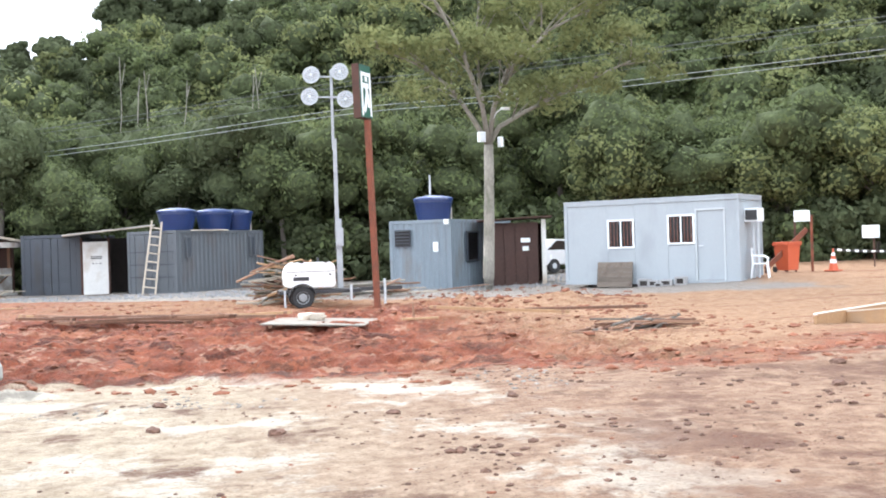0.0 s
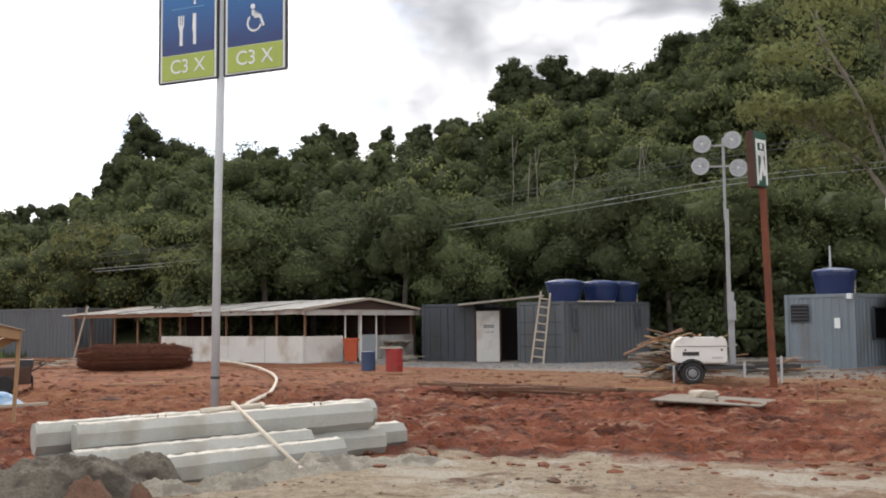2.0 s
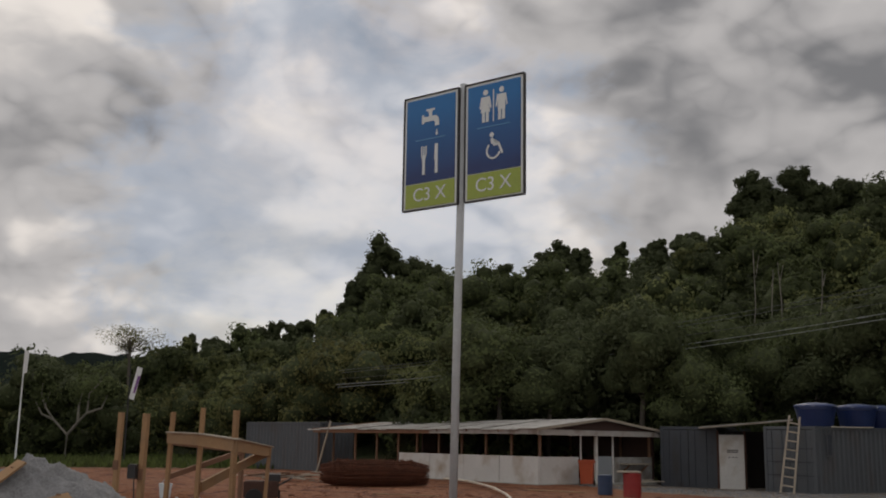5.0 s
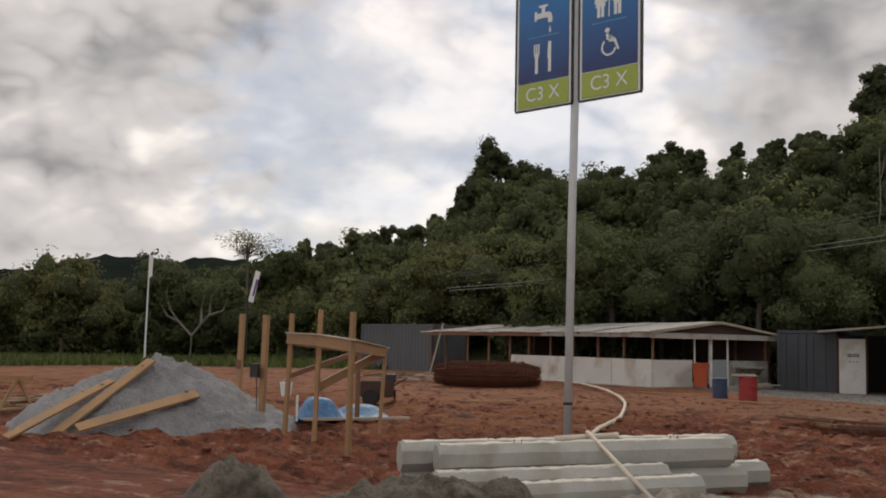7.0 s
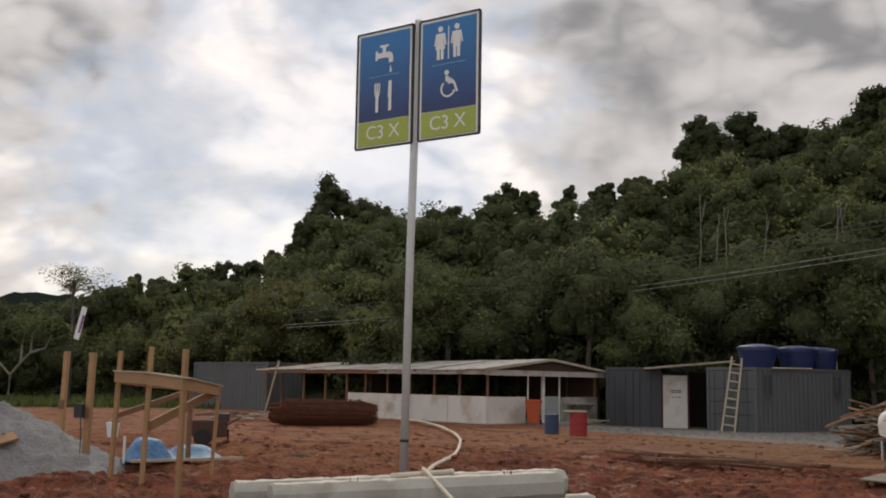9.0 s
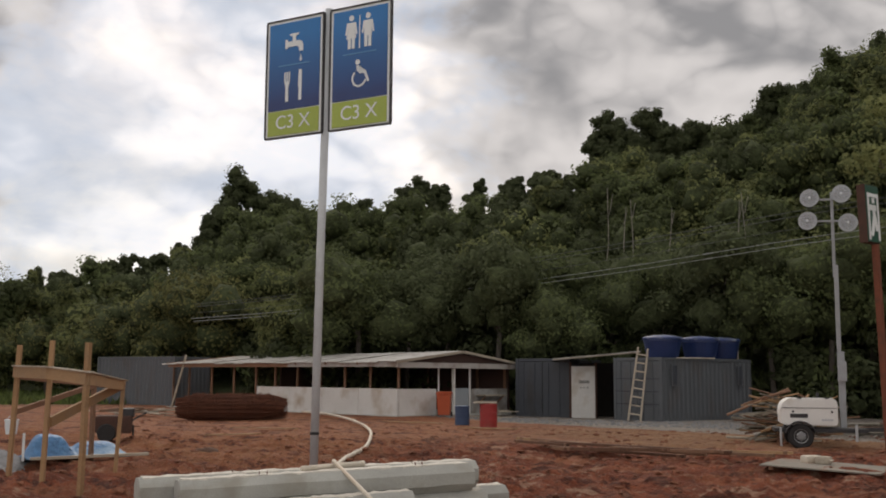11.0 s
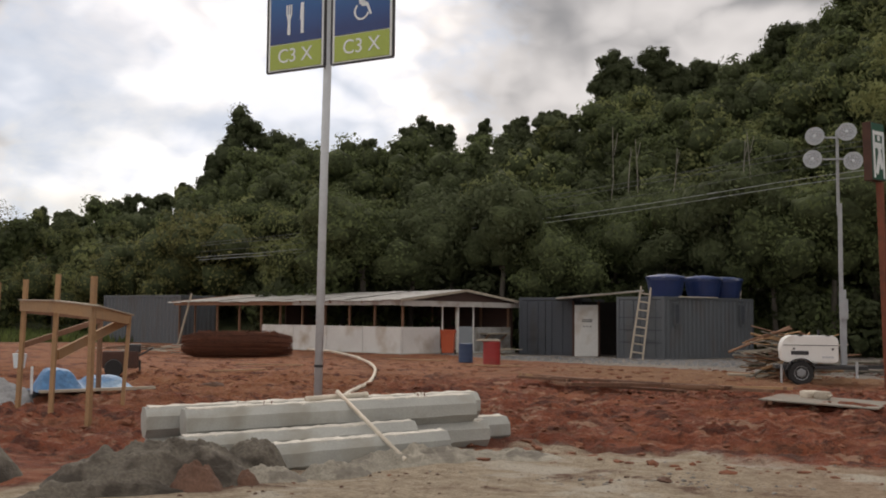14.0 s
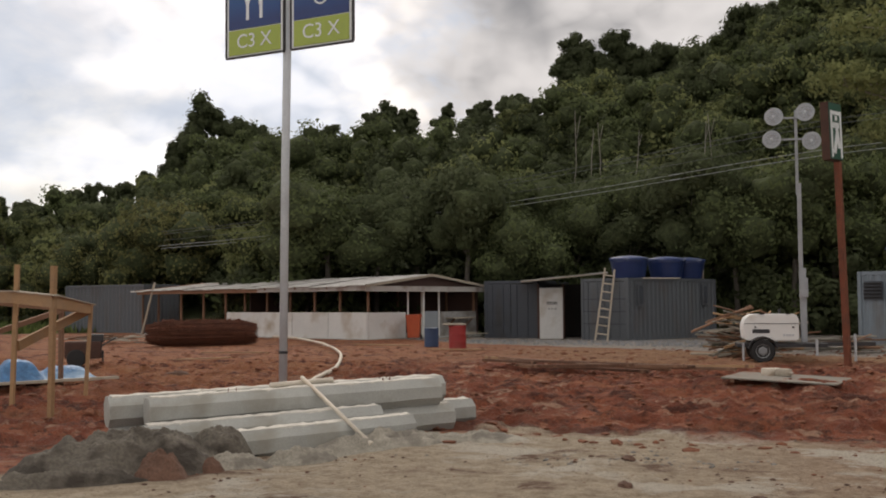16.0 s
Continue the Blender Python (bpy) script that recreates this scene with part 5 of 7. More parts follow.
# ---- light tower trailer ----
def light_tower():
    t = thing("light_tower", 0.95, 28.3, gz(0.95, 28.3), 4, "white towable light tower with four lamps on a mast", "light tower")
    outline = [(-0.64, 0.60), (-0.52, 0.56), (0.66, 0.56), (0.70, 0.62), (0.70, 1.12), (0.63, 1.22), (-0.44, 1.23), (-0.60, 1.12), (-0.66, 0.95)]
    bm = plate(bmesh.new(), outline, 1.0)
    bmesh.ops.bevel(bm, geom=bm.edges[:], offset=0.025, segments=2, affect="EDGES")
    body = part("body", bm, "white_paint", t, "white steel engine housing")
    part("hood_line", boxed((0.03, -0.505, 0.99), (1.3, 0.012, 0.014)), "dark_metal", body)
    part("hood_ridge", boxed((0.1, -0.42, 1.225), (0.98, 0.05, 0.03), 0.01), "white_paint", body)
    part("exhaust", rodded((0.3, 0.1, 1.2), (0.3, 0.1, 1.36), 0.035), "dark_metal", body)
    for k in (-0.36, 0.56):
        part("marking", boxed((k, -0.507, 0.9), (0.05, 0.01, 0.05)), "dark_metal", body)
    part("badge", boxed((-0.22, -0.506, 0.80), (0.42, 0.012, 0.1)), "dark_metal", body)
    for k in range(4):
        part("vent_slot", boxed((0.34 + 0.07 * k, -0.506, 0.70), (0.05, 0.012, 0.05)), "galvanised", body)
    for k in (-0.2, 0.45):
        part("latch", boxed((k, -0.5, 1.235), (0.1, 0.06, 0.03), 0.008), "dark_metal", body)
    part("chassis", boxed((0.3, 0, 0.44), (2.2, 0.9, 0.1), 0.015), "dark_metal", t)
    for s in (-1, 1):
        wheel = part("wheel", lathe(bmesh.new(), [(0.17, -0.08), (0.27, -0.09), (0.305, -0.06), (0.305, 0.06), (0.27, 0.09), (0.17, 0.08)], 28), "rubber", t)
        wheel.matrix_local = pose(-0.2, 0.58 * s, 0.305, 90)
        part("rim", lathe(bmesh.new(), [(0.04, -0.10), (0.07, -0.10), (0.14, -0.07), (0.175, -0.095), (0.175, 0.095), (0.14, 0.07), (0.07, 0.10), (0.04, 0.10)], 20), "lamp_grey", wheel)
        for q in range(6):
            hx, hy = 0.125 * math.cos(q * math.tau / 6), 0.125 * math.sin(q * math.tau / 6)
            part("rim_hole", rodded((hx, hy, -0.094), (hx, hy, 0.094), 0.026, n=8), "rubber", wheel)
        bm = bmesh.new()
        pts = [(-0.2 + 0.37 * math.cos(radians(q)), 0.315 + 0.36 * math.sin(radians(q))) for q in range(10, 171, 20)]
        inner = [(-0.2 + 0.345 * math.cos(radians(q)), 0.315 + 0.335 * math.sin(radians(q))) for q in range(170, 9, -20)]
        f = part("fender", plate(bm, pts + inner, 0.24), "dark_metal", t)
        f.location.y = 0.58 * s
    part("drawbar", beamed((1.2, 0, 0.46), (2.6, 0, 0.46), 0.1, 0.1), "dark_metal", t)
    part("jack", rodded((2.1, -0.1, 0), (2.1, -0.1, 0.72), 0.035), "galvanised", t)
    part("jack", rodded((-0.66, -0.5, 0), (-0.66, -0.5, 0.5), 0.03), "galvanised", t)
    part("outrigger", rodded((1.1, -0.62, 0.2), (1.1, -0.62, 0.6), 0.035), "galvanised", t)
    mast = part("mast", boxed((0.90, 0.1, 1.45), (0.15, 0.15, 1.9), 0.01), "mast_grey", t)
    part("mast_section", boxed((0.86, 0.1, 3.3), (0.10, 0.10, 2.6), 0.01), "mast_grey", mast)
    part("mast_section", boxed((0.82, 0.1, 5.4), (0.07, 0.07, 2.2), 0.01), "mast_grey", mast)
    part("winch_box", boxed((0.90, -0.02, 1.9), (0.2, 0.16, 0.5), 0.01), "mast_grey", mast)
    for z in (5.74, 6.30):
        part("crossbar", beamed((0.36, 0.05, z), (1.24, 0.05, z), 0.045, 0.045), "mast_grey", mast)
    for dx, z in ((-0.69, 6.33), (0.09, 6.42), (-0.75, 5.74), (0.23, 5.67)):
        lamp = part("lamp", lathe(bmesh.new(), [(0.05, -0.26), (0.1, -0.24), (0.13, -0.1), (0.235, 0.0), (0.25, 0.02), (0.24, 0.03), (0.22, 0.01), (0.12, -0.08), (0.02, -0.1)], 24), "lamp_grey", t, "round floodlight with a dished reflector")
        lamp.matrix_local = pose(0.95 + dx, -0.05, z, 84, 0, -14) @ Matrix.Scale(0.9, 4)
        part("lens", lathe(bmesh.new(), [(0.225, 0.015), (0.2, 0.03), (0.02, 0.04)], 24), "lens", lamp)
        part("rim_ring", lathe(bmesh.new(), [(0.225, 0.03), (0.262, 0.034), (0.262, -0.02), (0.235, -0.03)], 24), "mast_grey", lamp)
        part("bulb", lathe(bmesh.new(), [(0.0, 0.055), (0.03, 0.05), (0.045, 0.04)], 12), "galvanised", lamp)
        part("bracket", tube(bmesh.new(), [(0.25, 0, 0), (0.27, 0, -0.1), (0.15, 0, -0.28), (0, 0, -0.3)], 0.014), "mast_grey", lamp)


light_tower()


# ---- exit sign on a rusty post ----
def exit_sign():
    t = thing("exit_sign", 2.63, 26.0, gz(2.63, 26) - 0.05, 58, "boxed exit sign on a leaning rust-red post", "sign", tilt=(-1.1, -0.75))
    part("post", boxed((0, 0, 2.3), (0.13, 0.13, 5.2), 0.008), "rust", t)
    cab = part("cabinet", boxed((-0.03, 0.1, 5.62), (0.62, 0.2, 1.36), 0.012), "rust_brown", t)
    part("face", boxed((-0.03, -0.01, 5.62), (0.58, 0.02, 1.32)), "exit_green", cab, "dark green face with white symbol")
    for c, s in (((-0.25, -0.025, 5.55), (0.07, 0.012, 1.1)), ((-0.03, -0.025, 6.05), (0.4, 0.012, 0.085)), ((0.19, -0.025, 5.55), (0.07, 0.012, 1.1)), ((-0.04, -0.025, 5.76), (0.3, 0.012, 0.13)), ((-0.02, -0.025, 5.93), (0.11, 0.012, 0.12))):
        part("symbol", boxed(c, s), "sign_white", cab)
    part("symbol", beamed((-0.04, -0.025, 5.8), (0.10, -0.025, 5.22), 0.012, 0.12), "sign_white", cab)
    part("symbol", beamed((0.02, -0.025, 5.62), (-0.15, -0.025, 5.1), 0.012, 0.12), "sign_white", cab)


exit_sign()


# ---- the roadside tree by the container cabin ----
def roadside_tree():
    rng = np.random.default_rng(5)
    t = thing("roadside_tree", 7.2, 34.45, gz(7.2, 34.45) - 0.35, 0, "pale-trunked spreading tree with thin airy crown", "tree")
    bm = bmesh.new()
    fork = Vector((0.12, 0, 5.3))
    tube(bm, [(0, 0, -0.9), (-0.02, 0, 0.8), (0.05, 0, 2.4), (0.1, 0, 4.0), fork], 0.215, 12, 0.16)
    ends = []
    for path in (((0.5, 0, 5.9), (1.4, -0.1, 6.4), (2.5, -0.4, 6.9), (3.8, -0.8, 7.5), (5.2, -1.0, 8.1)), ((0.0, 0.1, 6.4), (-0.1, 0.3, 7.8), (-0.1, 0.2, 9.4), (0.1, 0.4, 11.0)),
                 ((-0.4, 0, 6.2), (-1.1, 0.2, 7.3), (-2.2, 0.3, 8.1), (-3.6, 0.4, 8.7)), ((0.4, 0.3, 6.6), (1.0, 0.6, 8.0), (1.8, 0.9, 9.4), (2.6, 1.1, 10.4)),
                 ((-0.1, -0.3, 6.5), (-0.8, -0.8, 8.2), (-1.6, -1.3, 9.6), (-2.3, -1.6, 10.6)), ((0.3, -0.3, 6.6), (0.9, -1.0, 7.9), (2.0, -1.6, 8.9), (3.3, -2.0, 9.5))):
        pts = [fork] + [Vector(p) for p in path]
        tube(bm, pts, 0.10, 7, 0.028)
        for i in range(2, len(pts)):
            for _ in range(3):
                e = pts[i] + Vector(rng.normal(size=3) * (0.9, 0.9, 0.45)) + Vector((0, 0, 0.5))
                tube(bm, [pts[i - 1].lerp(pts[i], rng.uniform(0.3, 1)), (pts[i] + e) / 2 + Vector((0, 0, 0.12)), e], 0.035, 5, 0.012)
                ends.append(e)
        ends.append(pts[-1])
    part("trunk", bm, "bark_pale", t, smooth=True)
    c = np.array([e[:] for e in ends])
    r = rng.uniform(0.6, 1.15, (len(c), 1)) * np.array([[1.15, 1.15, 0.5]])
    v, f, hv, hf = lobes_to_meshes(rng, c, r, np.full(len(c), 230), np.full(len(c), 0.095))
    raw_mesh("crown", v, f, "leaf_light", t)
    return t


roadside_tree()


def tree_fittings():
    for x, y, z, turn, lab in ((7.02, 34.12, 4.98, 20, "grey-white junction box strapped to the tree trunk"), (7.66, 34.1, 4.8, -50, "narrow white box strapped to the tree trunk")):
        w = 0.26 if turn > 0 else 0.15
        t = thing("junction_box", x, y, z, turn, lab, "junction box", "boxes on the tree")
        part("case", boxed((0, 0, 0.2), (w, 0.14, 0.34), 0.015), "sign_white", t)
        part("cover", boxed((0, -0.09, 0.2), (w - 0.05, 0.02, 0.28), 0.008), "galvanised", t)
        part("strap", boxed((0.05, 0.12, 0.3), (w, 0.12, 0.03)), "dark_metal", t)
    t = thing("street_lamp", 7.42, 34.3, 5.4, 0, "small street lamp on a curved arm fixed to the tree", "street lamp")
    part("arm", tube(bmesh.new(), [(0, 0.05, 0), (0.04, -0.1, 0.4), (0.14, -0.2, 0.6), (0.3, -0.25, 0.7)], 0.025, 8), "galvanised", t)
    part("head", boxed((0.42, -0.27, 0.71), (0.3, 0.16, 0.09), 0.03), "sign_white", t)


tree_fittings()


# ---- brown store beside the cabin ----
def brown_store():
    t = thing("store_shed", 8.35, 37.1, gz(8.35, 37.1) - 0.1, -14, "dark brown boarded store shed with flat sheet roof", "shed")
    for k in range(4):
        part("board", boxed((-0.25 + 0.42 * k, 0, 1.2), (0.40, 0.04, 2.4), 0.005), "brown_board", t)
    part("side_wall", boxed((1.42, 0.9, 1.2), (0.05, 1.8, 2.4)), "brown_board", t)
    part("post", boxed((1.42, -0.08, 1.25), (0.16, 0.12, 2.5), 0.01), "white_wall", t, "stained white corner post")
    part("back_wall", boxed((0.5, 1.8, 1.2), (2.0, 0.05, 2.4)), "brown_board", t)
    part("roof", beamed((-1.0, 0.7, 2.5), (1.75, 0.7, 2.6), 2.4, 0.04), "rust_brown", t)
    for z, w in ((1.75, 0.34), (1.45, 0.22)):
        part("notice", boxed((0.75, -0.03, z), (w, 0.01, 0.16)), "sign_white", t)


brown_store()


def car():
    t = thing("car", 12.6, 44.6, gz(12.6, 44.6), 25, "silver hatchback car parked behind the store shed", "car")
    prof = [(-2.0, 0.35), (2.0, 0.35), (2.05, 0.7), (1.9, 0.88), (1.1, 0.98), (0.5, 1.42), (-1.2, 1.46), (-1.85, 1.0), (-2.05, 0.9)]
    bm = plate(bmesh.new(), prof, 1.66)
    bmesh.ops.bevel(bm, geom=bm.edges[:], offset=0.06, segments=2, affect="EDGES")
    body = part("body", bm, "car_paint", t)
    glassy = plate(bmesh.new(), [(0.95, 0.98), (0.45, 1.36), (-1.1, 1.39), (-1.6, 1.0)], 1.68)
    part("window", glassy, "black_gloss", t)
    for wx in (-1.25, 1.3):
        for s in (-1, 1):
            w = part("wheel", lathe(bmesh.new(), [(0.2, -0.1), (0.3, -0.1), (0.31, 0), (0.3, 0.1), (0.2, 0.1)], 20), "rubber", t)
            w.matrix_local = pose(wx, 0.78 * s, 0.31, 90)
            part("rim", lathe(bmesh.new(), [(0.05, -0.11), (0.2, -0.09), (0.2, 0.09), (0.05, 0.11)], 16), "galvanised", w)
    for s in (-1, 1):
        part("headlight", boxed((1.95, 0.6 * s, 0.75), (0.14, 0.34, 0.14), 0.03), "lens", t)
    part("bumper", boxed((2.0, 0, 0.45), (0.16, 1.6, 0.22), 0.04), "car_paint", t)


car()


# ---- things by the site office ----
def office_clutter():
    d = Vector((13.44 - 9.24, 28.38 - 32.03)).normalized()
    n = Vector((d.y, -d.x)) * -1 if d.y > 0 else Vector((d.y, -d.x))
    turn = math.degrees(math.atan2(d.y, d.x))
    p = Vector((9.24, 32.03)) + d * 1.75 + n * 0.28
    t = thing("wooden_crate", p.x, p.y, gz(p.x, p.y), turn, "weathered timber crate front leaning on the site office", "crate", tilt=(-8, 0))
    for k in range(5):
        part("board", boxed((0, 0, 0.10 + 0.155 * k), (1.16, 0.03, 0.15), 0.004), "crate_wood", t)
    for s in (-0.52, 0.52):
        part("upright", boxed((s, 0.04, 0.4), (0.08, 0.05, 0.82), 0.004), "plank_grey", t)
    for k, (s, off, w, h) in enumerate(((2.75, 0.3, 0.4, 0.26), (3.05, 0.35, 0.3, 0.2), (3.42, 0.3, 0.4, 0.19), (3.9, 0.32, 0.36, 0.26), (3.25, 0.45, 0.24, 0.12))):
        p = Vector((9.24, 32.03)) + d * s + n * off
        b = thing("concrete_block", p.x, p.y, gz(p.x, p.y) - 0.01, turn + 9 * (k % 3 - 1), "grey hollow concrete block by the office wall", "block", "blocks by the office")
        part("shell", boxed((0, 0, h / 2), (w, 0.18, h), 0.01), "block", b)
        # dark plate on the solid face paints the shade of a hollow
        part("recess", boxed((0.0, -0.091, h / 2), (w * 0.6, 0.01, h * 0.55)), "void_shade", b)
    # white plastic chair
    c = thing("plastic_chair", 14.25, 28.75, gz(14.25, 28.75), 60, "white plastic garden armchair beside the office", "chair")
    part("seat", boxed((0, 0, 0.43), (0.44, 0.44, 0.03), 0.012), "sign_white", c)
    back = part("backrest", boxed((0, 0.23, 0.86), (0.44, 0.03, 0.06), 0.012), "sign_white", c)
    for k in range(5):
        part("slat", beamed((-0.17 + 0.085 * k, 0.21, 0.44), (-0.17 + 0.085 * k, 0.235, 0.84), 0.03, 0.02), "sign_white", back)
    for sx in (-1, 1):
        for sy in (-1, 1):
            part("leg", rodded((0.21 * sx, 0.20 * sy, 0.43), (0.26 * sx, 0.25 * sy, 0), 0.024, 0.02, 8), "sign_white", c)
        part("armrest", tube(bmesh.new(), [(0.23 * sx, 0.24, 0.68), (0.26 * sx, -0.1, 0.66), (0.25 * sx, -0.22, 0.6), (0.22 * sx, -0.2, 0.44)], 0.022, 8), "sign_white", c)


office_clutter()


def wheelie_bin(x, y, turn, label, h=0.98):
    t = thing("wheeled_bin", x, y, gz(x, y), turn, label, "bin", "orange wheeled bins")
    bm = boxed((0, 0, h * 0.5), (0.56, 0.62, h * 0.86), 0.02)
    for v in bm.verts:
        k = 0.80 + 0.2 * v.co.z / h
        v.co.x *= k
        v.co.y *= k
    part("body", bm, "orange", t)
    part("rim", boxed((0, 0, h * 0.93), (0.62, 0.68, 0.07), 0.015), "orange", t)
    part("lid", boxed((0, -0.02, h * 0.99), (0.6, 0.7, 0.05), 0.02), "orange", t)
    for s in (-1, 1):
        w = part("wheel", lathe(bmesh.new(), [(0.03, -0.03), (0.09, -0.03), (0.1, 0), (0.09, 0.03), (0.03, 0.03)], 16), "rubber", t)
        w.matrix_local = pose(0.26 * s, 0.28, 0.1, 0, 90)
    return t


wheelie_bin(16.55, 31.6, 20, "orange plastic wheeled bin on the earth bank")
wheelie_bin(-12.34, 40.67, 10, "orange plastic wheeled bin at the canteen entrance")


def drum(x, y, r, h, mat, label, full=True):
    t = thing("drum", x, y, gz(x, y), 0, label, "drum", "drums by the canteen")
    part("body", lathe(bmesh.new(), [(r * 0.94, 0), (r, 0.02), (r, h * 0.32), (r * 1.04, h * 0.34), (r, h * 0.36), (r, h * 0.65), (r * 1.04, h * 0.67), (r, h * 0.69), (r, h * 0.97), (r * 1.02, h)], 28), mat, t)
    part("lid", lathe(bmesh.new(), [(r * 1.04, 0), (r * 1.04, 0.03), (r * 0.95, 0.05), (r * 0.2, 0.06)], 28, (0, 0, h)), mat, t)
    return t


drum(-10.15, 35.6, 0.25, 0.62, "blue_drum", "small blue plastic drum standing on the ground")
drum(-8.92, 34.5, 0.29, 0.74, "red", "red drum with a sheet resting on top")
sheet = thing("metal_sheet", -8.92, 34.5, gz(-8.92, 34.5) + 0.80, 20, "pale flat sheet lying on the red drum", "sheet")
part("panel", boxed((-0.1, 0, 0.02), (0.78, 0.5, 0.03), 0.006), "plank_grey", sheet)
part("batten", boxed((-0.1, 0.2, 0.05), (0.7, 0.06, 0.03), 0.004), "plank_grey", sheet)


def cone_and_tape():
    z = gz(17.86, 31.06)
    t = thing("traffic_cone", 17.86, 31.06, z, 15, "orange traffic cone with white bands", "traffic cone")
    part("base", boxed((0, 0, 0.02), (0.4, 0.4, 0.04), 0.015), "orange", t)
    for z0, z1, mat in ((0.04, 0.26, "orange"), (0.26, 0.38, "sign_white"), (0.38, 0.5, "orange"), (0.5, 0.6, "sign_white"), (0.6, 0.74, "orange")):
        r = lambda q: 0.155 - 0.165 * q / 0.9
        part("band", rodded((0, 0, z0), (0, 0, z1), r(z0), r(z1), 20), mat, t)
    t = thing("barrier_tape", 17.86, 31.06, z + 0.7, 0, "black and white barrier tape strung from the cone", "tape")
    a, b = Vector((0, 0, 0)), Vector((5.6, 2.4, -0.05))
    for k in range(28):
        p, q = a.lerp(b, k / 28), a.lerp(b, (k + 1) / 28)
        for e, s in ((p, k / 28), (q, (k + 1) / 28)):
            e.z -= 0.45 * s * (1 - s)
        part("stripe", beamed(p, q, 0.008, 0.07), "sign_white" if k % 2 else "dark_metal", t)
    t = thing("notice_board", 17.1, 31.45, gz(17.1, 31.45), -20, "white notice on two posts above the earth bank", "notice board")
    part("post", boxed((0.22, 0, 0.9), (0.08, 0.08, 1.9), 0.006), "rust", t)
    part("post", boxed((-0.3, 0, 0.85), (0.06, 0.06, 1.7), 0.006), "rust_brown", t)
    part("panel", boxed((-0.08, -0.05, 1.82), (0.5, 0.02, 0.36), 0.004), "sign_white", t)
    t = thing("timber_prop", 15.75, 31.5, gz(15.75, 31.5) + 0.05, 0, "rust-red timber prop slanting up to the notice board", "timber")
    part("plank", beamed((0, 0, 0.1), (1.45, -0.02, 1.35), 0.06, 0.16), "rust", t)
    part("foot_stake", boxed((0.02, 0, 0.05), (0.08, 0.08, 0.3)), "rust_brown", t)
    t = thing("notice_board", 20.9, 33.9, gz(20.9, 33.9), -25, "white notice hung on a thin stake", "notice board")
    part("post", boxed((0.1, 0, 0.65), (0.05, 0.05, 1.3), 0.005), "rust_brown", t)
    part("panel", boxed((0, -0.04, 1.25), (0.58, 0.02, 0.45), 0.004), "sign_white", t)


cone_and_tape()


# ---- concrete formwork box on the haul track ----
def formwork():
    t = thing("formwork_box", 9.55, 16.85, gz(9.55, 16.85) - 0.13, 0, "tan plywood formwork with pale top edge, half buried", "formwork")
    for a, b in (((0.0, 0.0), (1.95, 0.72)), ((0.0, 0.0), (-0.12, -0.22)), ((0.75, 0.25), (1.1, -0.6))):
        pa, pb = Vector((*a, 0.14)), Vector((*b, 0.14 + 0.1 * (b[0] > 1)))
        side = part("side", beamed(pa, pb, 0.05, 0.3), "plank", t)
        part("top_edge", beamed(pa + Vector((0, 0, 0.16)), pb + Vector((0, 0, 0.16)), 0.07, 0.02), "pvc", side)


formwork()


# ---- loose timber on the mud ----
def loose_board(name, a, b, w, h, mat, label, group="boards lying on the mud", lift=0.03):
    za, zb = gz(*a) + lift, gz(*b) + lift
    k = max(gz(a[0] + (b[0] - a[0]) * u, a[1] + (b[1] - a[1]) * u) + lift - (za + (zb - za) * u) for u in np.linspace(0, 1, 15)) * 0.8
    d = Vector((b[0] - a[0], b[1] - a[1], zb - za))
    t = thing(name, a[0], a[1], za + k, 0, label, "board", group)
    n = d.length
    me = part("plank", beamed((0, 0, 0), d, w, h), mat, t)
    for s in (0.04, 0.96):
        part("cut_end", beamed(d * s - d * 0.012, d * s + d * 0.012, w * 1.004 + 0.004, h * 1.004 + 0.004), "plank_dark", t)
    return t


rb = random.Random(4)
for a, b, mat in (((-5.65, 24.55), (-2.3, 22.95), "plank"), ((-2.6, 23.1), (0.45, 21.9), "plank"), ((-5.2, 24.0), (-1.2, 22.2), "plank_dark"), ((-4.9, 23.6), (-0.7, 21.7), "mud_board"), ((-4.6, 23.1), (-1.6, 21.8), "mud_board"),
                  ((-4.4, 22.7), (-0.9, 21.3), "plank_dark"), ((-5.3, 24.3), (-2.0, 22.6), "plank"), ((-4.1, 22.3), (-1.9, 21.5), "mud_board"), ((-3.2, 22.6), (0.1, 21.5), "plank_dark"), ((-5.5, 23.7), (-4.2, 23.2), "mud_board"),
                  ((3.3, 21.2), (5.9, 19.8), "plank"), ((5.2, 20.6), (7.3, 19.2), "mud_board")):
    loose_board("timber_board", a, b, rb.uniform(0.07, 0.12), 0.055, mat, "long sawn timber board lying in red mud", lift=rb.uniform(0.12, 0.22))
for a, b in (((-13.2, 36.0), (-10.9, 35.8)), ((-16.4, 30.6), (-13.8, 29.9)), ((-14.5, 25.6), (-13.0, 25.9)), ((-9.6, 33.4), (-7.6, 33.0))):
    loose_board("timber_board", a, b, 0.16, 0.03, "plank", "pale sawn board lying on the earth", lift=0.04)


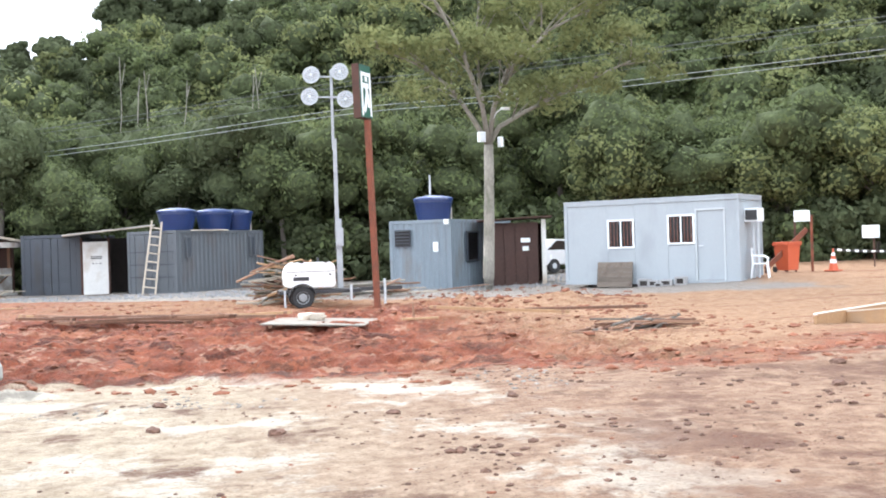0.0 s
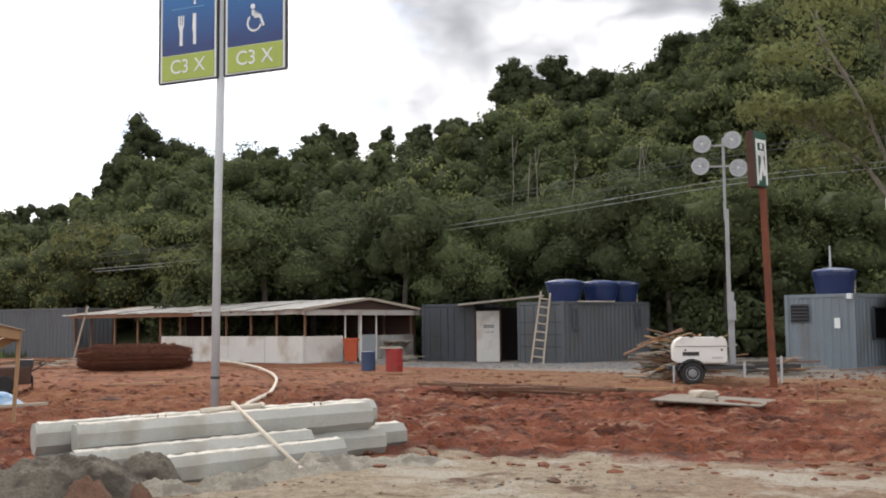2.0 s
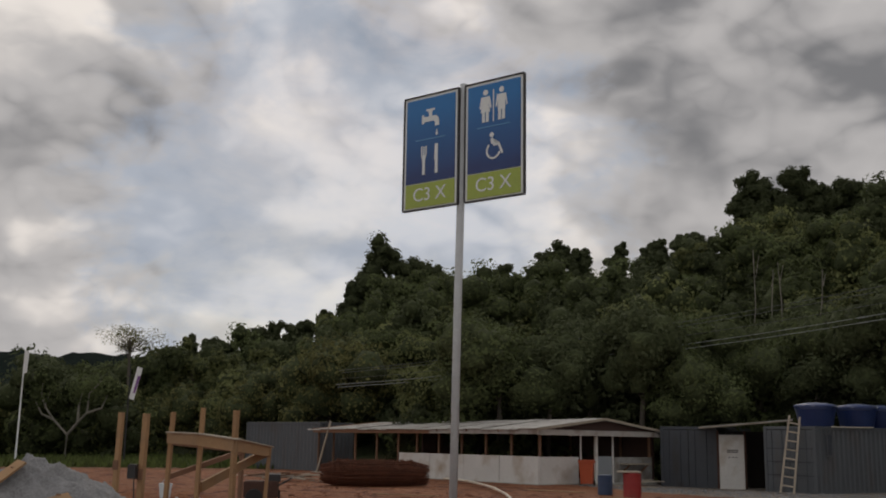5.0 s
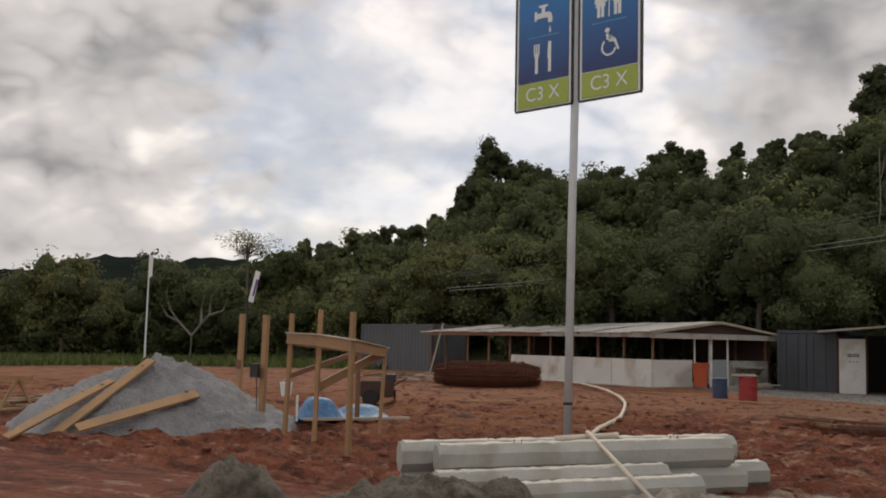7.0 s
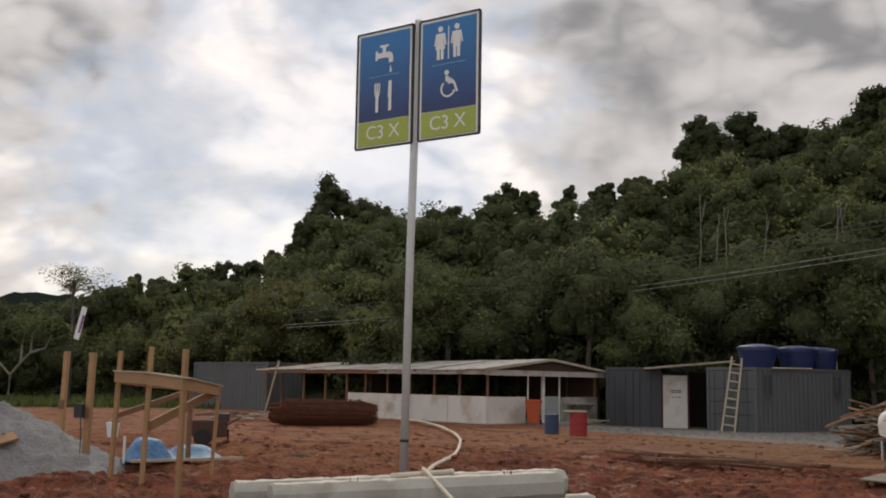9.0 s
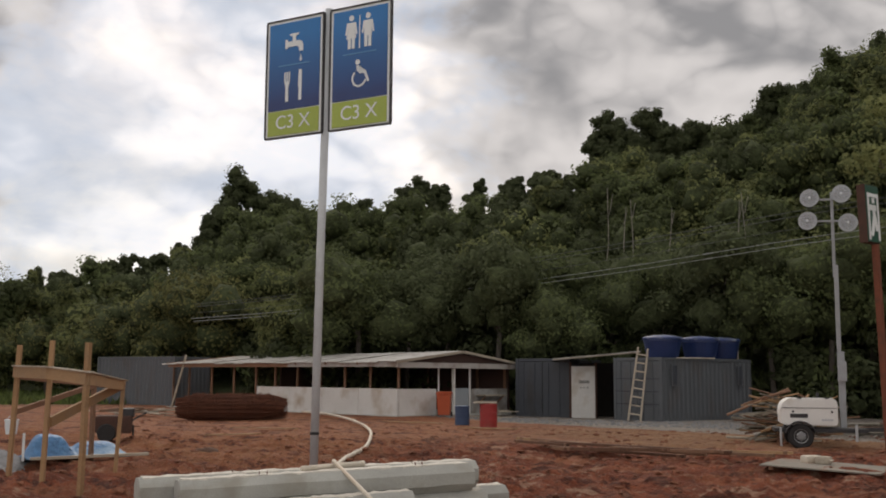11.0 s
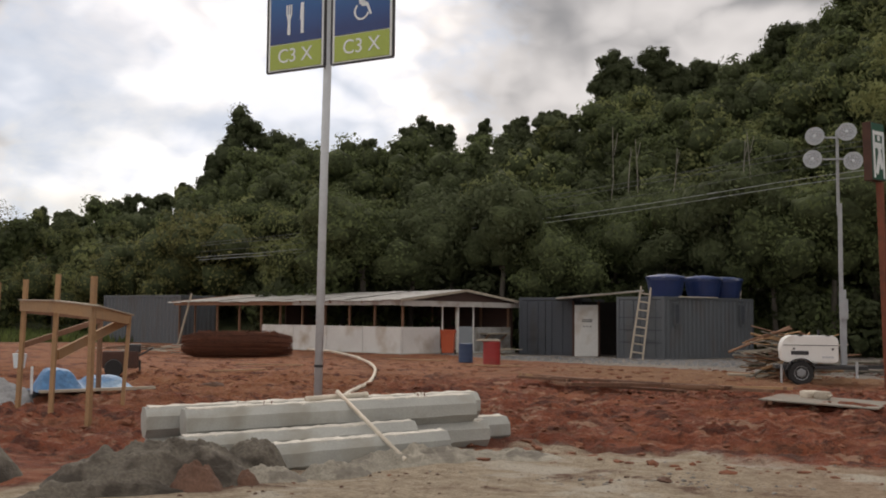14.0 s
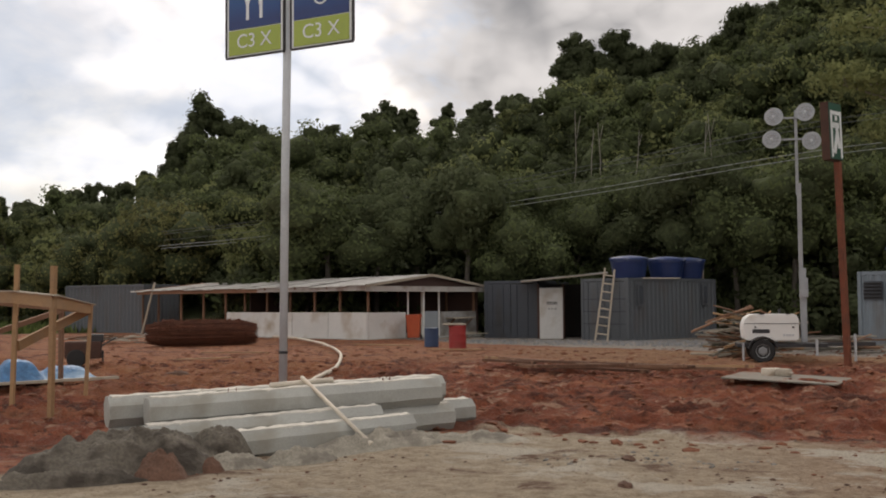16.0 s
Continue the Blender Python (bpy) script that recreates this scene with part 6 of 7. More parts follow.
def mud_panel():
    x, y = 1.0, 20.3
    t = thing("plywood_sheet", x, y, 0.12, -14, "grey muddy plywood sheet lying flat on battens", "plywood sheet", tilt=(0, 2))
    part("sheet", boxed((0, 0, 0.04), (2.0, 1.7, 0.025), 0.004), "ply", t)
    for s in (-0.8, 0.75):
        part("batten", boxed((s, 0, 0), (0.08, 1.66, 0.06)), "plank_dark", t)
    for px, py, w, turn in ((0.75, 20.75, 0.34, 30), (0.95, 20.6, 0.26, -20)):
        b = thing("cement_bag", px, py, 0.175, turn, "pale crumpled bag lying on the plywood sheet", "bag")
        bm = boxed((0, 0, 0.07), (w, 0.24, 0.14), 0.05)
        part("sack", bm, "plank_grey" if w < 0.3 else "pvc", b)
        part("fold", boxed((w / 2, 0, 0.07), (0.05, 0.2, 0.03), 0.01), "pvc", b)
    t = thing("marker_stake", 2.76, 19.5, gz(2.76, 19.5), 5, "short stake with a cross board on the mud", "stake")
    part("stake", boxed((-0.02, 0, 0.15), (0.035, 0.035, 0.36)), "plank_dark", t)
    part("cross_board", boxed((0.1, -0.02, 0.03), (0.72, 0.12, 0.04), 0.004), "plank", t)


mud_panel()


def stick_heap(x, y, n, length, spread_, mats, label, seed, h=0.3, turn=0.0, steep=0.085):
    r = random.Random(seed)
    t = thing("stick_pile", x, y, gz(x, y), turn, label, "stick pile")
    for k in range(n):
        a = r.gauss(0, 0.55)
        c = Vector((r.gauss(0, spread_), r.gauss(0, spread_ * 0.4), 0.04 + h * r.random() ** 1.5))
        l = length * r.uniform(0.5, 1.0) / 2
        d = Vector((math.cos(a) * l, math.sin(a) * l, r.uniform(-steep * 0.8, steep * 1.2) * l))
        c.z = max(c.z, abs(d.z) + 0.03)
        bm = tube(bmesh.new(), [c - d, c + Vector((0, 0, r.uniform(-0.03, 0.04))), c + d], r.uniform(0.018, 0.04), 5) if r.random() < 0.5 else beamed(c - d, c + d, r.uniform(0.05, 0.11), 0.03)
        part("stick", bm, r.choice(mats), t)
    return t


stick_heap(6.6, 17.7, 34, 2.2, 0.5, ("plank_dark", "bark", "mud_board"), "heap of cut branches and sticks on mud", 3, 0.16, 38)
stick_heap(0.5, 30.4, 110, 2.1, 0.40, ("plank_grey", "plank_dark", "plank", "bark_pale"), "tall heap of scrap timber behind the light tower", 8, 1.15, 10, 0.34)
stick_heap(3.2, 33.5, 28, 2.4, 0.8, ("plank_grey", "plank_dark", "bark_pale"), "low heap of scrap timber by the cabin", 9, 0.4, 5)
stick_heap(-10.6, 41.6, 10, 2.4, 0.2, ("plank_grey", "plank_dark"), "few scrap timbers beside the dark container", 12, 0.4, 60)


stick_heap(-23.08, 36.34, 26, 1.7, 1.3, ("plank_grey", "plank_dark", "bark_pale"), "low scatter of scrap timber beyond the rebar bundle", 15, 0.28, 20)
stick_heap(-19.6, 15.4, 16, 1.3, 0.45, ("plank", "plank_grey", "plank_dark"), "offcuts of sawn timber piled on the earth", 16, 0.35, 40)


# ---- mounds ----
def mound(name, x, y, rx, ry, h, mat, label, category, seed, peak=1.6, rough=0.12, turn=0.0, n=56):
    """A heap with a noisy outline and surface."""
    me_v, me_f, rings = [], [], n // 2
    s, ct, g0 = seed * 7.7, radians(turn), gz(x, y)
    for i in range(rings + 1):
        q = i / rings
        for k in range(n):
            a = k * math.tau / n
            edge = 1 + 0.16 * float(lattice(np.float64(s + 2.2 * math.cos(a)), np.float64(s + 2.2 * math.sin(a))))
            px, py = q * rx * edge * math.cos(a), q * ry * edge * math.sin(a)
            z = h * max(0, 1 - q ** peak) + h * rough * (1 - q ** 4) * float(bumps(np.float64(px + s), np.float64(py - s), 2.2 / max(0.5, min(rx, ry)), 6, True, 0.62))
            wx, wy = x + px * math.cos(ct) - py * math.sin(ct), y + px * math.sin(ct) + py * math.cos(ct)
            me_v.append((px, py, z - 0.05 * q + gz(wx, wy) - g0))
    for i in range(rings):
        for k in range(n):
            k2 = (k + 1) % n
            me_f.append((i * n + k, (i + 1) * n + k, (i + 1) * n + k2, i * n + k2))
    me = bpy.data.meshes.new(name)
    me.from_pydata(me_v, [], me_f)
    me.polygons.foreach_set("use_smooth", [True] * len(me_f))
    me.materials.append(M[mat])
    ob = new(name, me)
    ob.matrix_world = pose(x, y, gz(x, y), 0, 0, turn)
    return tagged(ob, label, category)


mound("sand_heap", -5.68, 9.08, 1.06, 0.62, 0.36, "sand", "broad heap of damp grey sand in front of the beams", "sand heap", 1, 2.3, 0.17, 38, 120)
mound("sand_heap", -5.05, 9.85, 0.36, 0.32, 0.33, "sand", "small steep heap of grey sand", "sand heap", 2, 3.4, 0.12)
mound("sand_heap", -4.75, 9.5, 0.5, 0.24, 0.11, "sand_pale", "crumbling pale sand at the foot of the heap", "sand heap", 11, 1.8, 0.45, 40)
mound("sand_heap", -4.3, 10.05, 0.5, 0.22, 0.11, "sand_pale", "crumbling pale sand in front of the beams", "sand heap", 12, 1.8, 0.5, 45)
mound("sand_heap", -3.8, 11.1, 1.2, 0.38, 0.13, "sand_pale", "low ridge of pale sand along the beams", "sand heap", 3, 1.8, 0.4, 50)
mound("sand_heap", -2.9, 11.9, 0.9, 0.32, 0.08, "sand_pale", "low ridge of pale sand past the beams", "sand heap", 6, 1.8, 0.4, 20)
mound("earth_heap", -5.16, 8.86, 0.34, 0.22, 0.19, "earth_dark", "dark red-brown clods of earth beside the sand", "earth heap", 4, 2.2, 0.3)
mound("earth_heap", -4.8, 9.2, 0.15, 0.11, 0.09, "earth_dark", "small red-brown clod of earth beside the sand", "earth heap", 14, 2.6, 0.4)
mound("sand_heap", -5.75, 8.3, 0.85, 0.22, 0.10, "sand", "dark crumbled sand at the foot of the heap", "sand heap", 15, 1.8, 0.6, 38)
mound("sand_heap", -7.6, 8.6, 0.62, 0.5, 0.42, "sand", "grey-green sand heap by the mud", "sand heap", 5, 1.8, 0.2)
mound("gravel_pile", -15.35, 15.0, 2.7, 2.3, 1.30, "gravel", "grey crushed-stone gravel pile with planks across it", "gravel pile", 9, 1.15, 0.05, 40, 96)


# ---- planks on the gravel pile ----
def slant(a, b, w, roll):
    """A plank lying against a slope, rolled about its length."""
    a, b = Vector(a), Vector(b)
    q = (b - a).to_track_quat("X", "Z").to_matrix().to_4x4() @ Matrix.Rotation(radians(roll), 4, "X")
    return box(bmesh.new(), (a + b) / 2, ((b - a).length, w, 0.045), 0, q)


def ramp_planks():
    for (g, top, w) in (((-15.05, 12.3), (-15.04, 14.48, 1.27), 0.20), ((-15.1, 11.4), (-15.38, 13.83, 0.88), 0.16), ((-15.45, 11.9), (-15.54, 13.49, 0.72), 0.14)):
        a = Vector((*g, gz(*g) + 0.03))
        b = Vector(top)
        t = thing("scaffold_plank", a.x, a.y, a.z, 0, "pale timber plank laid up the gravel pile", "plank", "planks on the gravel pile")
        part("plank", slant((0, 0, 0.05), b - a, w, 14), "plank", t)
        part("nail_cleat", boxed((b - a) * 0.9 + Vector((0, 0, 0.03)), (0.05, 0.04, 0.03)), "plank_dark", t)
    a, b = Vector((-14.75, 12.55, 0.08)), Vector((-13.94, 14.6, 0.68))
    t = thing("scaffold_plank", a.x, a.y, a.z, 0, "broad timber plank lying across the gravel pile", "plank", "planks on the gravel pile")
    part("plank", slant((0, 0, 0.04), b - a, 0.22, 30), "plank", t)
    part("nail_cleat", boxed((b - a) * 0.9 + Vector((0, 0, 0.1)), (0.06, 0.05, 0.03)), "plank_dark", t)


ramp_planks()


# ---- timber frame ----
def timber_frame():
    t = thing("wooden_scaffold", -11.2, 15.0, 0, 0, "rough timber frame of posts, rails and braces", "scaffold")
    o = Vector((-11.2, 15.0, 0))
    P = {"a": (-11.64, 14.35, 2.17), "b": (-10.28, 13.41, 2.21), "c": (-9.3, 12.97, 2.16), "d": (-10.86, 16.09, 1.62)}
    for k, (x, y, h) in P.items():
        foot_ = Vector((x, y, gz(x, y) - 0.08)) - o
        lean = {"a": (0.07, 0.02, 0), "b": (0.05, 0.02, 0), "c": (0.03, 0.0, 0), "d": (0.08, 0.04, 0)}[k]
        part("post", beamed(foot_, Vector((x, y, h)) - o + Vector(lean), 0.085, 0.062), "plank", t)

    def at(k, z, dx=0, dy=0):
        return Vector((P[k][0] + dx, P[k][1] + dy, z)) - o

    corners = [at("a", 1.74, 0.05, -0.06), at("b", 1.72, 0.04, -0.06), at("c", 1.65, 0.06, -0.05), at("d", 1.52, 0.08, 0.0)]
    for p, q in zip(corners, corners[1:]):
        part("rail", beamed(p, q, 0.04, 0.17), "plank", t)
        part("rail_cap", beamed(p + Vector((0, 0, 0.095)), q + (q - p) * 0.12 + Vector((0, 0, 0.095)), 0.09, 0.02), "plank_grey", t)
    part("rail", beamed(at("a", 1.70, 0.05), at("d", 1.52, 0.06, 0.08), 0.04, 0.15), "plank_dark", t)
    part("brace", beamed(at("d", 1.50, 0.06, -0.06), at("b", 1.0, 0.05, 0.06), 0.04, 0.15), "plank", t)
    part("brace", beamed(at("a", 1.1, 0.03, 0.06), Vector((-12.0, 17.0, 1.5)) - o, 0.04, 0.09), "plank_dark", t)
    part("post", beamed(Vector((-12.0, 17.0, gz(-12.0, 17.0) - 0.05)) - o, Vector((-12.0, 17.0, 1.6)) - o, 0.07, 0.07), "plank_dark", t)
    for x, y, h, lab in ((-13.24, 15.6, 2.22, "tall rough timber post beside the gravel pile"), (-15.88, 17.9, 2.24, "tall rough timber post behind the gravel pile")):
        s = thing("timber_post", x, y, gz(x, y) - 0.05, 5, lab, "post", "timber posts")
        part("post", beamed((0, 0, 0), (0.05, 0, h), 0.1, 0.1), "plank", s)
        part("cleat", boxed((0.02, -0.06, h * 0.5), (0.12, 0.03, 0.2)), "plank_dark", s)
    s = thing("socket_box", -13.3, 15.45, 1.0, 15, "black site socket box hung on a timber post", "socket box")
    part("case", boxed((0, 0, 0.12), (0.16, 0.12, 0.26), 0.012), "dark_metal", s)
    part("cable", tube(bmesh.new(), [(0.03, 0, 0), (0.08, -0.05, -0.4), (0.1, -0.1, -0.9), (-0.4, -0.3, -0.86), (-1.2, -0.6, -0.5)], 0.012, 5), "dark_metal", s)
    s = thing("bucket", -13.95, 17.2, 0.55, 0, "white plastic bucket hung on the posts", "bucket")
    part("body", lathe(bmesh.new(), [(0.1, 0), (0.13, 0.26), (0.14, 0.28)], 20), "sign_white", s)
    part("handle", tube(bmesh.new(), [(-0.13, 0, 0.26), (0, 0.02, 0.4), (0.13, 0, 0.26)], 0.006, 5), "galvanised", s)
    part("hook", rodded((0, 0.02, 0.38), (0, 0.02, 0.6), 0.006), "dark_metal", s)


timber_frame()


def tarp():
    rng = np.random.default_rng(11)
    xs, ys = np.linspace(-0.95, 0.95, 46), np.linspace(-0.5, 0.5, 26)
    gx, gy = np.meshgrid(xs, ys)
    lump = 0.42 * np.exp(-((gx + 0.5) / 0.34) ** 4 - (gy / 0.34) ** 4) + 0.27 * np.exp(-((gx - 0.35) / 0.46) ** 4 - ((gy - 0.1) / 0.3) ** 2)
    z = np.maximum(0.02, lump + 0.05 * bumps(gx + 3, gy + 5, 3.0, 4, True) * (lump + 0.15))
    v = np.stack([gx + 0.05 * bumps(gx, gy, 2.5, 2), gy + 0.05 * bumps(gx + 9, gy, 2.5, 2), z], -1).reshape(-1, 3)
    nx = len(xs)
    i = (np.arange(len(ys) - 1)[:, None] * nx + np.arange(nx - 1)[None, :]).ravel()
    f = np.stack([i, i + 1, i + nx + 1, i + nx], -1)
    t = thing("tarpaulin", -12.4, 17.1, gz(-12.4, 17.1) + 0.04, 48, "crumpled blue tarpaulin draped over materials", "tarpaulin")
    o = raw_mesh("cloth", v, f, "tarp", t)
    o.data.polygons.foreach_set("use_smooth", [True] * len(f))
    m = o.modifiers.new("thickness", "SOLIDIFY")
    m.thickness = 0.012
    part("edge_board", beamed((-0.9, -0.6, 0.03), (1.2, -0.55, 0.05), 0.1, 0.05), "plank_grey", t)
    part("stake", boxed((-0.98, -0.3, 0.22), (0.04, 0.04, 0.5)), "sign_white", t)


tarp()


# ---- rebar bundle, mixer, hose, pipes ----
def rebar_bundle():
    r = random.Random(2)
    a, b = Vector((-20.75, 34.55)), Vector((-17.35, 36.4))
    d = b - a
    n = d.length
    t = thing("rebar_bundle", a.x, a.y, gz(*a), math.degrees(math.atan2(d.y, d.x)), "long bundle of rusty reinforcing steel cages", "rebar bundle")
    core = lathe(bmesh.new(), [(0.05, 0.02), (0.24, 0.06), (0.36, 0.3), (0.42, 0.8), (0.42, n - 0.7), (0.34, n - 0.25), (0.2, n - 0.05), (0.04, n)], 24)
    bmesh.ops.transform(core, matrix=pose(0, 0, 0.46, 0, 90) @ Matrix.Diagonal((1.0, 1.25, 1, 1)), verts=core.verts)
    part("core", core, "rebar", t)
    steel = bmesh.new()
    for k in range(620):
        q = r.uniform(0, math.tau)
        rad = r.uniform(0.86, 1.08)
        y, z = 0.56 * rad * math.cos(q), 0.44 * rad * math.sin(q)
        s, e, f = r.uniform(-0.12, 0.3), n - r.uniform(-0.15, 0.35), r.uniform(0.35, 0.8)
        m = r.uniform(0.5, 0.8)
        tube(steel, [(s, y * f, max(0.03, 0.46 + z * f)), (s + m, y, max(0.02, 0.46 + z)), (e - m, y + r.uniform(-0.03, 0.03), max(0.02, 0.46 + z)), (e, y * f, max(0.03, 0.46 + z * f))], 0.009, 4)
    for k in range(800):
        q, x = r.uniform(0, math.pi), n * r.uniform(0.06, 0.94)
        f = 0.8 if x < 0.5 or x > n - 0.5 else 1.0
        p = Vector((x, 0.56 * f * math.cos(q), 0.46 + 0.44 * f * math.sin(q)))
        tube(steel, [p, p + Vector((r.uniform(-0.12, 0.12), 0.10 * math.cos(q), 0.05 + 0.06 * math.sin(q)))], 0.008, 4)
    tagged(part("bar_mass", steel, "rebar", t), kind="stuff")
    for k in range(9):
        x = 0.35 + (n - 0.7) * k / 8
        part("stirrup", tube(bmesh.new(), [(x, 0.59 * math.cos(q * math.tau / 14), max(0.02, 0.46 + 0.46 * math.sin(q * math.tau / 14))) for q in range(15)], 0.013, 5), "rebar", t)


rebar_bundle()


def compressor():
    t = thing("site_machine", -15.2, 22.4, gz(-15.2, 22.4), 30, "dark rusty wheeled site machine behind the frame", "machine")
    part("body", boxed((0, 0, 0.42), (0.85, 0.5, 0.42), 0.06), "rust_brown", t)
    part("engine", boxed((0.3, 0, 0.7), (0.34, 0.36, 0.2), 0.03), "dark_metal", t)
    part("handle", tube(bmesh.new(), [(0.4, 0.2, 0.5), (0.75, 0.2, 0.7), (0.75, -0.2, 0.7), (0.4, -0.2, 0.5)], 0.02, 6), "dark_metal", t)
    for s in (-1, 1):
        w = part("wheel", lathe(bmesh.new(), [(0.05, -0.05), (0.2, -0.05), (0.22, 0), (0.2, 0.05), (0.05, 0.05)], 18), "rubber", t)
        w.matrix_local = pose(-0.15, 0.3 * s, 0.22, 90)
    part("prop", rodded((0.45, 0, 0), (0.45, 0, 0.4), 0.025), "dark_metal", t)


compressor()


def hose():
    pts = [(-7.35, 17.6), (-7.9, 19.5), (-8.4, 21.6), (-9.5, 24.9), (-11.2, 29.3), (-13.6, 34.2), (-16.0, 37.6), (-18.0, 39.3)]
    out = []
    for i in range(len(pts) - 1):
        p0, p1, p2, p3 = (Vector(pts[max(0, min(len(pts) - 1, i + k))]) for k in (-1, 0, 1, 2))
        for s in range(8):
            u = s / 8
            q = 0.5 * ((2 * p1) + (p2 - p0) * u + (2 * p0 - 5 * p1 + 4 * p2 - p3) * u * u + (3 * p1 - p0 - 3 * p2 + p3) * u ** 3)
            out.append((q.x, q.y, sum(gz(q.x + e, q.y + e2) for e, e2 in ((1.5, 0), (0.7, 0), (-0.7, 0), (0, 0.9), (0, -0.9), (-1.5, 0))) / 6 * (1 if q.y > 33 else 0.15) + 0.13))
    t = thing("hose", out[0][0], out[0][1], out[0][2], 0, "long pale hose curving across the red earth", "hose")
    o = Vector(out[0])
    part("pipe", tube(bmesh.new(), [Vector(p) - o for p in out], 0.044, 8), "pvc", t, smooth=True)
    for k in (12, 40):
        part("coupling", tube(bmesh.new(), [Vector(out[k]) - o, Vector(out[k + 1]) - o], 0.056, 10), "pvc", t)


hose()


def pipes_on_beams():
    a, b = along(1.42, 0.05, 0.66), along(2.28, 0.30, 0.67)
    t = thing("plastic_pipe", *a, 0, "pale plastic pipe lying across the stacked beams", "pipe", "pipes on the beams")
    d = Vector(b) - Vector(a)
    part("tube", rodded((0, 0, 0), d, 0.034, n=12), "pvc", t, smooth=True)
    part("socket", rodded(d * 0.94, d, 0.04, n=12), "pvc", t)
    a, b = along(1.84, 0.15, 0.73), along(2.12, -1.2, 0.08)
    t = thing("plastic_pipe", *a, 0, "pale plastic pipe leaning down over the beams", "pipe", "pipes on the beams")
    d = Vector(b) - Vector(a)
    part("tube", rodded((0, 0, 0), d, 0.024, n=12), "pvc", t, smooth=True)
    part("socket", rodded(d * 0.95, d, 0.03, n=12), "pvc", t)


pipes_on_beams()


# ---- overhead lines ----
def overhead_line(name, pts, r, mat, label):
    pts = [Vector(p) for p in pts]
    t = thing(name, *pts[0], 0, label, "overhead line", "overhead lines")
    o = pts[0]
    ext = [pts[0] * 2 - pts[1]] + pts + [pts[-1] * 2 - pts[-2]]
    out = []
    for a, b, c, d in zip(ext, ext[1:], ext[2:], ext[3:]):
        for s in range(14):
            u = s / 14
            q = 0.5 * (2 * b + (c - a) * u + (2 * a - 5 * b + 4 * c - d) * u * u + (3 * b - a - 3 * c + d) * u ** 3)
            out.append(q - o)
    out.append(pts[-1] - o)
    part("cable", tube(bmesh.new(), out, r, 5), mat, t)
    k = len(out) // 2
    part("splice", tube(bmesh.new(), [out[k], out[k] + (out[k + 1] - out[k]).normalized() * 0.5], r * 1.8, 6), mat, t)


for dz, dy, r, mat in ((0.0, 0, 0.016, "wire"), (-0.2, 0.2, 0.016, "wire"), (1.2, 0.3, 0.013, "wire_dark"), (1.02, 0.5, 0.013, "wire_dark"), (0.5, 0.4, 0.009, "wire_dark")):
    overhead_line("overhead_line", [(36.4, 24.6, 8.6 + dz), (11.9, 40.7 + dy, 7.8 + dz), (3.25, 43.76 + dy, 7.45 + dz), (-7.7, 48.4 + dy, 6.55 + dz * 0.95), (-20.6, 46.6 + dy, 4.95 + dz * 0.7), (-26.6, 45.2 + dy, 4.4 + dz * 0.6)], r, mat,
                  "thin overhead cable strung along the edge of the wood")


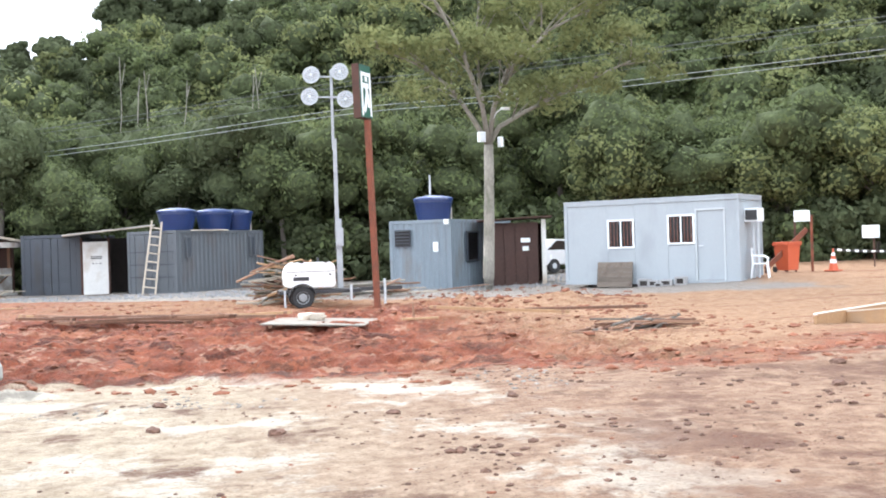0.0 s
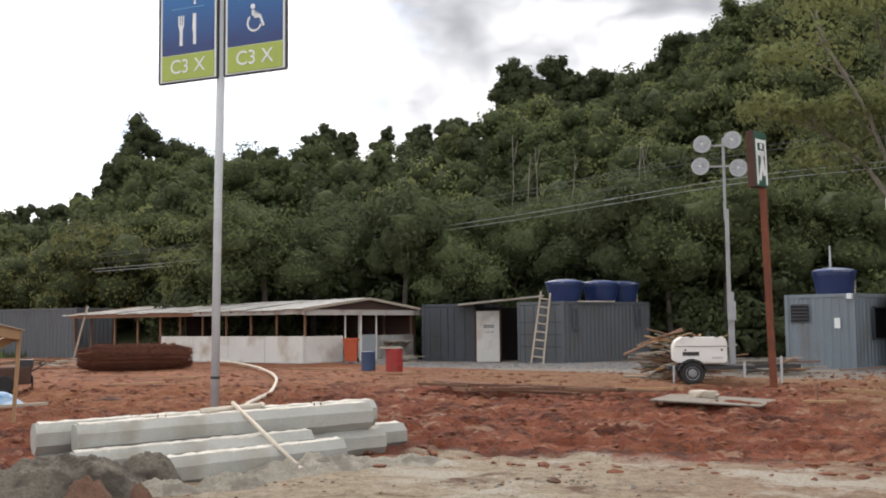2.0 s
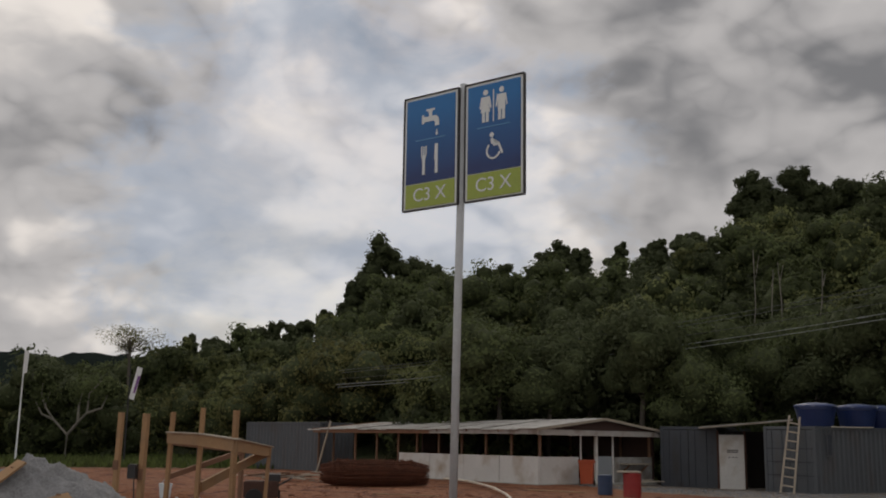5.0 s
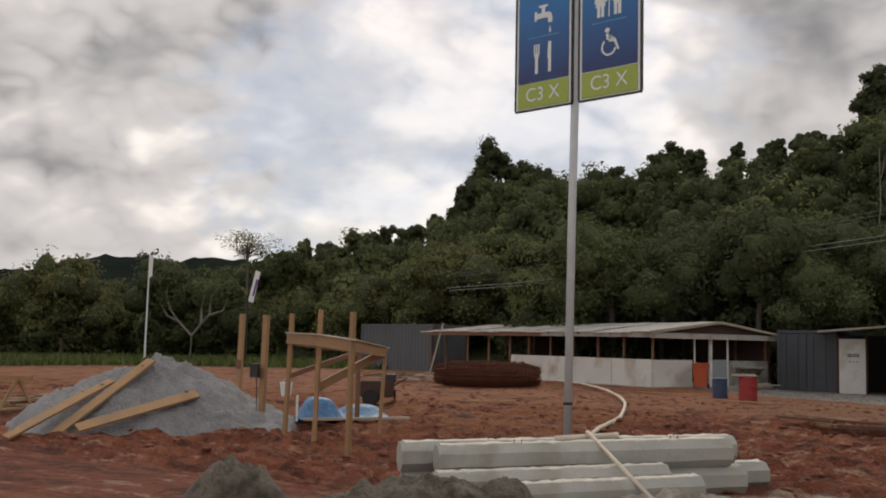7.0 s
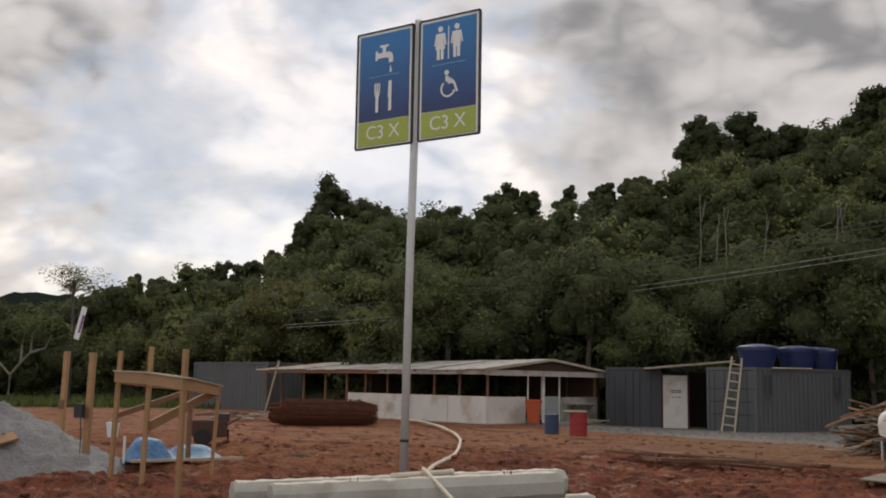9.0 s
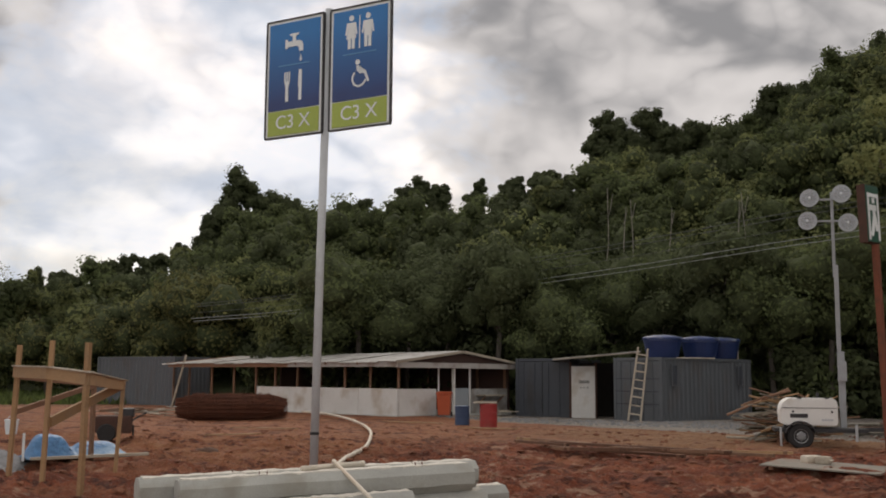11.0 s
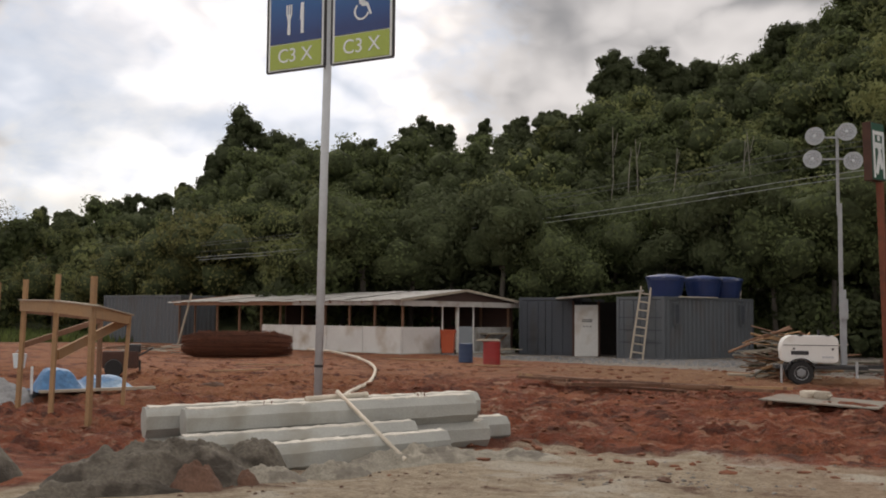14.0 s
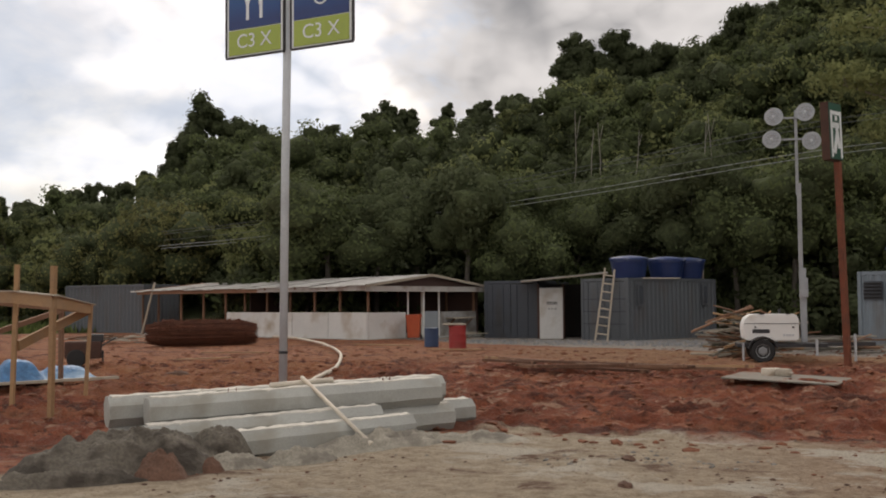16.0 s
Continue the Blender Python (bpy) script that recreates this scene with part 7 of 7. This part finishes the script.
# ---- the far side on the left ----
def left_distance():
    rng = np.random.default_rng(33)
    x, y = polar(50.6, 74)
    big = tree("tree", x, y, rng, 7.2, 4.3, "leaf_olive", "broad round green tree beyond the open ground", 330, 0.12, 28, group="trees beyond the open ground", low=0.52, tall=0.42, size=0.36)
    for az, d, s in ((54.5, 80, 0.8), (47.2, 84, 0.58), (44.0, 84, 0.56), (58, 78, 0.85), (40.6, 78, 0.62), (62, 80, 1.0), (37.6, 72, 0.7), (35.4, 68, 0.74), (52.6, 92, 0.85), (48.8, 92, 0.9), (45.5, 92, 0.62), (56.5, 90, 0.8), (42.5, 90, 0.66)):
        x, y = polar(az, d)
        c = copy_thing(big, pose(x, y, gz(x, y) - 0.05, 0, 0, rng.uniform(0, 360)))
        c.scale = (s, s, s)
    x, y = polar(30.8, 64)
    tree("tree", x, y, rng, 9.0, 4.4, "leaf_olive", "broad olive-brown tree behind the canteen shed", 330, 0.12, 28, low=0.52, tall=0.42, size=0.36)
    for az, d, h in ((36.6, 82, 8.2), (37.9, 84, 8.6), (34.9, 80, 8.0), (39.4, 84, 7.2)):
        x, y = polar(az, d)
        tree("tree", x, y, rng, h, 2.0, "leaf_light", "slender light green tree on the skyline", 170, 0.12, 20, group="slender trees on the skyline", low=0.62, tall=0.42, size=0.34)
    # leafless tree with a fine crown of twigs
    x, y = polar(41.4, 80)
    t = thing("bare_tree", x, y, gz(x, y), 0, "tall slender tree with a thin dry crown", "tree")
    bm = bmesh.new()
    tube(bm, [(0, 0, 0), (0.1, 0, 4.5), (0, 0, 8.2)], 0.14, 7, 0.07)
    tips = []
    for k in range(46):
        e = Vector((rng.normal() * 1.05, rng.normal() * 1.0, 8.5 + rng.uniform(-1.1, 0.45)))
        tube(bm, [(0, 0, rng.uniform(6.6, 8.1)), (e + Vector((0, 0, 7.4))) / 2, e], 0.03, 4, 0.01)
        tips.append(e[:])
    part("trunk", bm, "bark", t)
    c = np.array(tips)
    v, f, hv, hf = lobes_to_meshes(rng, c, np.full((len(c), 3), 0.5), np.full(len(c), 55), np.full(len(c), 0.06))
    raw_mesh("crown", v, f, "leaf_olive", t)
    # pale-limbed small tree
    x, y = polar(44.2, 72)
    t = thing("pale_limbed_tree", x, y, gz(x, y), 0, "small tree with crooked pale bare limbs", "tree")
    bm = bmesh.new()
    for path in (((0, 0, 0), (0.1, 0, 1.6), (-1.2, 0, 2.6), (-2.0, 0, 3.4), (-1.6, 0, 4.4)), ((0.1, 0, 1.6), (0.9, 0, 2.4), (1.6, 0, 3.0), (1.7, 0, 4.2), (2.6, 0, 5.0)), ((-1.2, 0, 2.6), (-2.4, 0.2, 2.9), (-3.0, 0.1, 3.8)), ((0.9, 0, 2.4), (0.6, 0.3, 3.4), (0.9, 0.2, 4.3)), ((1.6, 0, 3.0), (2.6, 0.2, 3.3), (3.1, 0.1, 4.1)), ((-1.9, 0, 3.3), (-2.5, 0.1, 4.3), (-2.3, 0, 5.0))):
        tube(bm, path, 0.10, 6, 0.04)
    part("trunk", bm, "bark_pale", t)
    c = np.array([(-1.6, 0, 4.4), (-2.2, 0.2, 3.9), (2.6, 0, 5.0), (1.6, 0.1, 4.5), (2.2, 0.3, 4.4), (0.2, 0.8, 3.6), (-3.0, 0.1, 4.0), (0.9, 0.2, 4.6), (3.2, 0.1, 4.3), (-2.3, 0, 5.2), (0.0, 0.9, 4.6)])
    v, f, hv, hf = lobes_to_meshes(rng, c, np.full((len(c), 3), 0.9), np.full(len(c), 150), np.full(len(c), 0.11))
    raw_mesh("crown", v, f, "leaf", t)
    # slender white pole and banner pole
    for az, d, h, lab in ((46.5, 62, 6.2, "slim white flagpole with a furled white flag"), (41.3, 62, 5.6, "slim dark flagpole with a white and purple banner")):
        x, y = polar(az, d)
        white = az > 44
        t = thing("flagpole", x, y, gz(x, y), 20, lab, "flagpole", "flagpoles")
        part("pole", rodded((0, 0, 0), (0.05, 0, h), 0.06, 0.035, 8), "sign_white" if white else "dark_metal", t)
        bm = bmesh.new()
        out = [(0.05, h), (0.28, h - 0.1), (0.24, h - 1.25), (0.05, h - 1.3)] if white else [(0.45, h - 0.1), (0.75, h - 0.2), (0.35, h - 2.0), (0.05, h - 1.9)]
        part("flag", plate(bm, out, 0.02), "sign_white", t)
        if not white:
            part("flag_stripe", plate(bmesh.new(), [(0.5, h - 0.6), (0.66, h - 0.65), (0.4, h - 1.6), (0.28, h - 1.6)], 0.03), "banner", t)
    x, y = polar(41.9, 90)
    t = thing("far_wall", x, y, gz(x, y), 42, "low pale wall far beyond the open ground", "wall")
    part("panel", boxed((0, 0, 0.7), (5.5, 0.2, 1.4)), "white_wall", t)
    part("coping", boxed((0, 0, 1.44), (5.6, 0.3, 0.08)), "concrete", t)
    # saw-horse and a drain pipe at the far left
    t = thing("sawhorse", -19.3, 14.2, gz(-19.3, 14.2), 30, "rough timber saw-horse with spare boards", "sawhorse")
    for s in (-0.5, 0.5):
        part("leg", beamed((s - 0.3, -0.3, 0), (s, 0, 0.75), 0.08, 0.05), "plank", t)
        part("leg", beamed((s + 0.3, 0.3, 0), (s, 0, 0.75), 0.08, 0.05), "plank", t)
    part("beam", beamed((-0.8, 0, 0.76), (0.8, 0, 0.76), 0.1, 0.1), "plank", t)


left_distance()


def far_hills():
    n, pts = 160, []
    az = np.linspace(20, 75, n)
    top = 1.6 + 620 * np.tan(np.radians(np.interp(az, [20, 34, 43, 49, 53, 60, 75], [3.9, 3.95, 4.05, 3.95, 3.2, 2.5, 2.0]) + 0.10 * bumps(az, az * 0, 1.2, 5)))
    rows = []
    for q, d in ((0.0, 420), (0.5, 520), (0.85, 580), (1.0, 620), (0.7, 760), (0.0, 900)):
        rows.append(np.stack([-np.sin(np.radians(az)) * d, np.cos(np.radians(az)) * d, top * q - (3 if q == 0 else 0) + 1.5 * bumps(az + d, az * 0 + d, 2.0, 4) * (q > 0)], -1))
    v = np.concatenate(rows)
    i = (np.arange(5)[:, None] * n + np.arange(n - 1)[None, :]).ravel()
    o = raw_mesh("backdrop", v, np.stack([i, i + n, i + n + 1, i + 1], -1), "far_hill")
    o.data.polygons.foreach_set("use_smooth", [True] * len(o.data.polygons))
    tagged(o, "dark wooded ridge on the horizon", "hill", kind="structure")


far_hills()


def bare_stems():
    """Pale dead stems and vines standing among the hillside trees."""
    rng = random.Random(9)
    for az, d, h in ((8.6, 64, 6.5), (7.3, 63, 4.0), (6.6, 64, 4.4), (5.7, 63, 3.6), (2.0, 62, 4.2), (0.9, 62, 4.6)):
        x, y = polar(az, d)
        t = thing("dead_sapling", x, y, gz(x, y) + 0.2, rng.uniform(0, 90), "pale bare stem standing among hillside trees", "tree", "bare stems on the hillside")
        z0 = 7.2
        h *= 0.5
        part("stem", tube(bmesh.new(), [(0, 0, 0), (0.1, -1.2, z0), (rng.uniform(-0.3, 0.3), -1.4, z0 + h)], 0.042, 6, 0.024), "bark_pale", t)
        part("branch", tube(bmesh.new(), [(0.1, -1.3, z0 + h * 0.5), (0.3, -1.4, z0 + h * 0.9)], 0.03, 5, 0.02), "bark_pale", t)


bare_stems()


# ---- loose ground clutter ----
def scatter_clods():
    """Clods of mud and stones, too many to count."""
    rng = np.random.default_rng(17)
    spots = []
    for n, (x0, x1, y0, y1), (s0, s1) in ((4200, (-17, 9, 11.5, 26), (0.015, 0.085)), (600, (-16, 16, 5.5, 13), (0.008, 0.03)), (260, (2.5, 9.5, 25.4, 27.6), (0.03, 0.11)), (220, (0, 14, 9, 24), (0.012, 0.045)), (1500, (-22, 10, 24, 35), (0.02, 0.10))):
        p = rng.uniform((x0, y0), (x1, y1), (n, 2))
        s = s0 + (s1 - s0) * rng.uniform(0, 1, n) ** 3
        spots += [np.c_[p, s]]
    q = np.concatenate(spots)
    z = land(q[:, 0], q[:, 1])
    v = PIP_V[None] * q[:, 2][:, None, None] * rng.uniform(0.6, 1.25, (len(q), len(PIP_V), 1)) * np.array([1.3, 1.0, 0.55])
    v = v + np.c_[q[:, :2], z + q[:, 2] * 0.05][:, None]
    f = (PIP_F[None] + (np.arange(len(q)) * len(PIP_V))[:, None, None]).reshape(-1, 3)
    o = raw_mesh("mud_clods", v.reshape(-1, 3), f, "clod")
    tagged(o, "scattered red-brown clods and small stones on the ground", "clods", kind="stuff")
    rng = np.random.default_rng(18)
    p = rng.uniform((-16, 34.5), (14, 42), (3500, 2))
    p = p[(p[:, 1] + 0.36 * p[:, 0] > 35.6)]
    s = rng.uniform(0.02, 0.055, len(p))
    v = PIP_V[None] * s[:, None, None] * rng.uniform(0.6, 1.25, (len(p), len(PIP_V), 1))
    v = v + np.c_[p, land(p[:, 0], p[:, 1]) + 0.01][:, None]
    f = (PIP_F[None] + (np.arange(len(p)) * len(PIP_V))[:, None, None]).reshape(-1, 3)
    tagged(raw_mesh("gravel_stones", v.reshape(-1, 3), f, "gravel"), "loose grey gravel in front of the containers", "gravel", kind="stuff")


scatter_clods()


def scatter_small(name, seed, n, x0, x1, y0, y1, s0, s1, mat, label, category):
    rng = np.random.default_rng(seed)
    p = rng.uniform((x0, y0), (x1, y1), (n, 2))
    keep = bumps(p[:, 0], p[:, 1], 0.5, 3) > -0.1
    p = p[keep]
    s = s0 + (s1 - s0) * rng.uniform(0, 1, len(p)) ** 2
    v = PIP_V[None] * s[:, None, None] * rng.uniform(0.6, 1.25, (len(p), len(PIP_V), 1)) * np.array([1.2, 1.0, 0.6])
    v = v + np.c_[p, land(p[:, 0], p[:, 1]) + s * 0.1][:, None]
    f = (PIP_F[None] + (np.arange(len(p)) * len(PIP_V))[:, None, None]).reshape(-1, 3)
    tagged(raw_mesh(name, v.reshape(-1, 3), f, mat), label, category, kind="stuff")


scatter_small("pebbles", 41, 900, -6, 3.5, 10.4, 12.6, 0.01, 0.032, "pebble", "pale pebbles along the edge of the mud", "pebbles")
scatter_small("soil_crumbs", 42, 900, 1.5, 10, 6.0, 13.0, 0.008, 0.045, "earth_dark", "dark crumbs of soil on the dry ground", "crumbs")
scatter_small("soil_crumbs", 43, 700, -6, 2, 5.5, 11.0, 0.006, 0.028, "earth_dark", "dark crumbs of soil on the pale sand", "crumbs")


def rocks():
    r = random.Random(6)
    for x, y, s, lab in ((-11.5, 20.4, 0.34, "long clod of red earth on the mud"), (7.0, 11.6, 0.10, "dark stone on the pale earth"), (8.2, 12.6, 0.08, "dark stone on the pale earth"), (6.0, 9.8, 0.10, "dark stone on the pale earth"), (1.3, 9.6, 0.07, "clod of earth on pale sand"), (-0.9, 9.3, 0.08, "clod of earth on pale sand"), (2.6, 10.2, 0.07, "clod of earth on pale sand"),
                         (-1.0, 10.7, 0.08, "clod of earth on pale sand"), (0.2, 8.8, 0.09, "clod of earth on pale sand")):
        bm = bmesh.new()
        bmesh.ops.create_icosphere(bm, subdivisions=3, radius=s)
        for v in bm.verts:
            v.co *= 0.78
            v.co *= 1 + 0.35 * noise.noise(v.co * (2.2 / s) + Vector((x, y, 0))) + 0.12 * noise.noise(v.co * (6 / s))
            v.co.z *= 0.6
            v.co.x *= 1.3
        o = part("clod", bm, "earth_dark", None)
        o.matrix_world = pose(x, y, gz(x, y) + s * 0.1, 0, 0, r.uniform(0, 180))
        tagged(o, lab, "clod", "single clods")


rocks()


def far_grass():
    rng = np.random.default_rng(23)
    az = rng.uniform(30, 62, 9000)
    d = rng.uniform(58, 74, 9000)
    x, y = -np.sin(np.radians(az)) * d, np.cos(np.radians(az)) * d
    n = len(x)
    h = rng.uniform(0.15, 0.5, n)
    a = rng.uniform(0, math.pi, n)
    z = land(x, y)
    dx, dy = np.cos(a) * 0.12, np.sin(a) * 0.12
    v = np.stack([np.stack([x - dx, y - dy, z], -1), np.stack([x + dx, y + dy, z], -1), np.stack([x + rng.normal(size=n) * 0.1, y, z + h], -1)], 1).reshape(-1, 3)
    tagged(raw_mesh("long_grass", v, np.arange(3 * n).reshape(n, 3), "grass"), "strip of rough green grass beyond the open ground", "grass", kind="stuff")


far_grass()
